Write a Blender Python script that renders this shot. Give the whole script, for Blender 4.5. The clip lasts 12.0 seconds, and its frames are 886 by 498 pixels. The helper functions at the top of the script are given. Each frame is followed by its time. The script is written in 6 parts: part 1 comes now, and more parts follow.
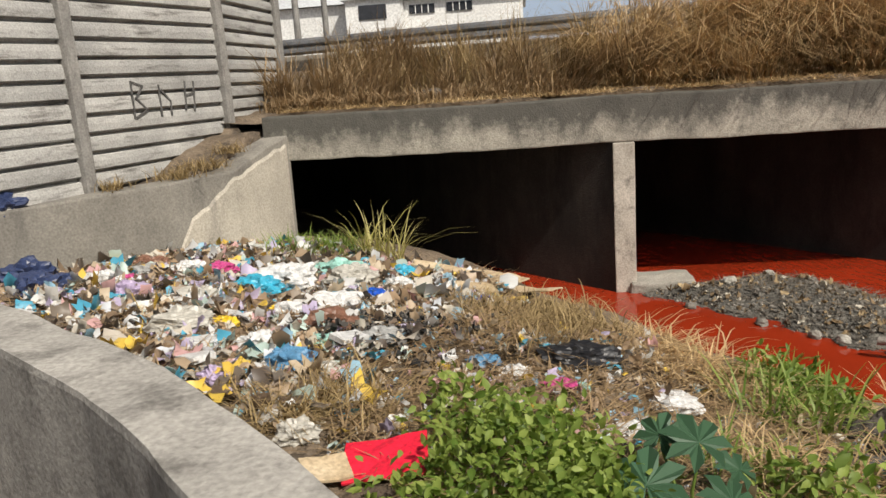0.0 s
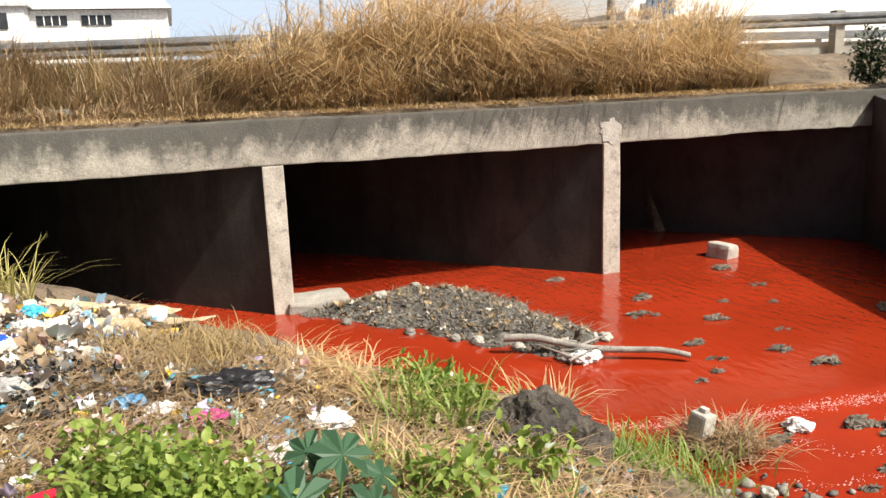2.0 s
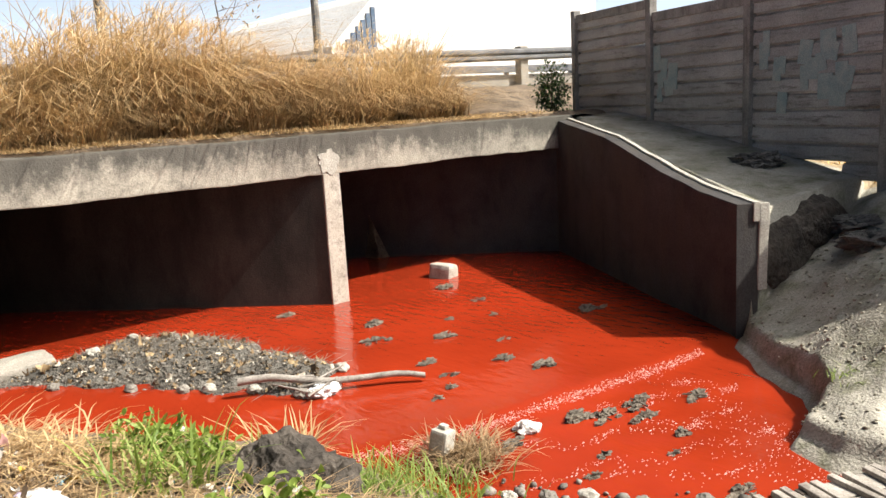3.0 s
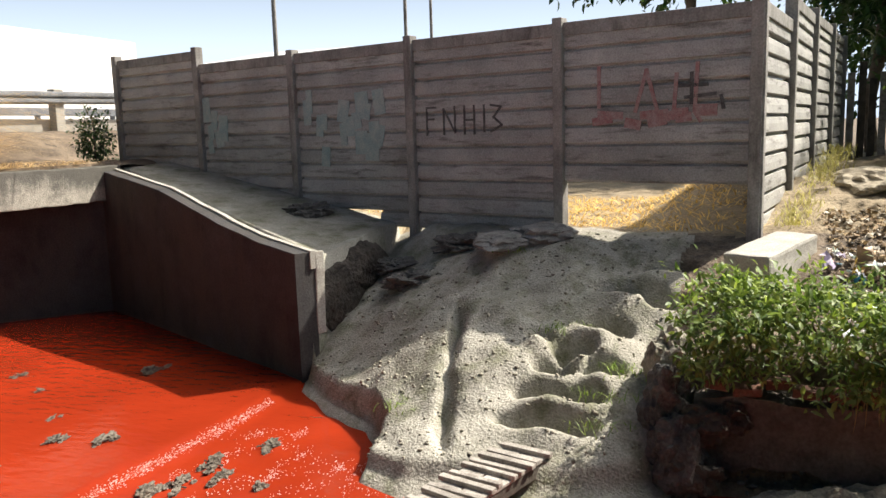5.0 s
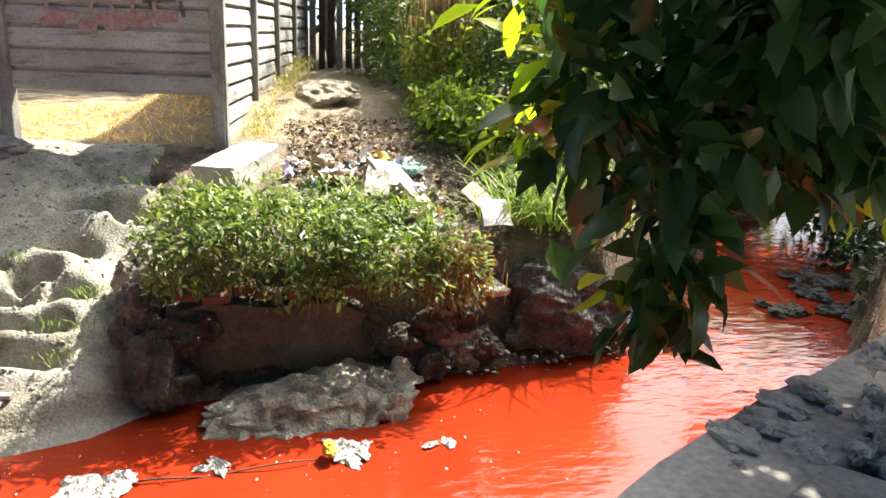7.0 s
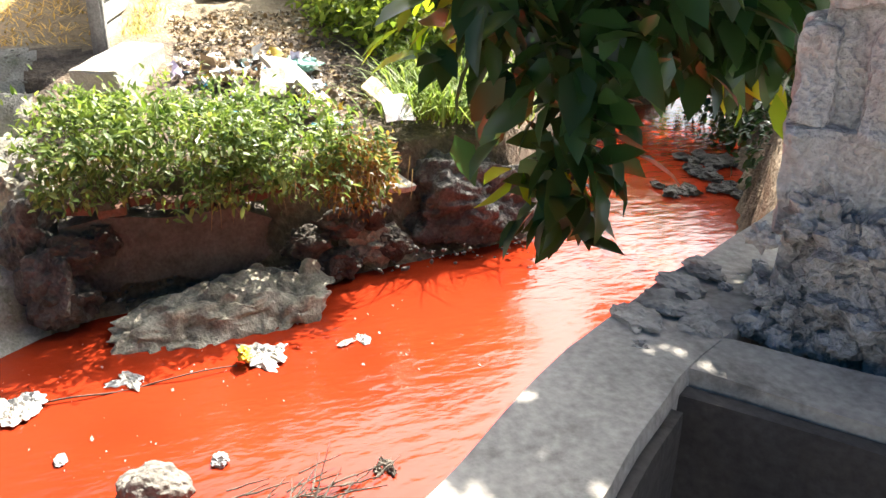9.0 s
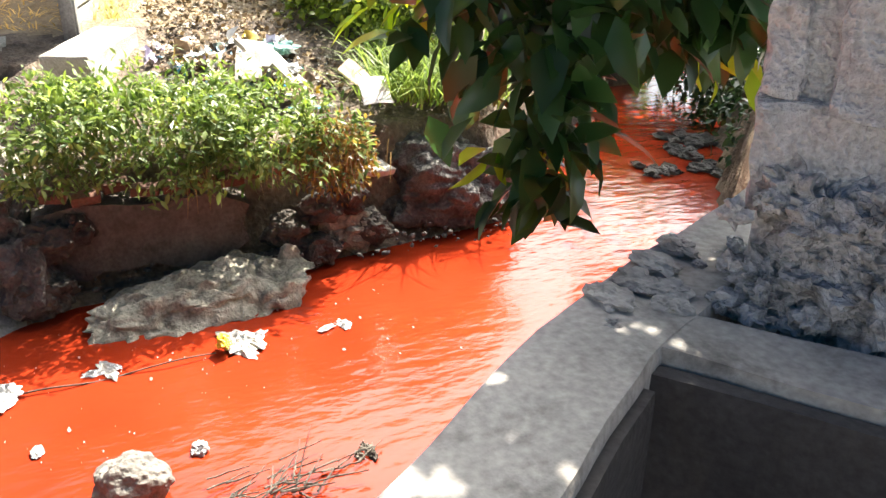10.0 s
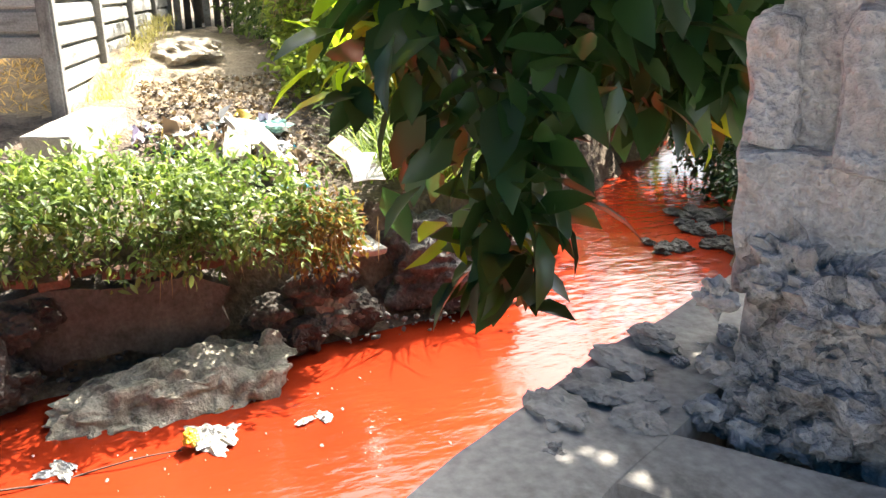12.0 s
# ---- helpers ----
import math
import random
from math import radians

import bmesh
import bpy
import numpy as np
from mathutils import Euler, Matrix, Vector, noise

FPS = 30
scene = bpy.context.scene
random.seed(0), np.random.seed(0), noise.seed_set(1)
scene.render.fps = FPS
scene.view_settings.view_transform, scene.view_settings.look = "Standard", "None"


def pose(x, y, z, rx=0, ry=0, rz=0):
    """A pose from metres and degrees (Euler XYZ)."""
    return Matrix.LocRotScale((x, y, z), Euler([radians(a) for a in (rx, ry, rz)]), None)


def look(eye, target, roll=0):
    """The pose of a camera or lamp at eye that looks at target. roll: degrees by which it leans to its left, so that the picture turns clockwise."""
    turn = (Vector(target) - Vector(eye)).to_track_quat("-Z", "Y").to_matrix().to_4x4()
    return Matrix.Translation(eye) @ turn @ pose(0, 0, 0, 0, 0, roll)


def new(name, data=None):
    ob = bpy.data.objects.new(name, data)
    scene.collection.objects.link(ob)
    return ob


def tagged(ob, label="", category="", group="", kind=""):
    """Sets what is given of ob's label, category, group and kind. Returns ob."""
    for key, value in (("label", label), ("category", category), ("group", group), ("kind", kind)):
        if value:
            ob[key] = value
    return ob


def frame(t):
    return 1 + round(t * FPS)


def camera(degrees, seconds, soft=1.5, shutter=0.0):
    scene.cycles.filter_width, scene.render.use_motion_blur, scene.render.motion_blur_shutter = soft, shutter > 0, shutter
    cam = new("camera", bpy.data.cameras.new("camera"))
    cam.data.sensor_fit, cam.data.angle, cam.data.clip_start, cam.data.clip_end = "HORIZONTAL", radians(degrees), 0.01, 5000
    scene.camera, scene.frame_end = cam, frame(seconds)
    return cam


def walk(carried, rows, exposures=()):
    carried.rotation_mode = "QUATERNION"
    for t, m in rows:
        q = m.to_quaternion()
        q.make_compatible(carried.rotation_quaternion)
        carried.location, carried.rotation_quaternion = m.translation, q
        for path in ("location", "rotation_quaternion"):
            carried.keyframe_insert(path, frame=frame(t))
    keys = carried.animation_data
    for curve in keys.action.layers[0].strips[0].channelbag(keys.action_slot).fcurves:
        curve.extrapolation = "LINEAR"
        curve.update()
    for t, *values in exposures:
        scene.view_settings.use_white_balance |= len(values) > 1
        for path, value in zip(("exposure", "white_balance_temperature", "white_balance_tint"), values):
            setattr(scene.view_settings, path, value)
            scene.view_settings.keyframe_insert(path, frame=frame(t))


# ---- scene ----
cam = camera(58.3, 12.0)
PATH = [
    (0, (-0.053, 0.024, 2.143), (-0.271, 1.967, 1.722), -3.9),
    (0.5, (-0.029, 0.03, 2.141), (-0.053, 1.957, 1.606), -3.8),
    (1, (-0.001, 0.028, 2.163), (0.17, 1.97, 1.716), -3.5),
    (1.5, (0.009, -0.005, 2.165), (0.346, 1.938, 1.828), -2.5),
    (2, (0.044, -0.01, 2.153), (0.647, 1.852, 1.742), -2.3),
    (2.5, (0.073, 0.021, 2.156), (1.044, 1.724, 1.757), -1.6),
    (3, (0.073, 0.079, 2.132), (1.284, 1.629, 1.769), -3.3),
    (3.5, (0.079, 0.125, 2.122), (1.492, 1.476, 1.701), -3.0),
    (3.7, (0.111, 0.15, 2.114), (1.65, 1.347, 1.669), -2.6),
    (5.3, (0.08, 0.122, 2.192), (1.97, 0.701, 1.892), -1.1),
    (5.5, (0.09, 0.117, 2.192), (2.004, 0.597, 1.87), -0.4),
    (6, (0.126, 0.065, 2.175), (2.091, 0.259, 1.858), 0.6),
    (6.5, (0.116, -0.075, 2.221), (2.065, -0.286, 1.826), 1.4),
    (6.8, (0.102, -0.078, 2.227), (2.002, -0.488, 1.757), 2.0),
    (7, (0.09, -0.066, 2.244), (1.949, -0.582, 1.717), 2.0),
    (7.2, (0.1, -0.075, 2.24), (1.903, -0.685, 1.642), 2.1),
    (7.5, (0.136, -0.099, 2.225), (1.881, -0.871, 1.624), 2.8),
    (7.7, (0.108, -0.067, 2.244), (1.819, -0.893, 1.618), 2.7),
    (9.3, (0.099, -0.064, 2.255), (1.797, -0.766, 1.466), 1.0),
    (9.5, (0.101, -0.068, 2.253), (1.794, -0.774, 1.458), 1.0),
    (10, (0.111, -0.1, 2.239), (1.781, -0.848, 1.432), 0.8),
    (10.5, (0.163, -0.208, 2.228), (1.858, -0.983, 1.504), 0.3),
    (11, (0.208, -0.294, 2.22), (1.933, -1.015, 1.508), 0.8),
    (11.5, (0.24, -0.324, 2.197), (1.982, -0.96, 1.449), -0.2),
    (12, (0.319, -0.385, 2.133), (2.075, -1.113, 1.513), -0.3),
]
walk(cam, [(t, look(eye, target, roll)) for t, eye, target, roll in PATH],
     exposures=[(0, -0.2), (0.6, 0.0), (1.5, 0.45), (2.5, 0.7), (3.7, 0.95), (5.4, 0.9), (6.5, 1.45), (7.5, 1.95), (9.4, 2.2), (12, 2.35)])

# ---- light ----
SUN_AZ = math.atan2(-0.75, 0.66)
SUN_EL = radians(48.5)
world = bpy.data.worlds.new("sky")
scene.world = world
world.use_nodes = True
wn = world.node_tree
sky = wn.nodes.new("ShaderNodeTexSky")
sky.sky_type = "NISHITA"
sky.sun_disc = False
sky.sun_elevation = SUN_EL
sky.sun_rotation = math.pi / 2 - SUN_AZ
sky.dust_density = 6.0
sky.air_density = 1.0
# bright haze low over the horizon, deeper sky above
co_ = wn.nodes.new("ShaderNodeTexCoord")
sp_ = wn.nodes.new("ShaderNodeSeparateXYZ")
wn.links.new(co_.outputs["Generated"], sp_.inputs[0])
hz = wn.nodes.new("ShaderNodeMapRange")
hz.inputs[1].default_value, hz.inputs[2].default_value = 0.1, 0.3
hz.inputs[3].default_value, hz.inputs[4].default_value = 1.0, 0.0
wn.links.new(sp_.outputs[2], hz.inputs[0])
mx_ = wn.nodes.new("ShaderNodeMix")
mx_.data_type = "RGBA"
wn.links.new(hz.outputs[0], mx_.inputs[0])
dim_ = wn.nodes.new("ShaderNodeHueSaturation")
dim_.inputs["Value"].default_value = 0.4
dim_.inputs["Saturation"].default_value = 1.9
wn.links.new(sky.outputs[0], dim_.inputs["Color"])
wn.links.new(dim_.outputs[0], mx_.inputs[6])
mx_.inputs[7].default_value = (9.6, 11.4, 13.8, 1)
# milky glow of the hazy sky round the sun
dt_ = wn.nodes.new("ShaderNodeVectorMath")
dt_.operation = "DOT_PRODUCT"
dt_.inputs[1].default_value = (math.cos(SUN_AZ) * math.cos(SUN_EL), math.sin(SUN_AZ) * math.cos(SUN_EL), math.sin(SUN_EL))
wn.links.new(co_.outputs["Generated"], dt_.inputs[0])
gl_ = wn.nodes.new("ShaderNodeMapRange")
gl_.interpolation_type = "SMOOTHSTEP"
gl_.inputs[1].default_value, gl_.inputs[2].default_value = 0.72, 1.0
gl_.inputs[3].default_value, gl_.inputs[4].default_value = 0.0, 48.0
wn.links.new(dt_.outputs["Value"], gl_.inputs[0])
ad_ = wn.nodes.new("ShaderNodeMix")
ad_.data_type = "RGBA"
ad_.blend_type = "ADD"
ad_.inputs[0].default_value = 1.0
wn.links.new(mx_.outputs[2], ad_.inputs[6])
wn.links.new(gl_.outputs[0], ad_.inputs[7])
wn.links.new(ad_.outputs[2], wn.nodes["Background"].inputs[0])
wn.nodes["Background"].inputs[1].default_value = 0.05
sun = new("sun", bpy.data.lights.new("sun", "SUN"))
sun.data.energy = 5.0
sun.data.angle = radians(0.6)
sun.data.color = (1.0, 0.925, 0.81)
to_sun = Vector((math.cos(SUN_AZ) * math.cos(SUN_EL), math.sin(SUN_AZ) * math.cos(SUN_EL), math.sin(SUN_EL)))
sun.matrix_world = look(to_sun * 30, (0, 0, 0))

# ---- materials ----
def rgb(c):
    return (c[0], c[1], c[2], 1.0)


def surface(name, c1, c2, scale=2.0, fine=40.0, rough=0.85, bump=0.4, c3=None, c3at=0.62, spec=0.3, isl=0.0, metal=0.0, streak=False, obj=0.0, dist=0.01, flat=False):
    """Two-scale mottled surface: c1/c2 by broad noise, c3 stains, fine grain and relief."""
    m = bpy.data.materials.new(name)
    m.use_nodes = True
    t = m.node_tree
    n, l = t.nodes, t.links
    b = n["Principled BSDF"]
    b.inputs["Roughness"].default_value = rough
    b.inputs["Specular IOR Level"].default_value = spec
    b.inputs["Metallic"].default_value = metal
    co = n.new("ShaderNodeTexCoord")
    src = co.outputs["Object"]
    if streak:
        mp = n.new("ShaderNodeMapping")
        mp.inputs["Scale"].default_value = (1.0, 1.0, 0.3)
        l.new(src, mp.inputs[0])
        stsrc = mp.outputs[0]
    else:
        stsrc = src
    if flat:
        mp = n.new("ShaderNodeMapping")
        mp.inputs["Scale"].default_value = (0.7, 0.7, 5.0)
        l.new(src, mp.inputs[0])
        stsrc = mp.outputs[0]
    n1 = n.new("ShaderNodeTexNoise")
    n1.inputs["Scale"].default_value = scale
    n1.inputs["Detail"].default_value = 6
    n1.inputs["Roughness"].default_value = 0.65
    l.new(src, n1.inputs["Vector"])
    r1 = n.new("ShaderNodeValToRGB")
    r1.color_ramp.elements[0].position, r1.color_ramp.elements[1].position = 0.35, 0.68
    r1.color_ramp.elements[0].color, r1.color_ramp.elements[1].color = rgb(c1), rgb(c2)
    l.new(n1.outputs[0], r1.inputs[0])
    col = r1.outputs[0]
    if c3 is not None:
        n2 = n.new("ShaderNodeTexNoise")
        n2.inputs["Scale"].default_value = scale * 1.9
        n2.inputs["Detail"].default_value = 8
        n2.inputs["Roughness"].default_value = 0.7
        l.new(stsrc, n2.inputs["Vector"])
        r2 = n.new("ShaderNodeValToRGB")
        r2.color_ramp.elements[0].position, r2.color_ramp.elements[1].position = c3at - 0.1, c3at + 0.08
        l.new(n2.outputs[0], r2.inputs[0])
        mx = n.new("ShaderNodeMix")
        mx.data_type = "RGBA"
        l.new(r2.outputs[0], mx.inputs[0])
        l.new(col, mx.inputs[6])
        mx.inputs[7].default_value = rgb(c3)
        col = mx.outputs[2]
    n3 = n.new("ShaderNodeTexNoise")
    n3.inputs["Scale"].default_value = fine
    n3.inputs["Detail"].default_value = 5
    l.new(src, n3.inputs["Vector"])
    mr = n.new("ShaderNodeMapRange")
    mr.inputs[1].default_value, mr.inputs[2].default_value = 0.25, 0.75
    mr.inputs[3].default_value, mr.inputs[4].default_value = 0.72, 1.25
    l.new(n3.outputs[0], mr.inputs[0])
    val = mr.outputs[0]
    if isl or obj:
        g = n.new("ShaderNodeNewGeometry") if isl else n.new("ShaderNodeObjectInfo")
        mr2 = n.new("ShaderNodeMapRange")
        mr2.inputs[3].default_value, mr2.inputs[4].default_value = 1 - (isl or obj), 1 + (isl or obj)
        l.new(g.outputs["Random Per Island" if isl else "Random"], mr2.inputs[0])
        mu = n.new("ShaderNodeMath")
        mu.operation = "MULTIPLY"
        l.new(val, mu.inputs[0])
        l.new(mr2.outputs[0], mu.inputs[1])
        val = mu.outputs[0]
    hs = n.new("ShaderNodeHueSaturation")
    l.new(col, hs.inputs["Color"])
    l.new(val, hs.inputs["Value"])
    l.new(hs.outputs[0], b.inputs["Base Color"])
    bp = n.new("ShaderNodeBump")
    bp.inputs["Strength"].default_value = bump
    bp.inputs["Distance"].default_value = dist
    l.new(n3.outputs[0], bp.inputs["Height"])
    l.new(bp.outputs[0], b.inputs["Normal"])
    return m


def leafy(name, c1, c2, trans=0.35, rough=0.5, spec=0.3):
    """Leaf or blade: colour varies from leaf to leaf, some light passes through."""
    m = bpy.data.materials.new(name)
    m.use_nodes = True
    t = m.node_tree
    n, l = t.nodes, t.links
    b = n["Principled BSDF"]
    b.inputs["Roughness"].default_value = rough
    b.inputs["Specular IOR Level"].default_value = spec
    g = n.new("ShaderNodeNewGeometry")
    r = n.new("ShaderNodeValToRGB")
    r.color_ramp.elements[0].color, r.color_ramp.elements[1].color = rgb(c1), rgb(c2)
    l.new(g.outputs["Random Per Island"], r.inputs[0])
    l.new(r.outputs[0], b.inputs["Base Color"])
    tr = n.new("ShaderNodeBsdfTranslucent")
    hs = n.new("ShaderNodeHueSaturation")
    hs.inputs["Saturation"].default_value = 1.1
    hs.inputs["Value"].default_value = 1.6
    l.new(r.outputs[0], hs.inputs["Color"])
    l.new(hs.outputs[0], tr.inputs[0])
    mix = n.new("ShaderNodeMixShader")
    mix.inputs[0].default_value = trans
    l.new(b.outputs[0], mix.inputs[1])
    l.new(tr.outputs[0], mix.inputs[2])
    l.new(mix.outputs[0], n["Material Output"].inputs[0])
    return m


def runoff(name, c1, c2, dark, z0, z1, width=5.0):
    """Concrete with black run-off that starts at the top edge z1 and thins out towards z0, in uneven tongues."""
    m = surface(name, c1, c2, 3.0, 60, c3=[c * 0.6 for c in c1], c3at=0.62, bump=0.5)
    n, l = m.node_tree.nodes, m.node_tree.links
    b = n["Principled BSDF"]
    old = b.inputs["Base Color"].links[0].from_socket
    co = n.new("ShaderNodeTexCoord")
    sp = n.new("ShaderNodeSeparateXYZ")
    l.new(co.outputs["Object"], sp.inputs[0])
    hgt = n.new("ShaderNodeMapRange")
    hgt.inputs[1].default_value, hgt.inputs[2].default_value = z0, z1
    hgt.inputs[3].default_value, hgt.inputs[4].default_value = -0.42, 0.3
    l.new(sp.outputs[2], hgt.inputs[0])
    mp = n.new("ShaderNodeMapping")
    mp.inputs["Scale"].default_value = (1.0, 1.0, 0.35)
    l.new(co.outputs["Object"], mp.inputs[0])
    tot = hgt.outputs[0]
    for sc, amp in ((width, 0.9), (width * 4.5, 0.55), (1.1, 0.8)):
        t = n.new("ShaderNodeTexNoise")
        t.inputs["Scale"].default_value = sc
        t.inputs["Detail"].default_value = 6
        t.inputs["Roughness"].default_value = 0.62
        l.new(mp.outputs[0] if sc < 20 else co.outputs["Object"], t.inputs["Vector"])
        ma = n.new("ShaderNodeMath")
        ma.operation = "MULTIPLY_ADD"
        l.new(t.outputs[0], ma.inputs[0])
        ma.inputs[1].default_value = amp
        l.new(tot, ma.inputs[2])
        tot = ma.outputs[0]
    rm = n.new("ShaderNodeMapRange")
    rm.inputs[1].default_value, rm.inputs[2].default_value = 0.86, 1.2
    rm.inputs[3].default_value, rm.inputs[4].default_value = 0.0, 0.85
    l.new(tot, rm.inputs[0])
    mx = n.new("ShaderNodeMix")
    mx.data_type = "RGBA"
    l.new(rm.outputs[0], mx.inputs[0])
    l.new(old, mx.inputs[6])
    mx.inputs[7].default_value = rgb(dark)
    l.new(mx.outputs[2], b.inputs["Base Color"])
    return m


M_beam = runoff("stained_concrete", (0.26, 0.242, 0.205), (0.4, 0.37, 0.31), (0.062, 0.06, 0.053), 1.44, 1.87)
M_conc = surface("wall_concrete", (0.25, 0.232, 0.2), (0.36, 0.335, 0.29), 1.6, 70, c3=(0.2, 0.19, 0.17), c3at=0.6, streak=True, bump=0.35)
M_ledge = surface("ledge_plaster", (0.3, 0.285, 0.26), (0.41, 0.39, 0.355), 3.2, 60, c3=(0.17, 0.16, 0.145), c3at=0.6, bump=0.35)
# Concrete darkened for shade: deck soffit, right-hand walls and pit sheets.
M_dark = surface("shade_dark_concrete", (0.032, 0.031, 0.032), (0.066, 0.064, 0.065), 2.0, 60, c3=(0.06, 0.055, 0.05), c3at=0.55, streak=True)
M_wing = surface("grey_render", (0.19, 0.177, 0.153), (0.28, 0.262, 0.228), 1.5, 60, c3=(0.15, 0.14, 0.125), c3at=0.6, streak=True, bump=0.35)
M_nose = surface("pale_render", (0.36, 0.33, 0.275), (0.47, 0.43, 0.36), 2.2, 60, c3=(0.25, 0.23, 0.2), c3at=0.62, streak=True, bump=0.4)
M_pillar = surface("lit_nosing_concrete", (0.36, 0.33, 0.28), (0.5, 0.46, 0.4), 4, 70, c3=(0.15, 0.14, 0.12), c3at=0.64)
# Culvert wall concrete with the darkness under the deck put into its colour.
M_cell = surface("culvert_shade_concrete", (0.028, 0.025, 0.022), (0.058, 0.05, 0.043), 1.6, 70, c3=(0.022, 0.02, 0.018), c3at=0.56, streak=True, bump=0.35)
M_fence = surface("fence_panel", (0.29, 0.285, 0.27), (0.45, 0.44, 0.415), 1.6, 70, c3=(0.11, 0.1, 0.09), c3at=0.63, bump=0.4, flat=True, obj=0.13)
M_post = surface("fence_post", (0.2, 0.193, 0.18), (0.33, 0.315, 0.29), 3.0, 60, c3=(0.13, 0.12, 0.11), c3at=0.58, streak=True)
M_soil = surface("dry_soil", (0.10, 0.075, 0.052), (0.22, 0.17, 0.12), 2.5, 30, c3=(0.05, 0.04, 0.032), c3at=0.6, bump=0.9, dist=0.03)
M_mud = surface("pale_mud", (0.24, 0.225, 0.185), (0.4, 0.38, 0.325), 1.8, 55, c3=(0.15, 0.15, 0.095), c3at=0.58, bump=0.7, dist=0.02)
M_path = surface("dry_path", (0.21, 0.165, 0.105), (0.34, 0.275, 0.18), 1.8, 30, c3=(0.2, 0.15, 0.09), c3at=0.62, bump=0.8, dist=0.03)
M_asph = surface("asphalt", (0.05, 0.05, 0.05), (0.08, 0.08, 0.078), 1.0, 80)
M_steel = surface("galvanised_steel", (0.16, 0.165, 0.17), (0.26, 0.265, 0.27), 3, 50, rough=0.5, metal=0.6, bump=0.05)
M_white = surface("white_paint", (0.7, 0.7, 0.68), (0.8, 0.8, 0.78), 0.3, 6, bump=0.05)
M_metalroof = surface("metal_roof", (0.45, 0.47, 0.48), (0.58, 0.6, 0.62), 0.3, 5, bump=0.05)
M_glass = surface("dark_window", (0.02, 0.022, 0.025), (0.05, 0.05, 0.055), 0.5, 5, rough=0.15, bump=0.0)
M_blueglass = surface("blue_glazing", (0.08, 0.12, 0.18), (0.14, 0.19, 0.26), 0.5, 5, rough=0.2, bump=0.0)
M_straw = leafy("dry_straw", (0.3, 0.2, 0.1), (0.66, 0.5, 0.28), 0.25, 0.6)
M_straw2 = leafy("dead_grass", (0.16, 0.11, 0.06), (0.42, 0.3, 0.17), 0.2, 0.7)
M_leaf = leafy("bush_leaf", (0.04, 0.08, 0.018), (0.22, 0.29, 0.08), 0.3, 0.5, 0.35)
# Darker green, with the shade of the far crowns put into the colour.
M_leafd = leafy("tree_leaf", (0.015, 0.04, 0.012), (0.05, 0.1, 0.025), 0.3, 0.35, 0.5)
M_leafy = leafy("sunlit_leaf", (0.14, 0.25, 0.03), (0.34, 0.44, 0.05), 0.5)
M_blade = leafy("green_blade", (0.1, 0.17, 0.03), (0.28, 0.35, 0.09), 0.35)
M_bark = surface("bark", (0.07, 0.055, 0.04), (0.16, 0.13, 0.1), 8, 60, bump=0.8)


M_block = surface("block_render", (0.5, 0.493, 0.485), (0.64, 0.633, 0.622), 5.0, 80, c3=(0.3, 0.295, 0.285), c3at=0.62, bump=1.0, dist=0.03)
M_rubble = surface("mortar_rubble", (0.36, 0.352, 0.34), (0.54, 0.53, 0.51), 9.0, 80, c3=(0.15, 0.14, 0.13), c3at=0.6, bump=0.9, dist=0.02)
M_gravel = surface("silt", (0.09, 0.085, 0.075), (0.2, 0.19, 0.165), 6.0, 60, c3=(0.05, 0.045, 0.04), c3at=0.6, bump=1.0, dist=0.03)
M_peb = surface("pebbles", (0.1, 0.092, 0.08), (0.25, 0.23, 0.2), 3.0, 60, isl=0.45, bump=0.5)
M_mudpeb = surface("mud_clods", (0.24, 0.22, 0.17), (0.4, 0.37, 0.3), 4.0, 50, c3=(0.13, 0.12, 0.1), c3at=0.6, bump=0.8, dist=0.02)
M_pale = surface("pale_concrete", (0.34, 0.325, 0.285), (0.47, 0.45, 0.4), 5.0, 70, c3=(0.28, 0.26, 0.22), c3at=0.64, bump=0.5)
M_rock = surface("dark_rock", (0.05, 0.047, 0.044), (0.15, 0.142, 0.13), 5.0, 40, c3=(0.24, 0.225, 0.19), c3at=0.68, bump=0.9, dist=0.03)
M_pathrock = surface("path_rock", (0.25, 0.21, 0.15), (0.42, 0.37, 0.28), 4.0, 40, bump=0.8, dist=0.02)
M_wood = surface("grey_wood", (0.22, 0.2, 0.175), (0.4, 0.37, 0.33), 6.0, 90, c3=(0.12, 0.1, 0.085), c3at=0.62, isl=0.2)
M_woodd = surface("wet_wood", (0.05, 0.042, 0.035), (0.12, 0.1, 0.08), 6.0, 90)
M_tar = surface("black_paint", (0.06, 0.058, 0.056), (0.14, 0.135, 0.13), 20, 90)
M_redp = surface("faded_red_paint", (0.3, 0.13, 0.13), (0.38, 0.3, 0.285), 14, 90)
M_cyanp = surface("faded_turquoise_paint", (0.24, 0.33, 0.33), (0.38, 0.41, 0.39), 7, 90)
M_card = surface("cardboard", (0.4, 0.3, 0.18), (0.58, 0.47, 0.32), 8, 60, rough=0.9)
M_deb = surface("soggy_debris", (0.06, 0.05, 0.04), (0.19, 0.165, 0.13), 12, 60, bump=0.8, isl=0.4)
M_foam = surface("foam", (0.45, 0.15, 0.12), (0.62, 0.36, 0.32), 20, 60, rough=0.6)
M_plume = leafy("seed_plume", (0.5, 0.38, 0.24), (0.72, 0.6, 0.42), 0.35, 0.7)
M_barlit = leafy("wet_twig", (0.06, 0.05, 0.04), (0.2, 0.175, 0.14), 0.05, 0.8)
M_gold = leafy("golden_straw", (0.5, 0.32, 0.09), (0.78, 0.55, 0.2), 0.2, 0.7)
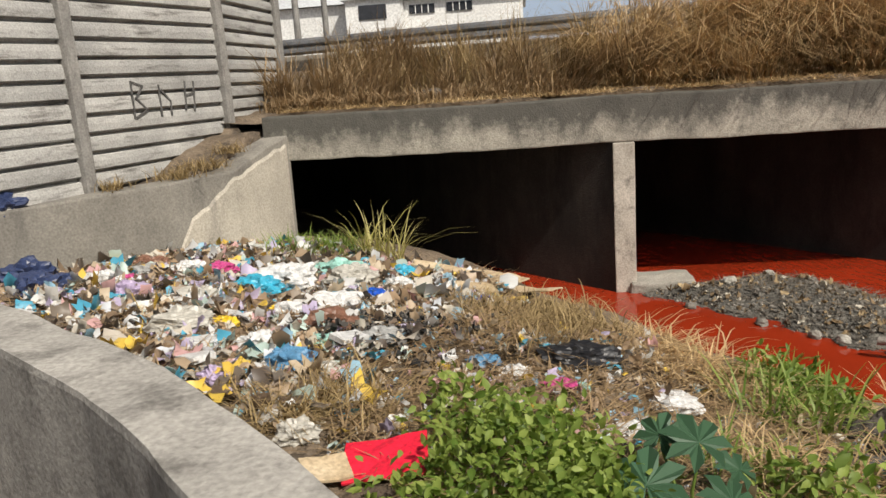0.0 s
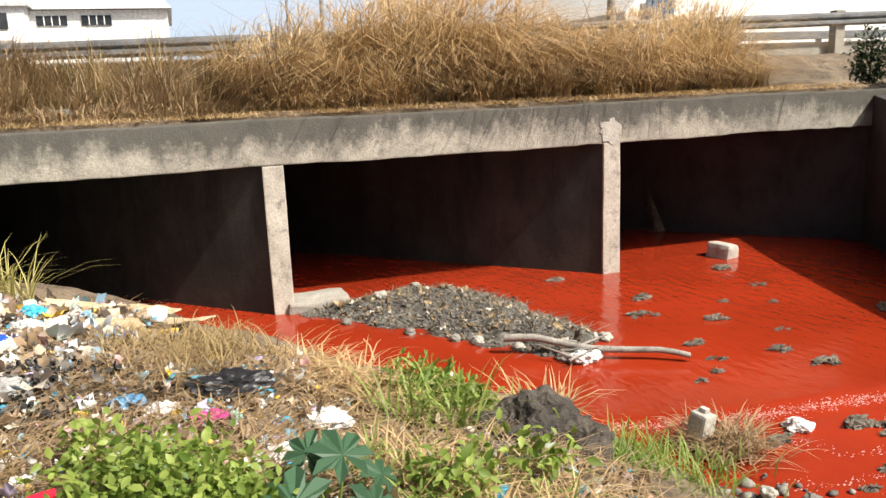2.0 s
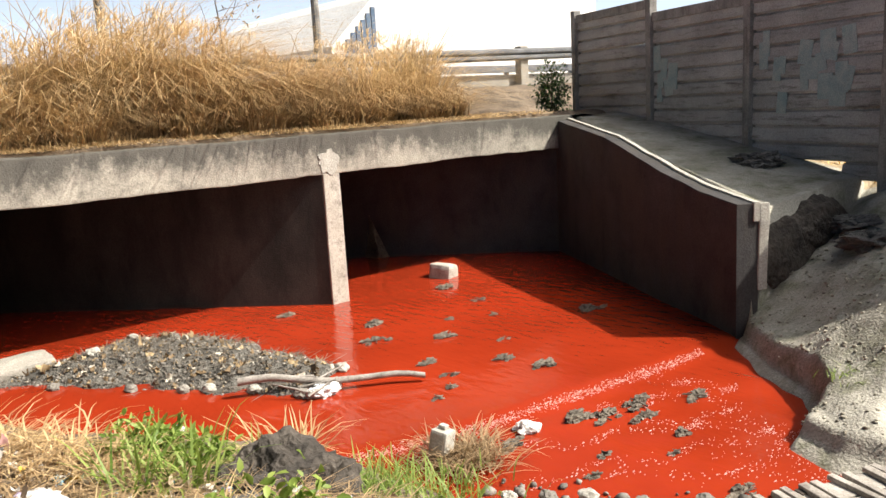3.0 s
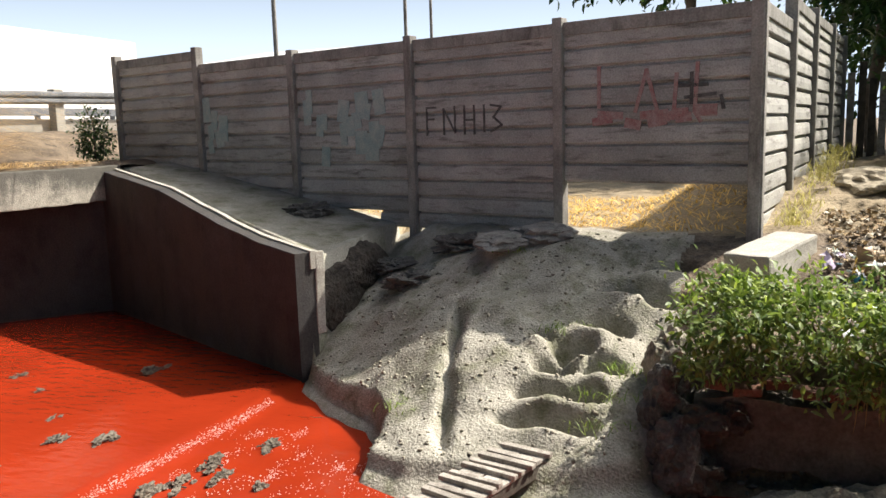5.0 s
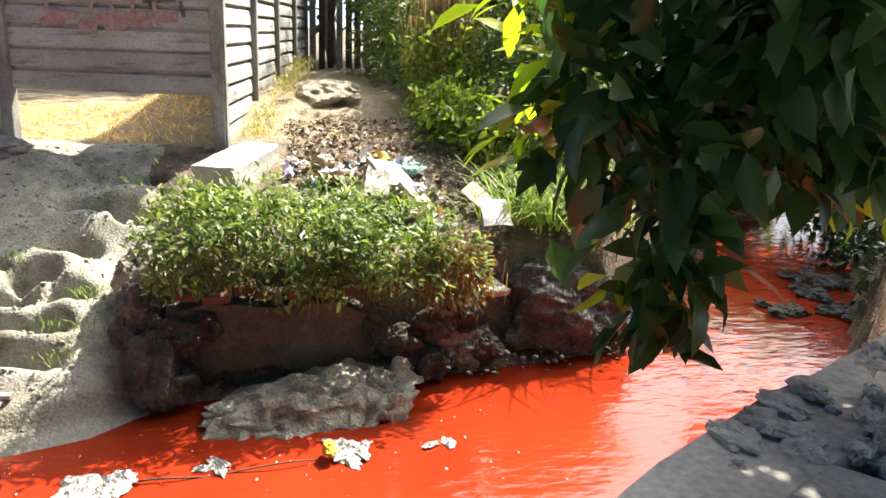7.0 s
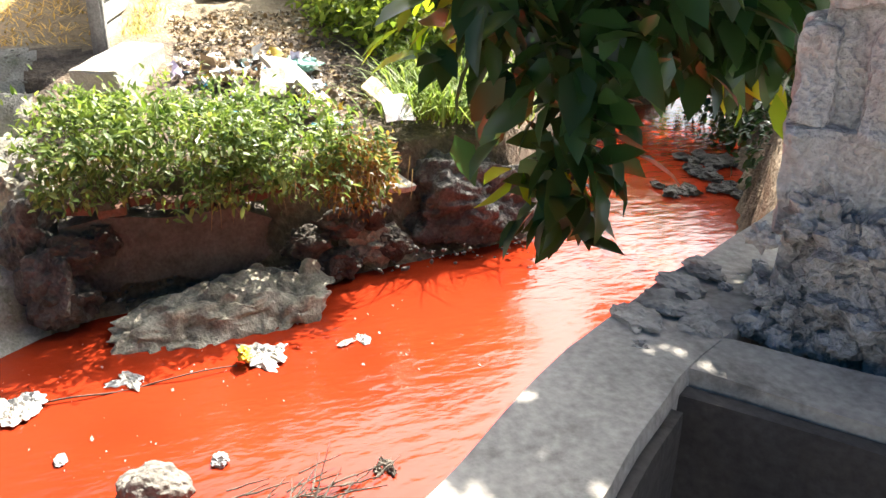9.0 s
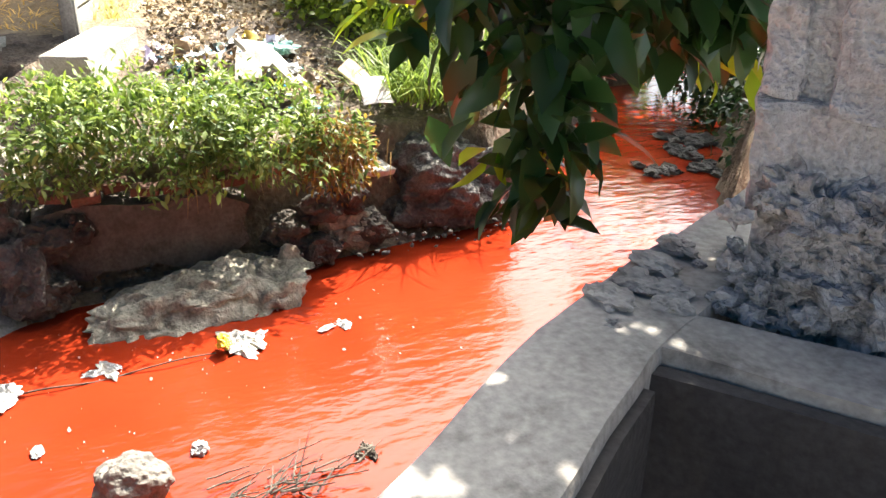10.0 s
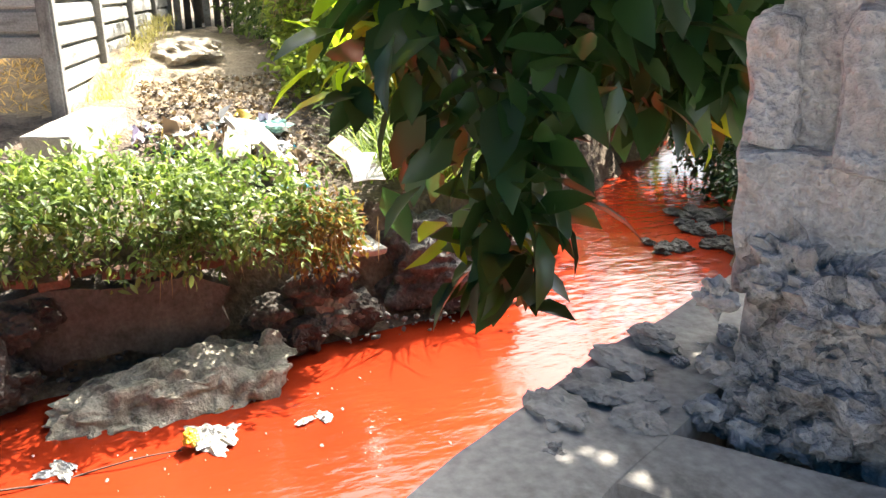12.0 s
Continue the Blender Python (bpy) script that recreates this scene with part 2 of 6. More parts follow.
M_oldslab = surface("brown_slab", (0.08, 0.066, 0.055), (0.16, 0.135, 0.115), 3.0, 40, c3=(0.07, 0.055, 0.045), c3at=0.6, bump=0.8, dist=0.02)
M_brick = surface("old_brick", (0.09, 0.045, 0.03), (0.17, 0.08, 0.055), 6.0, 50, c3=(0.1, 0.08, 0.065), c3at=0.6, bump=0.6, obj=0.2)
M_weed = leafy("weed_leaf", (0.08, 0.14, 0.02), (0.3, 0.37, 0.09), 0.35)
M_dryweed = leafy("wiry_weed", (0.16, 0.11, 0.05), (0.4, 0.3, 0.15), 0.2, 0.8)
M_reed = leafy("reed", (0.3, 0.28, 0.08), (0.5, 0.45, 0.2), 0.3, 0.6)
M_russet = leafy("russet_leaf", (0.16, 0.07, 0.03), (0.28, 0.22, 0.06), 0.3, 0.7)
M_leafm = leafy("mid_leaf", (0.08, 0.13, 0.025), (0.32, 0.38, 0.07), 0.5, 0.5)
M_leafg = leafy("glossy_leaf", (0.012, 0.036, 0.012), (0.05, 0.115, 0.032), 0.32, 0.32, 0.5)
M_castor = leafy("castor_leaf", (0.045, 0.1, 0.055), (0.075, 0.145, 0.08), 0.2, 0.42)
M_darksoil = surface("burnt_and_shade_soil", (0.03, 0.026, 0.022), (0.1, 0.085, 0.07), 5, 30, bump=1.0, dist=0.03)


def water_mat(name, col, scale, strength):
    m = bpy.data.materials.new(name)
    m.use_nodes = True
    t = m.node_tree
    n, l = t.nodes, t.links
    b = n["Principled BSDF"]
    b.inputs["Roughness"].default_value = 0.04
    b.inputs["IOR"].default_value = 1.33
    co = n.new("ShaderNodeTexCoord")
    n1 = n.new("ShaderNodeTexNoise")
    n1.inputs["Scale"].default_value = 0.9
    n1.inputs["Detail"].default_value = 5
    l.new(co.outputs["Object"], n1.inputs["Vector"])
    r = n.new("ShaderNodeValToRGB")
    r.color_ramp.elements[0].position, r.color_ramp.elements[1].position = 0.3, 0.7
    r.color_ramp.elements[0].color = rgb([c * 0.82 for c in col])
    r.color_ramp.elements[1].color = rgb([min(1, c * 1.12) for c in col])
    l.new(n1.outputs[0], r.inputs[0])
    l.new(r.outputs[0], b.inputs["Base Color"])
    mp = n.new("ShaderNodeMapping")
    mp.inputs["Rotation"].default_value = (0, 0, radians(-35))
    mp.inputs["Scale"].default_value = (1.0, 0.4, 1.0)
    l.new(co.outputs["Object"], mp.inputs[0])
    n2 = n.new("ShaderNodeTexNoise")
    n2.inputs["Scale"].default_value = scale
    n2.inputs["Detail"].default_value = 3
    l.new(mp.outputs[0], n2.inputs["Vector"])
    bp = n.new("ShaderNodeBump")
    bp.inputs["Strength"].default_value = strength
    bp.inputs["Distance"].default_value = 0.02
    l.new(n2.outputs[0], bp.inputs["Height"])
    l.new(bp.outputs[0], b.inputs["Normal"])
    return m


M_water = water_mat("red_water", (0.26, 0.026, 0.008), 11.0, 0.42)


# ---- mesh helpers ----
def link(name, me, mat, parent=None, label=""):
    if mat is not None and not me.materials:
        me.materials.append(mat)
    ob = new(name, me)
    if parent is not None:
        ob.parent = parent
    if label:
        ob["label"] = label
    return ob


def part(name, bm, mat, parent=None, label="", smooth=False):
    me = bpy.data.meshes.new(name)
    bm.to_mesh(me)
    bm.free()
    if smooth:
        me.polygons.foreach_set("use_smooth", [True] * len(me.polygons))
    return link(name, me, mat, parent, label)


def thing(name, label, category, group="", kind=""):
    return tagged(new(name), label, category, group, kind)


def add_box(bm, x0, x1, y0, y1, z0, z1, m=None):
    r = bmesh.ops.create_cube(bm, size=1)
    t = Matrix.Translation(((x0 + x1) / 2, (y0 + y1) / 2, (z0 + z1) / 2)) @ Matrix.Diagonal((x1 - x0, y1 - y0, z1 - z0, 1))
    bmesh.ops.transform(bm, matrix=(m @ t) if m is not None else t, verts=r["verts"])
    return r["verts"]


def slab(x0, x1, y0, y1, z0, z1, m=None, bevel=0.012, cuts=0, rough=0.0, seed=0):
    """A block with worn edges and a slightly uneven surface."""
    bm = bmesh.new()
    add_box(bm, x0, x1, y0, y1, z0, z1)
    if bevel:
        bmesh.ops.bevel(bm, geom=bm.edges[:], offset=bevel, segments=2, affect="EDGES", profile=0.6)
    if cuts:
        bmesh.ops.subdivide_edges(bm, edges=[e for e in bm.edges if e.calc_length() > bevel * 3], cuts=cuts, use_grid_fill=True)
    if rough:
        for v in bm.verts:
            p = v.co + Vector((seed * 3.1, seed * 1.7, 0))
            v.co += Vector((noise.noise(p * 4), noise.noise(p * 4 + Vector((9, 0, 0))), noise.noise(p * 4 + Vector((0, 9, 0))))) * rough + Vector((noise.noise(p * 17), noise.noise(p * 17 + Vector((5, 0, 0))), noise.noise(p * 17 + Vector((0, 5, 0))))) * rough * 0.4
    if m is not None:
        bmesh.ops.transform(bm, matrix=m, verts=bm.verts)
    return bm


def along(a, b, z=0.0):
    """Pose with x running from a to b (plan points), origin at a."""
    ang = math.atan2(b[1] - a[1], b[0] - a[0])
    return Matrix.Translation((a[0], a[1], z)) @ Matrix.Rotation(ang, 4, "Z")


def pyd(name, V, F, mat, parent=None, label="", smooth=False):
    me = bpy.data.meshes.new(name)
    me.from_pydata([tuple(v) for v in V], [], F)
    if smooth:
        me.polygons.foreach_set("use_smooth", [True] * len(me.polygons))
    me.update()
    return link(name, me, mat, parent, label)


def unit(a):
    return a / np.maximum(np.linalg.norm(a, axis=-1, keepdims=True), 1e-6)


def leaves(rng, P, size, aspect=0.42, droop=0.3, out=None, spread=0.7):
    """Pointed leaves at points P: one folded mesh of two halves each; returns verts, faces."""
    n = len(P)
    d = rng.normal(size=(n, 3))
    if out is not None:
        d = d * spread + out
    d[:, 2] -= droop
    d = unit(d)
    side = unit(np.cross(d, rng.normal(size=(n, 3)) * 0.5 + np.array([0, 0, 1.0])))
    up = np.cross(side, d)
    L = size * rng.uniform(0.6, 1.25, (n, 1))
    W = L * aspect * 0.5
    base = P
    mid1 = P + d * L * 0.32
    mid2 = P + d * L * 0.68 - up * L * 0.04
    tip = P + d * L - up * L * 0.14
    a1, b1 = mid1 + side * W + up * W * 0.3, mid1 - side * W + up * W * 0.3
    a2, b2 = mid2 + side * W * 0.8 + up * W * 0.22, mid2 - side * W * 0.8 + up * W * 0.22
    V = np.stack([base, mid1, mid2, tip, a1, a2, b1, b2], 1)
    F = np.array([[0, 4, 1], [1, 4, 5], [1, 5, 2], [2, 5, 3], [0, 1, 6], [1, 7, 6], [1, 2, 7], [2, 3, 7]])
    return V, F


def mesh_many(name, V, F, mat, parent=None, label=""):
    """Many copies of one small face set: V (n, k, 3), F (m, 3 or 4)."""
    n, k = V.shape[0], V.shape[1]
    idx = (F[None] + (np.arange(n) * k)[:, None, None]).reshape(-1, F.shape[1]).astype(np.int32)
    me = bpy.data.meshes.new(name)
    me.vertices.add(n * k)
    me.vertices.foreach_set("co", V.reshape(-1).astype(np.float32))
    me.loops.add(idx.size)
    me.loops.foreach_set("vertex_index", idx.reshape(-1))
    me.polygons.add(len(idx))
    me.polygons.foreach_set("loop_start", np.arange(0, idx.size, F.shape[1], dtype=np.int32))
    me.polygons.foreach_set("loop_total", np.full(len(idx), F.shape[1], dtype=np.int32))
    me.update()
    me.validate()
    return link(name, me, mat, parent, label)


BLADE_F = np.array([[0, 1, 3, 2], [2, 3, 5, 4], [4, 5, 7, 6]])


def blades(rng, P, length, width, lean=0.5, bend=0.6, bias=(0, 0, 0), zs=1.0):
    """Curved tapering blades rising from points P."""
    n = len(P)
    a = rng.uniform(0, 2 * math.pi, n)
    h = np.stack([np.cos(a), np.sin(a), np.zeros(n)], 1) + np.array(bias)
    L = length * rng.uniform(0.55, 1.2, (n, 1))
    k = lean * rng.uniform(0.1, 1.0, (n, 1))
    bd = np.minimum(bend * rng.uniform(0.35, 1.15, (n, 1)), 1.35)
    side = unit(np.cross(h, np.array([0, 0, 1.0])))
    rows = []
    for s, w in ((0, 1.0), (0.4, 0.85), (0.75, 0.5), (1.0, 0.08)):
        c = P + h * L * (k * s + bd * s * s * 0.6) + np.array([0, 0, zs]) * L * (s * (1 - 0.25 * k) - bd * 0.55 * s ** 2.4)
        rows += [c - side * width * w * 0.5, c + side * width * w * 0.5]
    return np.stack(rows, 1)


def lump(bm, c, r, seed, detail=3, amp=0.35, freq=1.6, flat=0.0):
    """A noisy stone-like lump."""
    res = bmesh.ops.create_icosphere(bm, subdivisions=detail, radius=1.0)
    for v in res["verts"]:
        p = v.co.copy()
        k = 1 + amp * noise.fractal(p * freq + Vector((seed * 3.7, seed, 0)), 1.0, 2.0, 3) + 0.25 * amp * noise.noise(p * freq * 5 + Vector((seed, 0, 0)))
        q = p * k
        if flat and q.z < -flat:
            q.z = -flat
        v.co = Vector((c[0] + q.x * r[0], c[1] + q.y * r[1], c[2] + q.z * r[2]))


def stick(bm, a, b, r0, r1, seed, seg=8):
    a, b = Vector(a), Vector(b)
    prev = None
    d = (b - a).normalized()
    s = d.orthogonal().normalized()
    t = d.cross(s)
    for i in range(seg + 1):
        u = i / seg
        c = a.lerp(b, u) + (s * noise.noise(Vector((u * 3, seed, 0))) + t * noise.noise(Vector((u * 3, seed, 5)))) * (b - a).length * 0.04
        r = r0 + (r1 - r0) * u
        ring = [bm.verts.new(c + (s * math.cos(k * math.pi / 3) + t * math.sin(k * math.pi / 3)) * r) for k in range(6)]
        if prev:
            for k in range(6):
                bm.faces.new((prev[k], prev[(k + 1) % 6], ring[(k + 1) % 6], ring[k]))
        prev = ring


def fbm(x, y, s=1.0, seed=0.0):
    return noise.fractal(Vector((x * s + seed, y * s - seed, seed * 0.3)), 0.9, 2.1, 4)


# ---- ground ----
RS = [(-40, 60), (-12, 15), (-6, 8.6), (-4, 6.5), (-2.9, 5.3), (-1.5, 5.1), (-0.5, 5.05), (0.2, 5.0), (0.5, 4.85), (0.75, 4.64), (1.2, 4.5), (1.6, 4.48), (2.05, 4.42), (2.38, 4.56), (2.46, 5.06), (2.7, 5.34), (3.15, 5.6), (3.66, 6.06), (3.8, 6.35), (7.6, 8.25), (8, 8.4)]
LS = [(-40, 40), (-8, 8), (-4, 4), (-1.5, 1.3), (-0.33, 0.65), (0.3, 0.75), (1.2, 1.5), (1.8, 2.2), (2.3, 2.75), (2.84, 2.62), (3.5, 2.4), (4.24, 2.3), (5.06, 1.5), (5.85, 1.15), (6.56, 0.45), (7.85, -0.1), (8.6, -0.9), (9.5, -1.9)]


SLOPE = [(-1, 5.05), (0.5, 4.85), (0.75, 4.62), (1.5, 4.48), (2.05, 4.48), (2.5, 4.9), (3.05, 5.45), (3.66, 6.05)]
WL = [(2.0, -7.0), (5.1, -3.8), (6.12, -3.0), (6.75, -2.6), (7.6, -2.36)]
HOLES = [(5.95, 1.02, 0.14, 0.16), (5.75, 1.47, 0.07, 0.08), (5.64, 1.2, 0.1, 0.14), (5.46, 0.97, 0.1, 0.13), (5.44, 1.3, 0.09, 0.14), (5.18, 1.34, 0.08, 0.16), (5.17, 1.05, 0.08, 0.12), (4.93, 1.26, 0.07, 0.27), (6.4, 0.88, 0.09, 0.24), (6.28, 0.6, 0.09, 0.14), (6.72, 0.6, 0.08, 0.18)]


def interp(tab, y):
    return float(np.interp(y, [p[0] for p in tab], [p[1] for p in tab]))


def sstep(a, b, v):
    t = min(1.0, max(0.0, (v - a) / (b - a)))
    return t * t * (3 - 2 * t)


def right_bank(d, x, y):
    """Height of the far bank at a distance d in from its edge."""
    e = max(0.0, (x - interp(SLOPE, y)) * 0.85)
    mud = 0.02 + 0.52 * min(e, 0.9) + 0.5 * max(0, min(e - 0.9, 1.4)) + 0.07 * fbm(x, y, 1.6, 3) * sstep(0, 0.3, e)
    mud += 0.09 * sstep(0.0, 0.07, d) + 0.07 * noise.noise(Vector((x * 1.7, y * 1.7, 8))) * sstep(0.1, 0.5, d)
    for hx, hy, rx, ry in HOLES:
        a, b = (x - hx) / rx, (y - hy) / ry
        if abs(a) < 3 and abs(b) < 3:
            mud += -0.26 * math.exp(-(a * a + 0.8 * b * b) ** 3) + 0.06 * math.exp(-(a + 1.7) ** 2 - b * b)
    gx_ = 2.05 + 0.25 * (x - 5.3) + 0.05 * noise.noise(Vector((x * 4, 0, 0)))
    mud -= 0.1 * math.exp(-((y - gx_) / 0.05) ** 2) * sstep(4.5, 4.8, x) * (1 - sstep(5.9, 6.4, x))
    mud = min(mud, 1.2 + 0.04 * fbm(x, y, 2, 5))
    steep = 0.72 * sstep(0.0, 0.28, d) + 0.5 * sstep(0.3, 2.0, d) + 0.05 * fbm(x, y, 2.5, 1)
    k = sstep(0.15, 0.75, y)
    h = steep * (1 - k) + mud * k
    h += 0.32 * sstep(7.0, 9.5, x) * (1 - sstep(0.3, 1.2, y - 0.0))
    if y > 3.66:
        h = (1.07 + 0.19 * (y - 3.66) + 0.1 * sstep(0.2, 1.5, d)) * sstep(0.02, 0.12, d)
    return h


def height(x, y):
    if y > 7.62:
        sk = x + 1.0 * (y - 7.6)
        inside = sstep(-2.75, -2.65, sk) * (1 - sstep(8.45, 8.55, sk)) * (1 - sstep(17.0, 17.2, y))
        top = 1.8 + 0.5 * sstep(9.4, 10.6, y)
        low = -0.3
        if inside > 0.5:
            d = interp(LS, y) - x
            if d > 0:
                low = 0.35 * (1 - math.exp(-d / 0.6))
        return low * inside + (min(top, 1.4) if y < 17 and -16 < x < 14 and inside > 0.01 else top) * (1 - inside)
    rs, ls = interp(RS, y), interp(LS, y)
    if x >= rs:
        return right_bank((x - rs) * 0.85, x, y)
    if x <= ls:
        d = (ls - x) * 0.75
        if y < 1.6:
            return 0.75 * sstep(0, 0.1, d) + 0.02 * fbm(x, y, 3)
        h = 0.03 + 0.88 * (1 - math.exp(-d / 1.15)) + 0.07 * fbm(x, y, 1.3, 2) * min(1, d * 2) + 0.03 * fbm(x, y, 5, 7)
        if x < interp(WL, y) - 0.24:
            h = max(h, 1.38 + 0.36 * sstep(6.2, 7.6, y) + 0.03 * fbm(x, y, 3, 1))
        return h
    e = min(rs - x, x - ls)
    return -0.32 * sstep(0, 0.5, e)


def axis(lo, hi, step, far):
    core = np.arange(lo, hi + 1e-6, step)
    out = [core]
    g, v = step, lo
    left = []
    while v > -far:
        g *= 1.5
        v -= g
        left.append(v)
    right = []
    g, v = step, hi
    while v < far:
        g *= 1.5
        v += g
        right.append(v)
    return np.concatenate([np.array(left[::-1]), core, np.array(right)])


def finer(ax, lo, hi, step):
    """The same axis with a closer spacing between lo and hi."""
    return np.concatenate([ax[ax < lo], np.arange(lo, hi, step), ax[ax >= hi]])


xs, ys = finer(axis(-5.5, 10.0, 0.06, 700), 4.45, 7.2, 0.03), finer(axis(-4.5, 8.1, 0.06, 700), 0.3, 3.7, 0.03)
GV = [(x, y, height(float(x), float(y))) for y in ys for x in xs]
nx = len(xs)
GF = [(j * nx + i, j * nx + i + 1, (j + 1) * nx + i + 1, (j + 1) * nx + i) for j in range(len(ys) - 1) for i in range(nx - 1)]
ground = pyd("ground", GV, GF, None, smooth=True)
ground.data.materials.append(M_soil)
ground.data.materials.append(M_mud)
ground.data.materials.append(M_path)
mi = np.zeros(len(GF), dtype=np.int32)
q = 0
for j in range(len(ys) - 1):
    for i in range(nx - 1):
        gx0, gy0 = float(xs[i]), float(ys[j])
        wob = 0.12 * noise.noise(Vector((gx0 * 3, gy0 * 3, 2)))
        if 4.0 < gx0 < 7.2 + 0.281 * gy0 and 0.45 + wob < gy0 < 7.6:
            mi[q] = 1
        elif (gx0 >= 7.2 + 0.281 * gy0 and gy0 > -0.1 and gy0 < 9) or (gx0 > 7.3 and -2.0 + 2 * wob < gy0 <= -0.1):
            mi[q] = 2
        q += 1
ground.data.polygons.foreach_set("material_index", mi)
tagged(ground, "brown soil and pale mud banks sloping to the stream", "ground", kind="structure")

# ---- water ----
WEIR = [(2.1, 4.25), (3.2, 3.98), (4.0, 3.92), (4.87, 3.83), (6.4, 3.74)]


def weir_y(x):
    return float(np.interp(x, [p[0] for p in WEIR], [p[1] for p in WEIR]))


def water_sheet(name, xs_, ys_, keep, zf, mat, label):
    V, F, ids = [], [], {}
    for j in range(len(ys_) - 1):
        for i in range(len(xs_) - 1):
            c = [(xs_[i], ys_[j]), (xs_[i + 1], ys_[j]), (xs_[i + 1], ys_[j + 1]), (xs_[i], ys_[j + 1])]
            if not keep(*c[0]):
                continue
            f = []
            for p in c:
                if p not in ids:
                    ids[p] = len(V)
                    V.append((p[0], p[1], zf(*p)))
                f.append(ids[p])
            F.append(f)
    return tagged(pyd(name, V, F, mat, smooth=True), label, "water", kind="structure")


def step_z(x, y):
    d = weir_y(x) - y
    return -0.05 * sstep(-0.02, 0.1, d) + (0.012 * noise.noise(Vector((x * 5, y * 5, 0))) * sstep(0.0, 0.2, d) * (1 - sstep(0.8, 2.0, d)))


wx, wy = [float(v) for v in np.arange(-10, 14, 0.07)], [float(v) for v in np.arange(-12, 17, 0.07)]
water_sheet("water", wx, wy, lambda x, y: x < 16, step_z, M_water, "opaque bright red stream water, dyed")

# ---- culvert ----
FACE = 7.58
culvert = thing("culvert", "three-cell concrete box culvert with stained deck beam", "culvert", kind="structure")
bm = slab(-2.58, 8.32, FACE, FACE + 0.32, 1.44, 1.87, bevel=0.015, cuts=0)
bmesh.ops.subdivide_edges(bm, edges=[e for e in bm.edges if e.calc_length() > 2], cuts=70)
for v in bm.verts:
    n_ = noise.noise(Vector((v.co.x * 2.2, v.co.z * 3, 1))) + 0.6 * noise.noise(Vector((v.co.x * 9, v.co.z * 9, 4)))
    v.co.y += 0.006 * n_
    if v.co.z < 1.5 or v.co.z > 1.8:
        v.co.z += 0.012 * noise.noise(Vector((v.co.x * 6, 2, v.co.y))) + 0.02 * noise.noise(Vector((v.co.x * 0.7, 5, 0)))
part("deck_beam", bm, M_beam, culvert, "grey concrete beam with black run-off stains")
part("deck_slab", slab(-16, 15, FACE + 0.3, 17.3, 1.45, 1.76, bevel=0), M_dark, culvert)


bm = bmesh.new()
rp = random.Random(6)
ring_ = []
for k in range(34):
    a_ = k / 34 * 2 * math.pi
    r_ = rp.uniform(0.85, 1.1) * (1 + 0.5 * noise.noise(Vector((math.cos(a_) * 1.6, math.sin(a_) * 1.6, 3))))
    ring_.append((4.44 + 0.13 * r_ * math.cos(a_), 1.58 + 0.12 * r_ * math.sin(a_)))
lo_ = [bm.verts.new((x_, FACE - 0.012, z_)) for x_, z_ in ring_]
hi_ = [bm.verts.new((x_, FACE + 0.02, z_)) for x_, z_ in ring_]
bm.faces.new(lo_)
for k in range(34):
    bm.faces.new((lo_[k], lo_[(k + 1) % 34], hi_[(k + 1) % 34], hi_[k]))
part("plaster_patch", bm, M_pale, culvert, "pale smeared mortar patch")


def skew_wall(x0, x1, name, label, mat):
    """Dividing wall running back at a slant under the deck."""
    bm = bmesh.new()
    L = 9.4
    pts = [(x0, FACE + 0.012), (x1, FACE + 0.012), (x1 - 1.0 * L, FACE + L), (x0 - 1.0 * L, FACE + L)]
    lo = [bm.verts.new((p[0], p[1], -0.35)) for p in pts]
    hi = [bm.verts.new((p[0], p[1], 1.46)) for p in pts]
    bm.faces.new(lo[::-1])
    bm.faces.new(hi)
    for i in range(4):
        bm.faces.new((lo[i], lo[(i + 1) % 4], hi[(i + 1) % 4], hi[i]))
    bmesh.ops.bevel(bm, geom=[e for e in bm.edges if abs(e.verts[0].co.z - e.verts[1].co.z) > 1], offset=0.018, segments=2, affect="EDGES")
    return part(name, bm, mat, culvert, label)


# Sunlit front faces get paler concrete; the walls behind carry shade in theirs.
for x0_, x1_ in ((0.755, 0.955), (4.355, 4.565)):
    part("nosing", slab(x0_, x1_, FACE - 0.004, FACE + 0.05, -0.3, 1.445, bevel=0.012, cuts=3, rough=0.006, seed=x0_), M_pillar, culvert, "pale worn concrete nosing, sunlit front of the wall")
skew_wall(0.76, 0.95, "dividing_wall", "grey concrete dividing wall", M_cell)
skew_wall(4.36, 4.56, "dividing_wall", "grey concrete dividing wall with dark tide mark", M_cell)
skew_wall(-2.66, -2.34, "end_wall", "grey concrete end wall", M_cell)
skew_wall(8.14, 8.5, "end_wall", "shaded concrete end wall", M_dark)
# broken footing beside the first dividing wall
bm = slab(0.9, 1.5, FACE - 0.05, FACE + 0.35, -0.2, 0.11, bevel=0.03, cuts=3, rough=0.03)
tagged(part("footing", bm, M_conc, None), "worn concrete footing at the dividing wall", "footing", kind="structure")


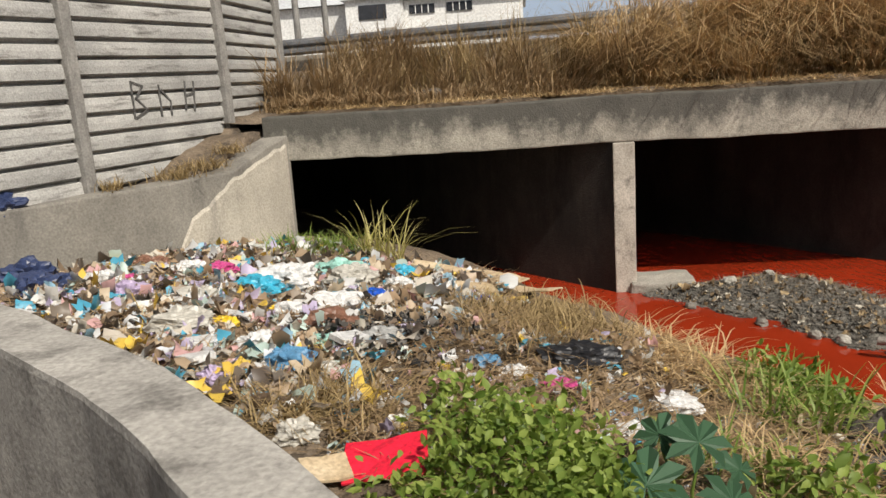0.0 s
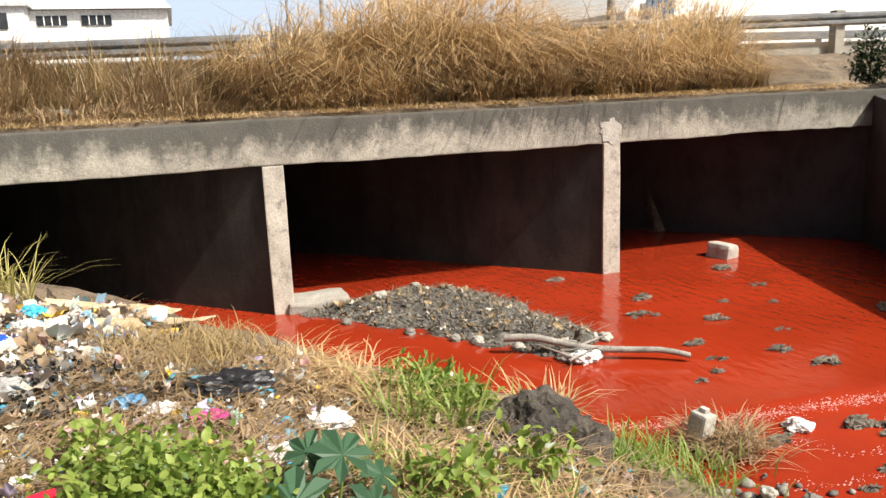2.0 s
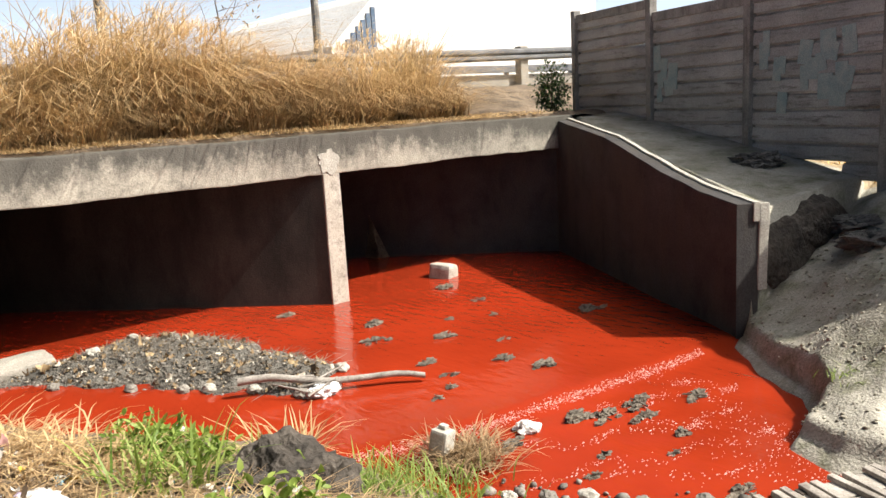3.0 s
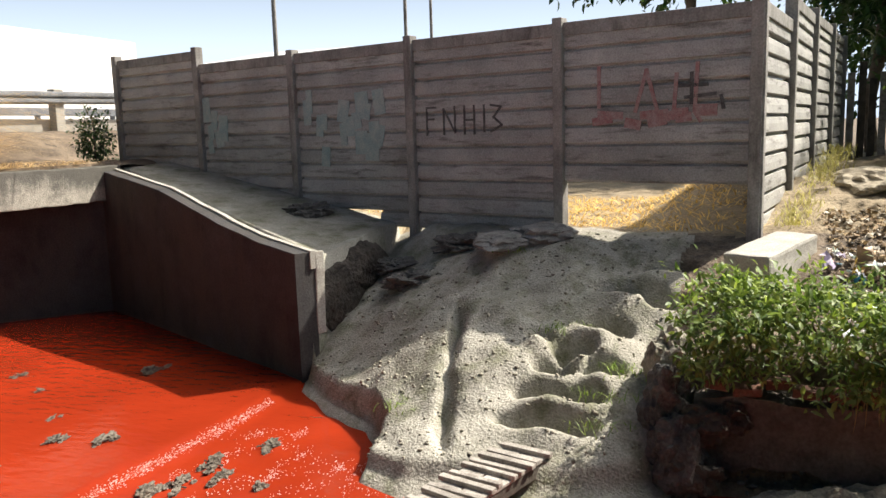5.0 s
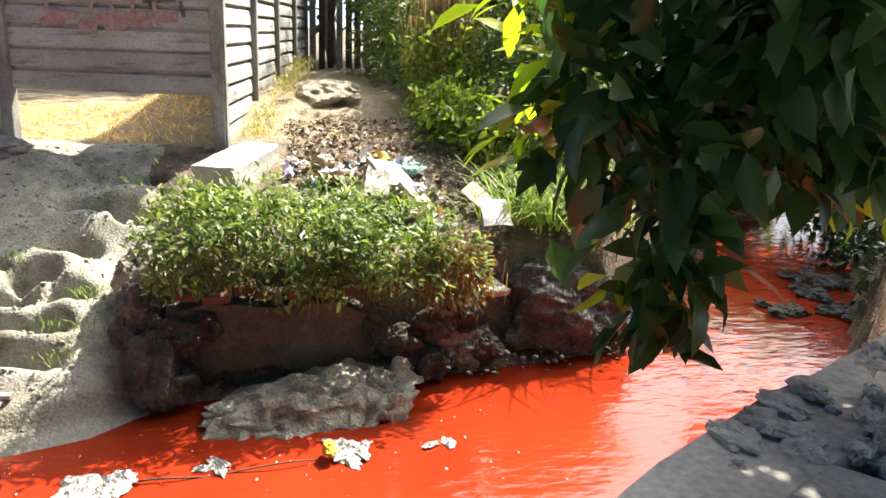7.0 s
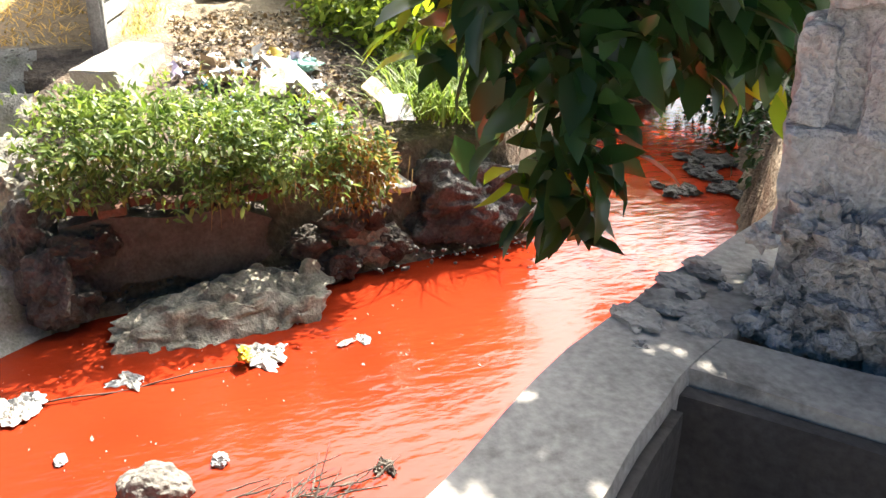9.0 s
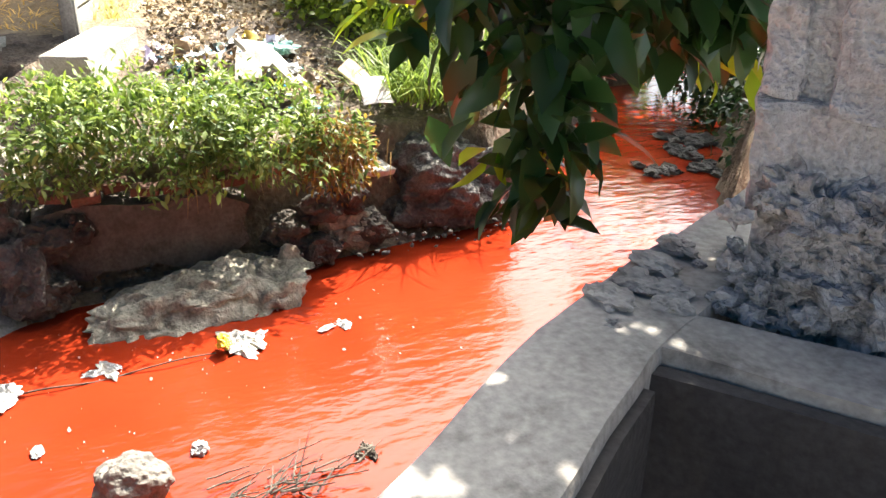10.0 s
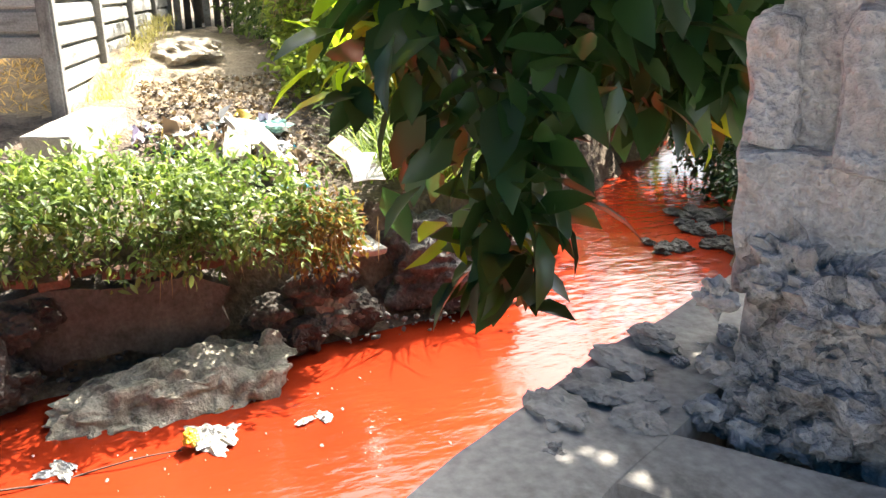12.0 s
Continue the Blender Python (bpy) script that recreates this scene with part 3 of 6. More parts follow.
# ---- retaining walls ----
def wall_run(name, pts, thick, z0, mat, label, sub=6, rough=0.006, seed=0.0):
    """A wall along plan points (x, y, ztop) with thickness to its left side."""
    P = [Vector(p) for p in pts]
    N = []
    for i in range(len(P)):
        d = (P[min(i + 1, len(P) - 1)] - P[max(i - 1, 0)])
        d.z = 0
        d.normalize()
        N.append(Vector((-d.y, d.x, 0)))
    bm = bmesh.new()
    prof = [(0.0, 0.0), (0.0, 0.5), (0.0, 0.9), (0.02, 1.0), (0.5, 1.0), (0.98, 1.0), (1.0, 0.9), (1.0, 0.0)]
    rows = []
    for i in range(len(P) - 1):
        for s in range(sub):
            u = s / sub
            rows.append((P[i].lerp(P[i + 1], u), N[i].lerp(N[i + 1], u)))
    rows.append((P[-1], N[-1]))
    rings = []
    for p, n in rows:
        ring = []
        for a, b in prof:
            z = z0 + (p.z - z0) * (1 if b == 1 else (b if b < 0.9 else (p.z - z0 - 0.018) / (p.z - z0)))
            q = Vector((p.x, p.y, z)) + n * thick * a
            k = Vector((q.x * 5 + seed, q.y * 5, q.z * 5))
            q += n * noise.noise(k) * rough
            if b == 1:
                q.z += noise.noise(k * 0.8) * rough * 1.4
            ring.append(bm.verts.new(q))
        rings.append(ring)
    for r0, r1 in zip(rings, rings[1:]):
        for i in range(len(prof)):
            j = (i + 1) % len(prof)
            bm.faces.new((r0[i], r1[i], r1[j], r0[j]))
    bm.faces.new(rings[0])
    bm.faces.new(rings[-1][::-1])
    bmesh.ops.recalc_face_normals(bm, faces=bm.faces[:])
    return tagged(part(name, bm, mat), label, "wall", kind="structure")


wall_run("wall_left", [(-7.0, 2.0, 1.42), (-3.8, 5.1, 1.43), (-3.0, 6.12, 1.45), (-2.6, 6.75, 1.47), (-2.44, 7.2, 1.62), (-2.34, 7.6, 1.7)], 0.26, -0.2, M_wing, "grey concrete wing wall below the fence", 8)
# The right wing wall's shade is put into its dark concrete colour.
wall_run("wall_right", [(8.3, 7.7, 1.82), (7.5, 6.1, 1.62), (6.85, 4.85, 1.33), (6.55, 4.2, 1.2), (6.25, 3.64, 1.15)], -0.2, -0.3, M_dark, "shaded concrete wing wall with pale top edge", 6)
COPE = [(8.28, 7.62, 1.835), (7.48, 6.08, 1.635), (6.83, 4.83, 1.345), (6.53, 4.18, 1.215), (6.24, 3.625, 1.165)]
wall_run("trim", COPE, -0.05, 1.0, M_pale, "pale mortar coping along the wing wall", 6, 0.008)
part("trim", slab(-0.004, 0.09, -0.012, 0.03, 0.4, 1.15, along((6.25, 3.64), (6.43, 3.55)), bevel=0.01, cuts=4, rough=0.012, seed=3), M_pale)
tagged(bpy.data.objects["trim.001"], "pale worn mortar on the wing wall's end", "wall", kind="structure")
# paler raised layer on the wing wall by the culvert
WP = [((-2.985, 6.12), 0.30, 0.75), ((-2.85, 6.34), 0.3, 1.12), ((-2.6, 6.74), 0.3, 1.4), ((-2.43, 7.19), 0.3, 1.55), ((-2.335, 7.56), 0.3, 1.64)]
bm = bmesh.new()
wpr = []
for k in range(len(WP) - 1):
    for i in range(8):
        u_ = i / 8
        (a_, z0_, z1_), (b_, z2_, z3_) = WP[k], WP[k + 1]
        x_, y_ = a_[0] + (b_[0] - a_[0]) * u_, a_[1] + (b_[1] - a_[1]) * u_
        zt_ = z1_ + (z3_ - z1_) * u_ + 0.04 * noise.noise(Vector((x_ * 9, y_ * 9, 0)))
        wpr.append([bm.verts.new((x_ + dx_, y_ - 0.6 * dx_, z_)) for dx_, z_ in ((0.0, 0.3), (0.01, 0.3), (0.01, (0.3 + zt_) / 2), (0.009, zt_ - 0.03), (-0.004, zt_))])
for r0, r1 in zip(wpr, wpr[1:]):
    for i in range(4):
        bm.faces.new((r0[i], r1[i], r1[i + 1], r0[i + 1]))
tagged(part("trim", bm, M_nose), "paler raised layer on the wing wall by the culvert", "wall", kind="structure")
LEDGE = [(-6, 5.6, 1.5), (-3.0, 3.35, 1.5), (-1.84, 2.45, 1.5), (-1.3, 2.05, 1.5), (-0.95, 1.78, 1.5), (-0.64, 1.47, 1.5), (-0.37, 1.16, 1.5), (0.05, 0.66, 1.52), (0.45, 0.17, 1.55), (0.83, -0.33, 1.58), (1.12, -0.73, 1.58), (1.3, -1.05, 1.57), (1.52, -1.5, 1.56), (2.6, -3.4, 1.56), (5, -6.5, 1.5)]
wall_run("wall_near", LEDGE, -0.2, -0.3, M_ledge, "low plastered concrete parapet with worn top", 8, 0.008)

# ---- precast fences ----
BAY = 1.79


def rib_panel(bm, x0, x1, z0, z1, m, seed):
    """One board of a precast panel with a chamfered lower lip."""
    rnd = random.Random(seed)
    dz0 = rnd.uniform(-0.003, 0.003)
    prof = [(-0.007, z0 + 0.012), (0.0, z0 + 0.004), (0.036, z0 + 0.004), (0.036, z0 - 0.012), (0.05, z0 - 0.012), (0.05, z1), (0.036, z1 - 0.02), (0.016, z1 - 0.021), (0.006, z1 - 0.028), (-0.004, (z0 + z1) / 2)]
    A = [bm.verts.new(m @ Vector((x0, y, z + dz0))) for y, z in prof]
    B = [bm.verts.new(m @ Vector((x1, y, z + dz0 + rnd.uniform(-0.003, 0.003)))) for y, z in prof]
    k = len(prof)
    for i in range(k):
        bm.faces.new((A[i], A[(i + 1) % k], B[(i + 1) % k], B[i]))
    bm.faces.new(A[::-1])
    bm.faces.new(B)


def post_mesh(h, w=0.1, d=0.12):
    bm = slab(-w / 2, w / 2, -d / 2, d / 2, 0, h, bevel=0.01)
    return bm


def fence(name, posts, tops, zb, label, boards=11, holes=(), cap=True):
    """Posts at plan points; boards as pieces between them. holes: (bay, lowest board kept, share from, share to)."""
    f = thing(name, label, "fence", kind="structure")
    for (x, y), zt, z in zip(posts, tops, zb):
        a = posts[1] if (x, y) == posts[0] else posts[0]
        b = post_mesh(zt - z + 0.28)
        bmesh.ops.transform(b, matrix=Matrix.Translation((x, y, z - 0.2)) @ Matrix.Rotation(math.atan2(a[1] - y, a[0] - x), 4, "Z"), verts=b.verts)
        part("post", b, M_post, f)
    for i in range(len(posts) - 1):
        a, b = posts[i], posts[i + 1]
        L = math.dist(a, b)
        m = along(a, b)
        zt = min(tops[i], tops[i + 1])
        n_ = boards
        pitch = (zt - 0.02 - min(zb[i], zb[i + 1])) / n_
        for k in range(n_):
            z0 = zt - 0.03 - (k + 1) * pitch
            skip = [h for h in holes if h[0] == i and k >= h[1]]
            bm = bmesh.new()
            if skip:
                for u0, u1 in ((0.05, skip[0][2] * L), (skip[0][3] * L, L - 0.05)):
                    if u1 - u0 > 0.08:
                        rib_panel(bm, u0, u1, z0 + 0.006, z0 + pitch, m, i * 31 + k)
                if not bm.verts:
                    bm.free()
                    continue
            else:
                rib_panel(bm, 0.05, L - 0.05, z0 + 0.006, z0 + pitch, m, i * 31 + k)
            part("board", bm, M_fence, f)
        if cap:
            part("cap", slab(0.03, L - 0.03, -0.022, 0.07, zt - 0.085, zt + 0.035, m, bevel=0.008), M_post, f)
    return f


FD = Vector((0.271, 0.963))
F0 = Vector((6.65, -1.72))
front = [tuple(F0 + FD * s) for s in (10.72, 8.88, 7.1, 5.32, 3.55, 1.76)]
ff = fence("fence_front", front, [3.3, 3.28, 3.1, 3.1, 3.1, 3.1], [1.7, 1.45, 1.2, 1.15, 1.15, 1.15], "weathered grey precast concrete fence with faded graffiti, in shade", 11, holes=((4, 8, 0.0, 1.0), (2, 10, 0.3, 0.72)))
side = [(7.13, -0.03), (8.89, -0.36), (10.9, -0.72), (12.8, -1.1), (14.6, -1.45)]
fence("fence_side", side, [3.12, 3.38, 3.42, 3.42, 3.4], [1.22, 1.5, 1.55, 1.58, 1.6], "weathered grey precast concrete fence in sunlight", 11)
leftf = [(-4.8, 2.3), (-4.1, 4.1), (-3.5, 5.95), (-2.98, 7.75), (-2.93, 9.5)]
fl = fence("fence_left", leftf, [3.36, 3.38, 3.4, 3.45, 3.5], [1.4, 1.42, 1.46, 1.7, 1.82], "sunlit weathered precast concrete fence with scrawled letters", 13)

# ---- road beyond the culvert ----
road = tagged(part("road", slab(-300, 300, 11.6, 20, 2.28, 2.36, bevel=0), M_asph), "grey asphalt road behind the guard rail", "road", kind="structure")
kerb = tagged(part("trim", slab(-40, 60, 11.34, 11.5, 2.2, 2.58, bevel=0.02), M_conc), "low concrete kerb wall under the guard rail", "kerb", kind="structure")
rail = thing("guard_rail", "galvanised steel guard rail on square concrete posts", "guard rail")


def rail_z(x):
    return 2.6 + 0.0175 * (x + 2)


bm = bmesh.new()
prof = [(0, 0), (-0.06, 0.035), (-0.06, 0.075), (0, 0.11), (-0.06, 0.145), (-0.06, 0.185), (0, 0.22)]
A = [bm.verts.new((-40, 11.15 + y, rail_z(-40) + h)) for y, h in prof]
B = [bm.verts.new((40, 11.15 + y, rail_z(40) + h)) for y, h in prof]
for i in range(len(prof) - 1):
    bm.faces.new((A[i], A[i + 1], B[i + 1], B[i]))
part("beam", bm, M_steel, rail)
for k in range(-9, 10):
    x = k * 3.2 + 1.35
    part("post", slab(x - 0.1, x + 0.1, 11.16, 11.32, 2.1, rail_z(x) + 0.26, bevel=0.015), M_conc, rail)
far_rail = thing("guard_rail", "dark guard rail on the far side of the road", "guard rail")
part("beam", slab(-60, 80, 20.4, 20.48, 3.0, 3.25, bevel=0.02), M_steel, far_rail)
for k in range(-18, 25):
    part("post", slab(k * 3.2, k * 3.2 + 0.14, 20.48, 20.6, 2.2, 3.2, bevel=0.01), M_steel, far_rail)


# ---- verge grass ----
def on_ground(x, y):
    return height(x, y) if y < 7.62 else (1.86 if y < 9.2 else 1.86 + 0.45 * sstep(9.2, 10.8, y))


verge = part("ground_verge", bmesh.new(), M_soil)
VV, VF = [], []
gx, gy = np.arange(-13, 16, 0.15), np.concatenate([np.arange(FACE + 0.06, 11.2, 0.15), [11.3]])
for y in gy:
    for x in gx:
        z = on_ground(0, float(y)) + 0.05 * fbm(float(x), float(y), 1.5, 4) + (0.04 if y > FACE + 0.3 else -0.02)
        VV.append((x, y, z))
VF = [(j * len(gx) + i, j * len(gx) + i + 1, (j + 1) * len(gx) + i + 1, (j + 1) * len(gx) + i) for j in range(len(gy) - 1) for i in range(len(gx) - 1)]
verge.data.from_pydata(VV, [], VF)
verge.data.polygons.foreach_set("use_smooth", [True] * len(VF))
tagged(verge, "dry straw-littered soil verge on the culvert deck", "ground", kind="structure")

rng = np.random.default_rng(5)


TOPS = [(-3, 0.55), (-1, 0.5), (0.5, 0.62), (1.6, 0.85), (2.4, 1.15), (3.9, 1.3), (4.6, 0.95), (5.2, 0.75), (6.0, 0.9), (6.9, 1.1), (7.5, 0.85), (7.7, 0.4)]


def verge_clumps(n, x0, x1, y0, y1, scale, per, seed, droop=1.5):
    """Arching clumps that all lean with the wind, their height following the verge."""
    rg = np.random.default_rng(seed)
    out = []
    for k in range(n):
        cx, cy = rg.uniform(x0, x1), rg.uniform(y0, y1)
        L = scale * interp(TOPS, cx) * rg.choice([0.6, 0.85, 1.0, 1.2])
        r = rg.uniform(0.05, 0.13)
        Pk = np.stack([cx + rg.normal(0, r, per), cy + rg.normal(0, r, per), np.full(per, on_ground(0, cy) + 0.02)], 1)
        out.append(blades(rg, Pk, L, 0.012, 0.3, droop, bias=(rg.normal(0.25, 0.5), max(-0.6, rg.normal(-0.25, 0.3)), 0)))
    return np.concatenate(out)


mesh_many("tall_dry_grass", np.concatenate([verge_clumps(50, 0.8, 7.3, 9.0, 10.3, 1.7, 130, 1, 1.9), verge_clumps(44, 1.8, 7.2, 8.85, 9.6, 1.25, 120, 5, 2.4), verge_clumps(14, 2.0, 4.4, 9.3, 10.2, 1.8, 140, 8, 1.8), verge_clumps(70, 0.9, 7.4, 8.45, 8.95, 0.62, 80, 15, 1.3)]), BLADE_F, M_straw)
tagged(bpy.data.objects["tall_dry_grass"], "tall drooping straw-coloured grass along the verge", "grass", kind="stuff")
rg = np.random.default_rng(91)
pl_ = []
for k in range(520):
    x, y = rg.uniform(0.8, 7.3), rg.uniform(9.0, 10.2)
    if rg.uniform() < interp(TOPS, x) / 1.3:
        z = on_ground(0, y) + interp(TOPS, x) * rg.uniform(0.75, 1.05)
        pl_.append(blades(rg, np.array([[x, y, z]]) + rg.normal(0, 0.03, (9, 3)), 0.22, 0.014, 0.5, 1.5, bias=(0.7, -0.3, 0)))
mesh_many("seed_plumes", np.concatenate(pl_), BLADE_F, M_plume)
tagged(bpy.data.objects["seed_plumes"], "pale feathery seed heads above the dry grass", "grass", kind="stuff")
mesh_many("brown_weeds", np.concatenate([verge_clumps(40, -2.8, 1.4, 8.7, 10.4, 1.5, 110, 2, 0.9), verge_clumps(40, 0, 7.4, 8.6, 9.3, 0.5, 90, 3), verge_clumps(40, -2.8, 0.3, 8.2, 8.8, 0.6, 80, 4)]), BLADE_F, M_straw2)
tagged(bpy.data.objects["brown_weeds"], "brown withered weeds on the deck edge", "weeds", kind="stuff")
mesh_many("verge_weeds", np.concatenate([verge_clumps(26, -2.6, 3.0, 9.0, 10.4, 1.5, 60, 12, 0.5), verge_clumps(8, 7.0, 7.5, 9.4, 10.2, 1.2, 60, 13, 0.4)]), BLADE_F, M_dryweed)
tagged(bpy.data.objects["verge_weeds"], "dull grey-brown upright weed stalks on the verge", "weeds", kind="stuff")
sap = thing("sapling", "leafless thin sapling rising from the dry grass", "sapling")
for k, (a, b, r) in enumerate((((4.3, 9.8, 2.0), (4.35, 9.8, 4.0), 0.015), ((4.32, 9.8, 3.0), (4.75, 9.8, 3.9), 0.006), ((4.34, 9.8, 3.3), (4.6, 9.75, 3.3), 0.005), ((4.34, 9.8, 3.4), (4.9, 9.8, 3.55), 0.005), ((4.3, 9.8, 2.8), (4.1, 9.8, 3.5), 0.006))):
    bm = bmesh.new()
    stick(bm, a, b, r, r * 0.4, k + 5, 8)
    part("twig" if k else "stem", bm, M_bark, sap, smooth=True)
rg = np.random.default_rng(92)
Pn = np.array([(4.35 + 0.55 * u, 9.8, 3.25 + 0.5 * v) for u, v in rg.uniform(0, 1, (70, 2))])
V, F = leaves(rg, Pn, 0.07, 0.4, 0.4)
mesh_many("leaves", V, F, M_dryweed, sap)
P = np.stack([rng.uniform(-2.5, 8.2, 9000), 7.72 + 1.5 * rng.beta(1.3, 1.6, 9000), np.full(9000, 1.9)], 1)
mesh_many("straw_litter", blades(rng, P, 0.22, 0.008, 1.6, 0.5, zs=0.35), BLADE_F, M_straw)
tagged(bpy.data.objects["straw_litter"], "short fallen straw on the deck edge", "straw", kind="stuff")

# ---- far buildings ----
def far_house(name, x0, x1, y0, y1, h, label, roof=None, wall=M_white):
    b = thing(name, label, "building")
    part("wall", slab(x0, x1, y0, y1, 1.5, h, bevel=0), wall, b)
    if roof:
        bm = bmesh.new()
        xm = (x0 + x1) / 2
        pts = [(x0 - 0.5, h), (xm, h + roof), (x1 + 0.5, h)]
        A = [bm.verts.new((x, y0 - 0.6, z)) for x, z in pts]
        B = [bm.verts.new((x, y1, z)) for x, z in pts]
        bm.faces.new(A)
        for i in range(3):
            bm.faces.new((A[i], B[i], B[(i + 1) % 3], A[(i + 1) % 3]))
        part("roof", bm, M_metalroof, b)
    else:
        part("roof", slab(x0 - 0.3, x1 + 0.3, y0 - 0.3, y1, h, h + 0.3, bevel=0), M_metalroof, b)
    return b


def prism(pts, y0, y1):
    """A solid from an outline in the x-z plane between two depths."""
    bm = bmesh.new()
    A = [bm.verts.new((x, y0, z)) for x, z in pts]
    B = [bm.verts.new((x, y1, z)) for x, z in pts]
    bm.faces.new(A)
    bm.faces.new(B[::-1])
    for i in range(len(pts)):
        bm.faces.new((A[i], B[i], B[(i + 1) % len(pts)], A[(i + 1) % len(pts)]))
    bmesh.ops.recalc_face_normals(bm, faces=bm.faces[:])
    return bm


hA = thing("warehouse", "long white warehouse with a pale pitched metal roof", "building")
part("wall", slab(-19, 0.2, 61, 76, 1.5, 7.9, bevel=0), M_white, hA)
bm = bmesh.new()
rf = [bm.verts.new(p) for p in ((-19.5, 60.5, 7.95), (0.5, 60.5, 7.95), (0.5, 76.5, 7.95), (-19.5, 76.5, 7.95), (-19.5, 68, 9.9), (-0.9, 68, 10.4))]
for f in ((0, 1, 5, 4), (1, 2, 5), (2, 3, 4, 5), (3, 0, 4), (3, 2, 1, 0)):
    bm.faces.new([rf[i] for i in f])
part("roof", bm, M_metalroof, hA)
for x in (-8.2, -5.4):
    w = part("window", slab(x, x + 1.9, 60.9, 61.05, 6.9, 7.55, bevel=0), M_glass, hA)
    for k in range(1, 4):
        part("bar", slab(x + k * 0.48 - 0.03, x + k * 0.48 + 0.03, 60.85, 60.92, 6.9, 7.55, bevel=0), M_white, w)
hB = far_house("annex", -12.6, -8.6, 59, 60.9, 8.0, "white flat-roofed annex with one dark window")
part("window", slab(-11.6, -9.6, 58.9, 59.05, 6.6, 7.6, bevel=0), M_glass, hB)
hC = thing("warehouse", "large white industrial hall with sloping side and blue glazing", "building")
part("wall", prism([(36.0, 1.5), (36.2, 7.3), (40.6, 11.4), (42.0, 12.3), (70, 12.3), (70, 1.5)], 60, 90), M_white, hC)
for k in range(6):
    x = 37.6 + k * 0.55
    part("window", slab(x, x + 0.4, 59.85, 60.05, 5.2 + 0.3 * k, 7.9 + 0.55 * k, bevel=0), M_blueglass, hC)


def pole(x, y, h, r, label):
    bm = bmesh.new()
    bmesh.ops.create_cone(bm, segments=10, radius1=r, radius2=r * 0.6, depth=h, cap_ends=True)
    bmesh.ops.transform(bm, matrix=Matrix.Translation((x, y, 2 + h / 2)), verts=bm.verts)
    p = thing("utility_pole", label, "pole")
    part("shaft", bm, M_post, p)
    return p


for px, py, ph, pr in ((6.5, 22, 9, 0.16), (12.8, 22, 9, 0.14), (-6.1, 22, 7, 0.1), (-5.3, 22, 8, 0.09), (8.4, 60, 14, 0.12), (26, 16, 9, 0.1), (30, 12.5, 9, 0.09), (31, 11.8, 8, 0.08)):
    pole(px, py, ph, pr, "slender grey utility pole beyond the road")
tower = pole(10.9, 60, 12, 0.18, "utility pole with crossarms and transformers")
for z, w in ((11.4, 3.0), (12.4, 2.2)):
    part("crossarm", slab(10.9 - w / 2, 10.9 + w / 2, 59.8, 60.0, z, z + 0.2, bevel=0), M_post, tower)
for dx in (-1.1, -0.4, 0.5, 1.1):
    part("insulator", slab(10.9 + dx - 0.12, 10.9 + dx + 0.12, 59.75, 60.0, 11.6, 12.2, bevel=0.03), M_glass, tower)
hD = far_house("warehouse", 36, 48, 18, 26.5, 5.95, "low warehouse with pale sloping roof beyond the fence", roof=1.1)

# ---- block pier and near parapet ----
pier = thing("block_pier", "broken pier of rough plastered grey concrete blocks", "pier")
PM = Matrix.Translation((1.135, -1.146, 0)) @ Matrix.Rotation(math.atan2(-0.6, -0.8), 4, "Z")
part("core", slab(0.03, 1.5, 0.036, 0.3, 1.0, 3.6, bevel=0.02, cuts=12, rough=0.02), M_block, pier).matrix_world = PM
for c in range(9):
    z0 = 1.72 + c * 0.205
    off = -0.3 if c % 2 else -0.13
    for k in range(4):
        u0 = max(off + k * 0.4, 0.0)
        u1 = off + (k + 1) * 0.4
        if u1 - u0 < 0.05:
            continue
        u0 += 0.012 * random.uniform(-1, 1)
        bm = slab(u0, u1 - (0.034 if c % 2 and k == 0 else 0.01), random.uniform(-0.014, 0.008), 0.24, z0 + 0.004, z0 + 0.197, bevel=0.02, cuts=14, rough=0.034, seed=c * 7 + k)
        part("block", bm, M_block, pier).matrix_world = PM


rnd = random.Random(11)
for k in range(150):
    bm = bmesh.new()
    u, w = rnd.uniform(0.0, 0.9), rnd.uniform(0, 1) ** 1.1
    big = k < 46
    r = rnd.uniform(0.045, 0.075) if big else rnd.uniform(0.012, 0.03)
    c = PM @ Vector((u + (r if big else 0), (0.012 if big else -0.03) - 0.06 * (1 - w) * rnd.uniform(0.3, 1.0), 1.54 + 0.24 * w))
    lump(bm, c, (r, r * rnd.uniform(0.7, 1.1), r * rnd.uniform(0.7, 1)), k, 4 if big else 3, 0.75, 1.5)
    for v in bm.verts:
        v.co += (v.co - Vector(c)) * 0.3 * noise.noise(v.co * 60)
    part("rubble_piece", bm, M_rubble, pier)
bm = bmesh.new()
for k in range(14):
    u = rnd.uniform(0, 1)
    c = Vector((1.1 + 0.22 * u, -0.86 - 0.5 * u, 1.56)) + Vector((rnd.uniform(-0.07, 0.03), rnd.uniform(-0.05, 0.05), rnd.uniform(-0.015, 0.015)))
    r = rnd.uniform(0.008, 0.02)
    lump(bm, c, (r * 1.3, r, r * 0.7), 60 + k, 3, 0.5, 2.0)
tagged(part("rubble", bm, M_rubble), "broken mortar lumps on the parapet top", "rubble", kind="stuff")
wall_run("wall_cross", [(1.02, -0.84, 1.575), (0.85, -0.98, 1.57), (0.5, -1.25, 1.57), (-0.6, -2.1, 1.56)], 0.16, 0.3, M_ledge, "low plastered cross wall behind the parapet", 8, 0.01)

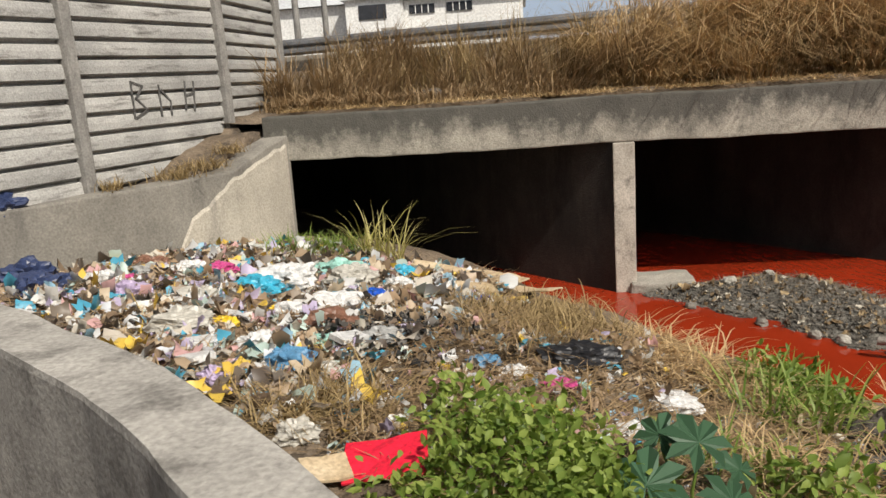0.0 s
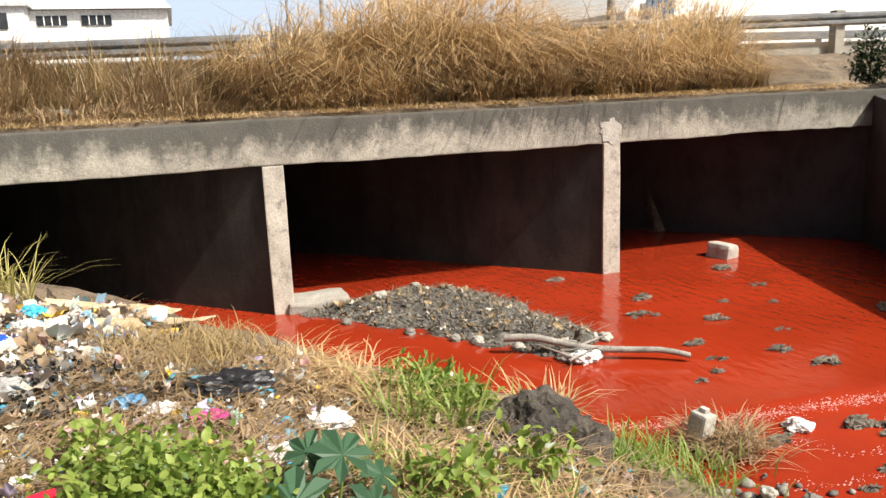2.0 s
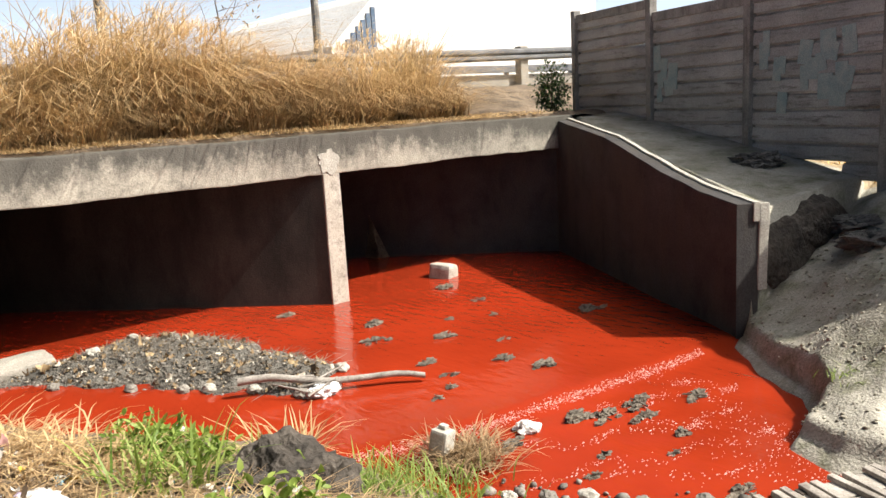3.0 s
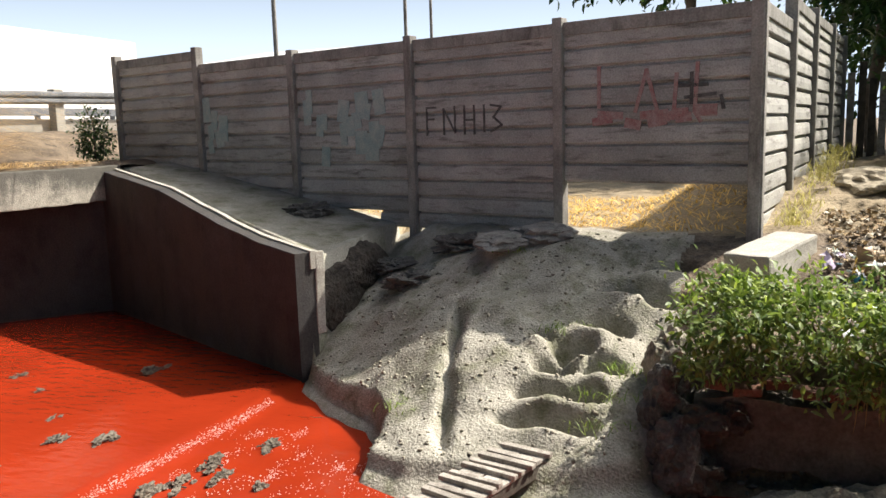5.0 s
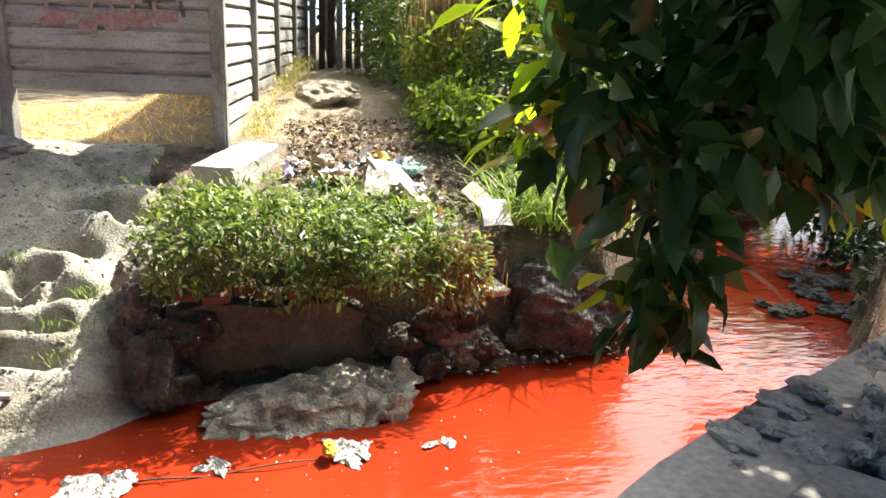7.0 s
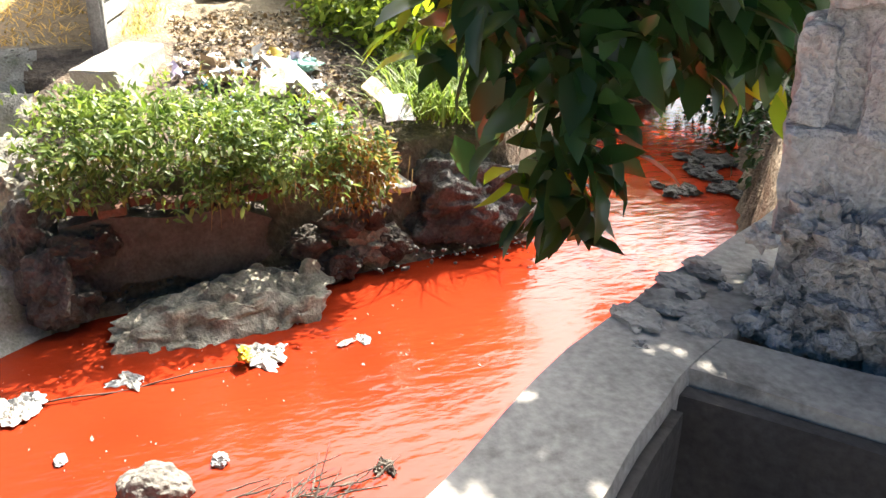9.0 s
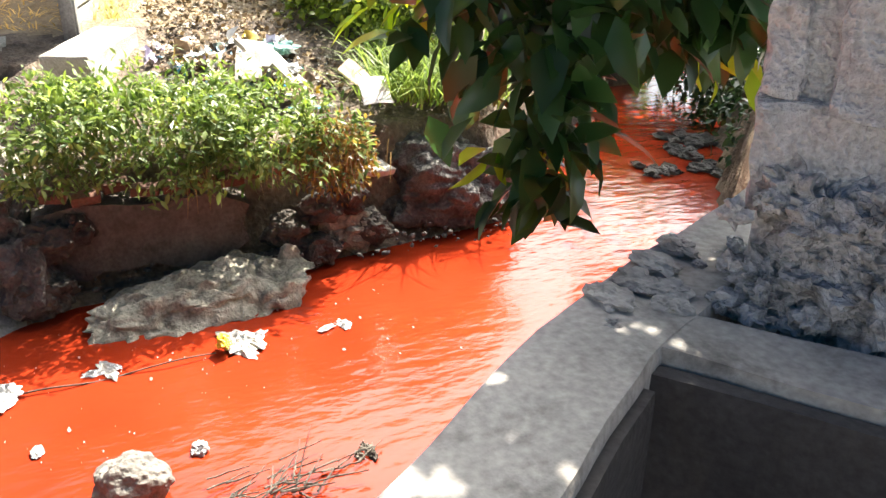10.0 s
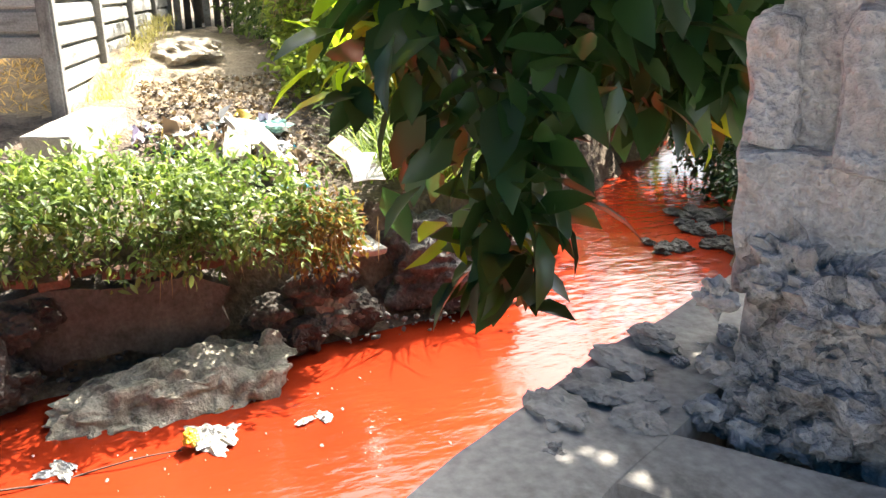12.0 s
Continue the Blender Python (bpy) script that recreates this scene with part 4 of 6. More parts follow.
# Thin dark sheets added on the inner faces to stand for the pit's shade.
wall_run("wall_shade_sheet", [(0.1, 0.345, 1.49), (0.315, 0.067, 1.52), (0.693, -0.431, 1.548), (0.912, -0.73, 1.548), (0.955, -0.79, 1.548)], -0.05, 0.2, M_dark, "dark sheet added for the shade in the pit behind the parapet", 6, 0.006)
wall_run("wall_shade_sheet", [(1.016, -0.836, 1.55), (0.846, -0.976, 1.55), (0.497, -1.246, 1.55), (-0.6, -2.096, 1.54)], -0.035, 0.2, M_dark, "dark sheet added for the shade on the cross wall", 6, 0.006)

# ---- stones, gravel bar, bank rocks ----
def stone(name, c, r, mat, label, seed, category="stone", group="", detail=3, amp=0.3):
    bm = bmesh.new()
    lump(bm, c, r, seed, detail, amp)
    return tagged(part(name, bm, mat, smooth=False), label, category, group)


BAR = [(0.98, 7.4), (1.6, 7.8), (2.3, 8.0), (2.95, 7.4), (3.15, 6.5), (3.35, 5.6), (2.95, 5.25), (2.45, 5.55), (1.78, 6.5), (1.3, 7.0)]


def inside(poly, x, y):
    c = False
    for i in range(len(poly)):
        (x0, y0), (x1, y1) = poly[i], poly[i - 1]
        if (y0 > y) != (y1 > y) and x < (x1 - x0) * (y - y0) / (y1 - y0) + x0:
            c = not c
    return c


def edge(poly, x, y):
    d = 9.0
    for i in range(len(poly)):
        a, b = Vector(poly[i]), Vector(poly[i - 1])
        ab = b - a
        t = max(0, min(1, (Vector((x, y)) - a).dot(ab) / ab.length_squared))
        d = min(d, (a + ab * t - Vector((x, y))).length)
    return d


def bar_z(x, y):
    s = 1 if inside(BAR, x, y) else -1
    d = s * edge(BAR, x, y) + 0.12 * noise.noise(Vector((x * 3, y * 3, 0)))
    return -0.06 + 0.19 * sstep(-0.2, 0.55, d) + 0.035 * fbm(x, y, 5, 9)


bxs, bys = np.arange(0.6, 3.8, 0.04), np.arange(4.9, 8.4, 0.04)
bar = pyd("gravel_bar", [(x, y, bar_z(float(x), float(y))) for y in bys for x in bxs], [(j * len(bxs) + i, j * len(bxs) + i + 1, (j + 1) * len(bxs) + i + 1, (j + 1) * len(bxs) + i) for j in range(len(bys) - 1) for i in range(len(bxs) - 1)], M_gravel)
tagged(bar, "grey gravel and silt bar in the stream", "gravel bar", kind="structure")


def pebbles(name, pts, lo, hi, mat, label, seed):
    """Many small angular stones in one mesh."""
    rg = np.random.default_rng(seed)
    ico = bmesh.new()
    bmesh.ops.create_icosphere(ico, subdivisions=1, radius=1.0)
    iv = np.array([v.co[:] for v in ico.verts])
    fi = np.array([[v.index for v in f.verts] for f in ico.faces])
    ico.free()
    n = len(pts)
    r = lo + (hi - lo) * rg.uniform(0, 1, (n, 1, 1)) ** 3
    V = iv[None] * (1 + rg.uniform(-0.28, 0.28, (n, len(iv), 1))) * r * rg.uniform(0.6, 1.2, (n, 1, 3)) * np.array([1, 1, 0.7]) + np.asarray(pts)[:, None, :]
    ob = mesh_many(name, V, fi, mat)
    return tagged(ob, label, "stones", kind="stuff")


rg = np.random.default_rng(21)
pts = []
while len(pts) < 3200:
    x, y = rg.uniform(0.8, 3.6), rg.uniform(5.0, 8.2)
    z = bar_z(x, y)
    if z > -0.01:
        pts.append((x, y, z))
pebbles("gravel", pts, 0.005, 0.026, M_peb, "loose grey gravel on the bar", 22)
Pn = np.array(pts)[:1500] + np.array([0, 0, 0.012])
tagged(mesh_many("bar_twigs", blades(np.random.default_rng(24), Pn, 0.13, 0.009, 1.8, 0.3, zs=0.25), BLADE_F, M_barlit), "thin twigs and stems stranded on the gravel bar", "twigs", kind="stuff")
pts = [(rg.uniform(2.5, 3.9), rg.uniform(1.9, 3.3), -0.04) for _ in range(700)]
pts = [p for p in pts if abs(p[0] - (2.55 + (3.3 - p[1]) * 0.75)) < 0.45 * rg.uniform(0, 1)]
pebbles("gravel", pts, 0.01, 0.05, M_peb, "wet stones along the near shore", 23)
pts = [(rg.uniform(4.75, 5.3), rg.uniform(-2.9, 0.5), rg.uniform(0, 0.12)) for _ in range(420)]
pebbles("gravel", pts, 0.006, 0.035, M_rock, "dark stones at the foot of the bank", 24)
pts = []
while len(pts) < 2600:
    x, y = rg.uniform(4.5, 7.4), rg.uniform(0.5, 3.6)
    if x > interp(RS, y):
        pts.append((x, y, height(x, y)))
pebbles("gravel", pts, 0.004, 0.022, M_mudpeb, "small clods on the mud bank", 25)
for k, (x, y, r, pale) in enumerate(((1.77, 7.35, 0.07, 1), (2.29, 7.95, 0.06, 1), (3.25, 5.6, 0.06, 1), (2.5, 5.68, 0.05, 1), (1.8, 6.45, 0.05, 0), (2.1, 6.1, 0.05, 0), (2.25, 5.95, 0.05, 1), (1.35, 7.0, 0.05, 0), (1.76, 5.31, 0.05, 1), (2.72, 5.3, 0.06, 0), (2.9, 2.9, 0.045, 0), (3.05, 2.75, 0.05, 1), (3.2, 2.5, 0.045, 0), (2.75, 3.05, 0.04, 1), (3.45, 2.3, 0.045, 0))):
    stone("stone", (x, y, max(bar_z(x, y), 0) + r * 0.3), (r, r * 1.2, r * 0.75), M_pale if pale else M_peb, "pale rounded stone at the water's edge" if pale else "dark grey stone at the water's edge", k, group="shore stones")
for k, (x, y, a, b_) in enumerate(((1.15, -0.9, 0.07, 0.045), (1.19, -0.985, 0.065, 0.05), (1.245, -1.07, 0.07, 0.045), (1.3, -1.17, 0.06, 0.04), (1.14, -1.02, 0.05, 0.05), (1.09, -0.99, 0.045, 0.04))):
    stone("mortar_lump", (x, y, 1.582), (a * 0.8, b_ * 0.8, 0.017), M_ledge, "flat broken mortar lump on the parapet edge", 80 + k, "rubble", detail=4, amp=0.45)
stone("boulder", (2.98, 0.0, 0.04), (0.13, 0.15, 0.12), M_peb, "grey-brown rough boulder standing in red water", 31, "boulder", detail=5, amp=0.17)
stone("boulder", (5.42, -2.42, 0.22), (0.4, 0.54, 0.38), M_rock, "large dark broken rock below the bank", 33, "boulder", detail=6, amp=0.32)
stone("boulder", (4.9, 0.42, 0.14), (0.2, 0.2, 0.26), M_rock, "dark rock at the corner of the bank", 61, "boulder", detail=4, amp=0.4)
stone("boulder", (5.12, 0.5, 0.42), (0.2, 0.16, 0.24), M_rock, "dark rock at the corner of the bank", 62, "boulder", detail=4, amp=0.4)
stone("boulder", (5.4, 0.5, 0.62), (0.2, 0.15, 0.2), M_mudpeb, "pale muddy rock at the corner of the bank", 63, "boulder", detail=4, amp=0.4)
stone("boulder", (5.1, -1.62, 0.1), (0.16, 0.2, 0.16), M_mudpeb, "pale muddy rock at the bank's foot", 34, "boulder", detail=4, amp=0.5)
stone("boulder", (9.3, -1.2, 1.5), (0.75, 0.4, 0.16), M_pathrock, "flat worn rock across the dirt path", 35, "boulder", detail=4, amp=0.3)
stone("stone", (-1.08, 8.7, 1.95), (0.22, 0.14, 0.1), M_rock, "dark flat stone on the deck", 36)
stone("concrete_chunk", (7.15, 1.75, 1.22), (0.3, 0.3, 0.1), M_post, "broken concrete chunk by the fence foot", 37, "rubble", detail=4)
stone("concrete_chunk", (7.0, 2.1, 1.17), (0.4, 0.25, 0.08), M_post, "broken concrete chunk by the fence foot", 38, "rubble", detail=4)
for k, (x, y) in enumerate(((6.9, 3.0), (7.3, 2.6), (7.4, 3.4), (7.9, 4.6))):
    stone("concrete_chunk", (x, y, height(x, y) + 0.02), (0.2, 0.26, 0.09), M_rock, "dark broken slab piece under the fence", 40 + k, "rubble", detail=4, amp=0.7)
# tilted slab in the stream
bm = bmesh.new()
lump(bm, (0, 0, 0), (0.28, 0.66, 0.12), 5.3, 6, 0.3, 1.4)
for v in bm.verts:
    v.co += Vector((noise.noise(v.co * 7), noise.noise(v.co * 7 + Vector((3, 0, 0))), noise.noise(v.co * 7 + Vector((0, 3, 0))))) * 0.055 + Vector((0, 0, noise.noise(v.co * 15))) * 0.03
bmesh.ops.transform(bm, matrix=pose(4.6, -0.5, 0.0, -5, -18, 8), verts=bm.verts)
tagged(part("fallen_slab", bm, M_mudpeb), "tilted pale mud-caked slab lying in the stream", "slab")
# broken floor slab hanging out of the bank, with brick remnants above it
bm = bmesh.new()
outl = [(0.34, 0.5), (0.31, 0.15), (0.2, 0.1), (0.1, 0.07), (0.0, 0.12), (-0.15, 0.1), (-0.3, 0.13), (-0.45, 0.08), (-0.6, 0.07), (-0.7, 0.06), (-0.78, 0.12), (-0.9, 0.19), (-0.86, 0.3), (-0.92, 0.42), (-0.7, 0.52), (-0.3, 0.5), (0.1, 0.54)]
fr_ = [bm.verts.new((4.96 + 0.12 * (z - 0.06), y, z)) for y, z in outl]
bk_ = [bm.verts.new((5.24 + 0.12 * (z - 0.06), y, z + 0.02)) for y, z in outl]
bm.faces.new(fr_)
for i in range(len(outl)):
    bm.faces.new((fr_[i], bk_[i], bk_[(i + 1) % len(outl)], fr_[(i + 1) % len(outl)]))
bmesh.ops.recalc_face_normals(bm, faces=bm.faces[:])
bmesh.ops.triangulate(bm, faces=[f for f in bm.faces if len(f.verts) > 4])
bmesh.ops.subdivide_edges(bm, edges=bm.edges[:], cuts=3, use_grid_fill=True)
for v in bm.verts:
    v.co += Vector((0.02 * noise.noise(v.co * 6), 0, 0.008 * noise.noise(v.co * 14)))
tagged(part("hanging_slab", bm, M_oldslab), "brown-stained broken concrete slab hanging from the bank", "slab")
rb_ = random.Random(44)
for k in range(9):
    y = 0.2 - 0.17 * k
    bm = slab(-0.07, 0.07, -0.08, 0.08, -0.03, 0.03, pose(5.1 + rb_.uniform(-0.03, 0.03), y, 0.6 + rb_.uniform(-0.03, 0.03), rb_.uniform(-6, 6), rb_.uniform(-8, 8), rb_.uniform(-12, 12)), bevel=0.012, cuts=2, rough=0.012, seed=k)
    tagged(part("brick", bm, M_brick), "worn reddish brick stuck in the bank", "brick", "bricks in the bank")
for k, (x, y, z, r) in enumerate(((4.95, 0.3, 0.36, 0.13), (5.0, 0.12, 0.4, 0.1), (4.82, 0.35, 0.1, 0.14), (5.0, -1.15, 0.2, 0.13), (5.02, -1.4, 0.32, 0.12), (4.95, -1.3, 0.06, 0.14), (5.02, -1.75, 0.12, 0.12), (5.1, -1.6, 0.36, 0.13), (4.9, -1.05, 0.03, 0.11))):
    stone("stone", (x, y, z), (r, r * 1.2, r * 0.9), M_darksoil, "dark earthy stone in the bank face", 120 + k, group="stones in the bank", detail=4, amp=0.4)
# block by the fence corner
bm = slab(-0.5, 0.45, -0.17, 0.17, -0.25, 0.1, bevel=0.025, cuts=4, rough=0.012, seed=5)
bmesh.ops.transform(bm, matrix=pose(6.62, -0.16, 1.16, 0, -4, -24), verts=bm.verts)
tagged(part("concrete_block", bm, M_pale), "pale concrete block beside the fence corner", "block")
bm = slab(-0.12, 0.12, -0.16, 0.16, -0.12, 0.12, bevel=0.05, cuts=2, rough=0.02)
bmesh.ops.transform(bm, matrix=pose(6.02, 7.7, 0.05, 3, 4, 20), verts=bm.verts)
tagged(part("concrete_block", bm, M_pale), "pale concrete lump standing in red water", "block")
bm = slab(-0.1, 0.12, -0.16, 0.16, -0.02, 0.03, bevel=0.012, cuts=2, rough=0.02)
bmesh.ops.transform(bm, matrix=pose(5.22, -1.82, 0.5, 10, -15, 20), verts=bm.verts)
tagged(part("concrete_slab", bm, M_pale), "pale flat slab on the dark rock", "slab")

# ---- footbridge ----
fb = thing("footbridge", "narrow makeshift footbridge of grey weathered wooden slats", "footbridge")
A, B = Vector((2.0, 2.23)), Vector((4.74, 1.33))
FM = along(A, B, 0.15)
FL = (B - A).length
for y in (-0.13, 0.13):
    part("stringer", slab(0, FL, y - 0.03, y + 0.03, -0.08, 0.0, FM, bevel=0.006), M_woodd, fb)
for k in range(4):
    for y0 in (-0.165, 0.004):
        part("deck_board", slab(k * FL / 4 + 0.006, (k + 1) * FL / 4 - 0.006, y0, y0 + 0.16, 0.001, 0.022, FM, bevel=0.005, cuts=3, rough=0.004, seed=k + y0), M_wood, fb)
rnd = random.Random(4)
u = 0.03
k = 0
while u < FL - 0.05:
    w = rnd.uniform(0.035, 0.05)
    bm = slab(0, w, -0.17 - rnd.uniform(0, 0.03), 0.17 + rnd.uniform(0, 0.02), 0.02, 0.048, FM @ pose(u, 0, 0.002, 0, rnd.uniform(-3, 3), rnd.uniform(-4, 4)), bevel=0.005)
    part("slat", bm, M_wood, fb)
    u += w + (rnd.uniform(0.018, 0.035) if k % 2 else rnd.uniform(0.06, 0.1))
    k += 1
for u in (0.25, 0.9, 1.35, 1.6, 2.1):
    for y in (-0.15, 0.14):
        part("leg", slab(u, u + rnd.uniform(0.05, 0.075), y - 0.03, y + 0.03, -0.42, 0.03, FM, bevel=0.008), M_woodd, fb)
stone("boulder", (3.72, 1.62, -0.02), (0.18, 0.17, 0.13), M_mudpeb, "pale clay lump under the footbridge", 141, "boulder", detail=4, amp=0.3)
stone("boulder", (3.35, 2.1, -0.03), (0.12, 0.14, 0.1), M_deb, "tangle of sodden rubbish beside the footbridge", 142, "debris", detail=4, amp=0.7)

# ---- driftwood ----
bm = bmesh.new()
stick(bm, (2.35, 5.62, 0.13), (3.56, 4.86, 0.05), 0.035, 0.025, 1, 12)
tagged(part("driftwood", bm, M_wood, smooth=True), "long grey driftwood pole lying off the gravel bar", "driftwood")
for k in range(5):
    bm = bmesh.new()
    x, y = rnd.uniform(2.3, 3.0), rnd.uniform(5.1, 5.6)
    a = rnd.uniform(0, 6.28)
    stick(bm, (x, y, 0.06), (x + 0.3 * math.cos(a), y + 0.3 * math.sin(a), 0.12), 0.012, 0.006, k + 3, 6)
    tagged(part("branch", bm, M_wood, smooth=True), "thin dry branch caught on the gravel bar", "branch", "branches on the bar")

# ---- marks on the fences ----
def stroke(f, a, b, pts, mat, w=0.022, proud=-0.0085):
    """A painted stroke on the board face: thin raised segments."""
    m = along(a, b)
    bm = bmesh.new()
    for (u0, z0), (u1, z1) in zip(pts, pts[1:]):
        d = Vector((u1 - u0, 0, z1 - z0))
        n_ = Vector((-d.z, 0, d.x)).normalized() * w / 2
        e = d.normalized() * w * 0.4
        q = [Vector((u0, proud, z0)) - e + n_, Vector((u0, proud, z0)) - e - n_, Vector((u1, proud, z1)) + e - n_, Vector((u1, proud, z1)) + e + n_]
        lo = [bm.verts.new(m @ p) for p in q]
        hi = [bm.verts.new(m @ (p + Vector((0, 0.006, 0)))) for p in q]
        bm.faces.new(lo)
        for i in range(4):
            bm.faces.new((lo[i], lo[(i + 1) % 4], hi[(i + 1) % 4], hi[i]))
    part("painted_mark", bm, mat, f)


a, b = front[3], front[4]
Lb = math.dist(a, b)
for pts in ([(0.2, 2.14), (0.2, 2.42), (0.32, 2.42)], [(0.2, 2.3), (0.29, 2.3)], [(0.42, 2.14), (0.42, 2.4), (0.56, 2.16), (0.56, 2.42)], [(0.68, 2.14), (0.68, 2.42)], [(0.68, 2.28), (0.8, 2.28)], [(0.8, 2.14), (0.8, 2.42)], [(0.92, 2.16), (0.92, 2.42)], [(1.0, 2.42), (1.12, 2.4), (1.03, 2.3), (1.13, 2.22), (1.0, 2.16)]):
    stroke(ff, a, b, pts, M_tar)
a, b = front[4], front[5]
for pts in ([(0.4, 2.7), (0.4, 2.35)], [(0.4, 2.3), (0.62, 2.28)], [(0.4, 2.26), (0.62, 2.25)], [(0.75, 2.3), (0.85, 2.65), (0.95, 2.3)], [(1.1, 2.3), (1.12, 2.6)], [(1.3, 2.68), (1.28, 2.28), (1.33, 2.2)], [(0.9, 2.2), (1.05, 2.22)]):
    stroke(ff, a, b, pts, M_redp, 0.035)
for pts in ([(1.15, 2.5), (1.38, 2.5)], [(1.2, 2.4), (1.45, 2.42)], [(1.25, 2.6), (1.25, 2.35)], [(1.5, 2.4), (1.52, 2.3)]):
    stroke(ff, a, b, pts, M_tar, 0.03)
rw = random.Random(17)
for bay, n_, u0_, u1_ in ((2, 16, 0.15, 1.35), (1, 6, 0.1, 0.5)):
    for k in range(n_):
        u, z0 = rw.uniform(u0_, u1_), rw.uniform(1.85, 2.5)
        stroke(ff, front[bay], front[bay + 1], [(u, z0), (u + rw.uniform(-0.02, 0.02), z0 + rw.uniform(0.08, 0.2))], M_cyanp, rw.uniform(0.08, 0.2), -0.0078 - 0.0001 * k)
for k in range(9):
    u, z0 = rw.uniform(0.35, 1.4), rw.uniform(2.15, 2.4)
    stroke(ff, front[4], front[5], [(u, z0), (u + rw.uniform(0.05, 0.14), z0 + rw.uniform(-0.02, 0.03))], M_redp, rw.uniform(0.05, 0.1), -0.0078 - 0.0001 * k)
a, b = leftf[2], leftf[3]
for pts in ([(0.62, 1.98), (0.62, 2.28), (0.75, 2.24), (0.66, 2.14), (0.78, 2.04), (0.64, 1.98)], [(0.95, 1.98), (0.95, 2.24)], [(0.98, 2.2), (1.08, 2.1), (1.08, 1.98)], [(1.28, 2.02), (1.3, 2.26)], [(1.3, 2.14), (1.42, 2.16)], [(1.4, 2.0), (1.42, 2.26)]):
    stroke(fl, a, b, pts, M_tar, 0.022)


# ---- litter ----
def litter_mat(name, cols, rough=0.45, trans=0.12):
    m = leafy(name, (0, 0, 0), (1, 1, 1), trans, rough, 0.4)
    r = [n_ for n_ in m.node_tree.nodes if n_.type == "VALTORGB"][0].color_ramp
    r.interpolation = "CONSTANT"
    r.elements[0].color = rgb(cols[0])
    r.elements[1].position = 1 / len(cols)
    r.elements[1].color = rgb(cols[1])
    for i, c in enumerate(cols[2:]):
        e = r.elements.new((i + 2) / len(cols))
        e.color = rgb(c)
    hs = [n_ for n_ in m.node_tree.nodes if n_.type == "HUE_SAT"][0]
    hs.inputs["Value"].default_value = 1.0
    return m


M_litter = litter_mat("mixed_litter", [(0.58, 0.58, 0.57), (0.5, 0.46, 0.39), (0.2, 0.14, 0.09), (0.55, 0.57, 0.6), (0.34, 0.24, 0.15), (0.12, 0.1, 0.08), (0.46, 0.37, 0.26), (0.28, 0.46, 0.58), (0.6, 0.59, 0.56), (0.14, 0.1, 0.07), (0.4, 0.3, 0.2), (0.66, 0.46, 0.08), (0.25, 0.2, 0.15), (0.56, 0.34, 0.33), (0.5, 0.45, 0.38), (0.08, 0.33, 0.47), (0.28, 0.2, 0.13), (0.16, 0.13, 0.1), (0.44, 0.38, 0.52), (0.56, 0.52, 0.44), (0.62, 0.62, 0.61), (0.36, 0.27, 0.18), (0.45, 0.55, 0.5), (0.09, 0.07, 0.055)])
M_brownlit = litter_mat("dry_leaf_litter", [(0.16, 0.11, 0.06), (0.3, 0.22, 0.12), (0.1, 0.075, 0.05), (0.4, 0.3, 0.17), (0.22, 0.15, 0.08), (0.5, 0.46, 0.38)], 0.8, 0.1)
M_ash = litter_mat("burnt_litter", [(0.02, 0.02, 0.02), (0.05, 0.045, 0.04), (0.03, 0.028, 0.026), (0.12, 0.11, 0.1)], 0.9, 0.0)


def scraps(rg, P, lo, hi, tilt=0.6, crump=0.22):
    """Crumpled sheets at points P."""
    n = len(P)
    g = np.linspace(-0.5, 0.5, 4)
    X, Y = np.meshgrid(g, g)
    B = np.stack([X.ravel(), Y.ravel(), np.zeros(16)], 1)
    s = (lo + (hi - lo) * rg.uniform(0, 1, (n, 1)) ** 2.5)
    sc = np.concatenate([s, s * rg.uniform(0.45, 1.0, (n, 1)), s], 1)
    V = B[None] * sc[:, None, :]
    V = V + rg.normal(0, 0.05, V.shape) * s[:, :, None]
    V[:, :, 2] += (rg.normal(0, crump, (n, 16)) + (B[None, :, 0] ** 2 * rg.normal(0, 1.2, (n, 1)))) * s
    a, t = rg.uniform(0, 6.28, n), rg.normal(0, tilt, n)
    ca, sa, ct, st = np.cos(a), np.sin(a), np.cos(t), np.sin(t)
    x = V[:, :, 0] * ct[:, None] + V[:, :, 2] * st[:, None]
    z = -V[:, :, 0] * st[:, None] + V[:, :, 2] * ct[:, None]
    xx = x * ca[:, None] - V[:, :, 1] * sa[:, None]
    yy = x * sa[:, None] + V[:, :, 1] * ca[:, None]
    return np.stack([xx, yy, z], 2) + P[:, None, :]


SCR_F = np.array([[j * 4 + i, j * 4 + i + 1, j * 4 + i + 5, j * 4 + i + 4] for j in range(3) for i in range(3)])


def heap_points(rg, n, poly, fall=0.5, up=0.03):
    out = []
    xs_, ys_ = [p[0] for p in poly], [p[1] for p in poly]
    while len(out) < n:
        x, y = rg.uniform(min(xs_), max(xs_)), rg.uniform(min(ys_), max(ys_))
        if inside(poly, x, y) and rg.uniform() < edge(poly, x, y) / fall + 0.15:
            out.append((x, y, height(x, y) + rg.uniform(0.0, up)))
    return np.array(out)


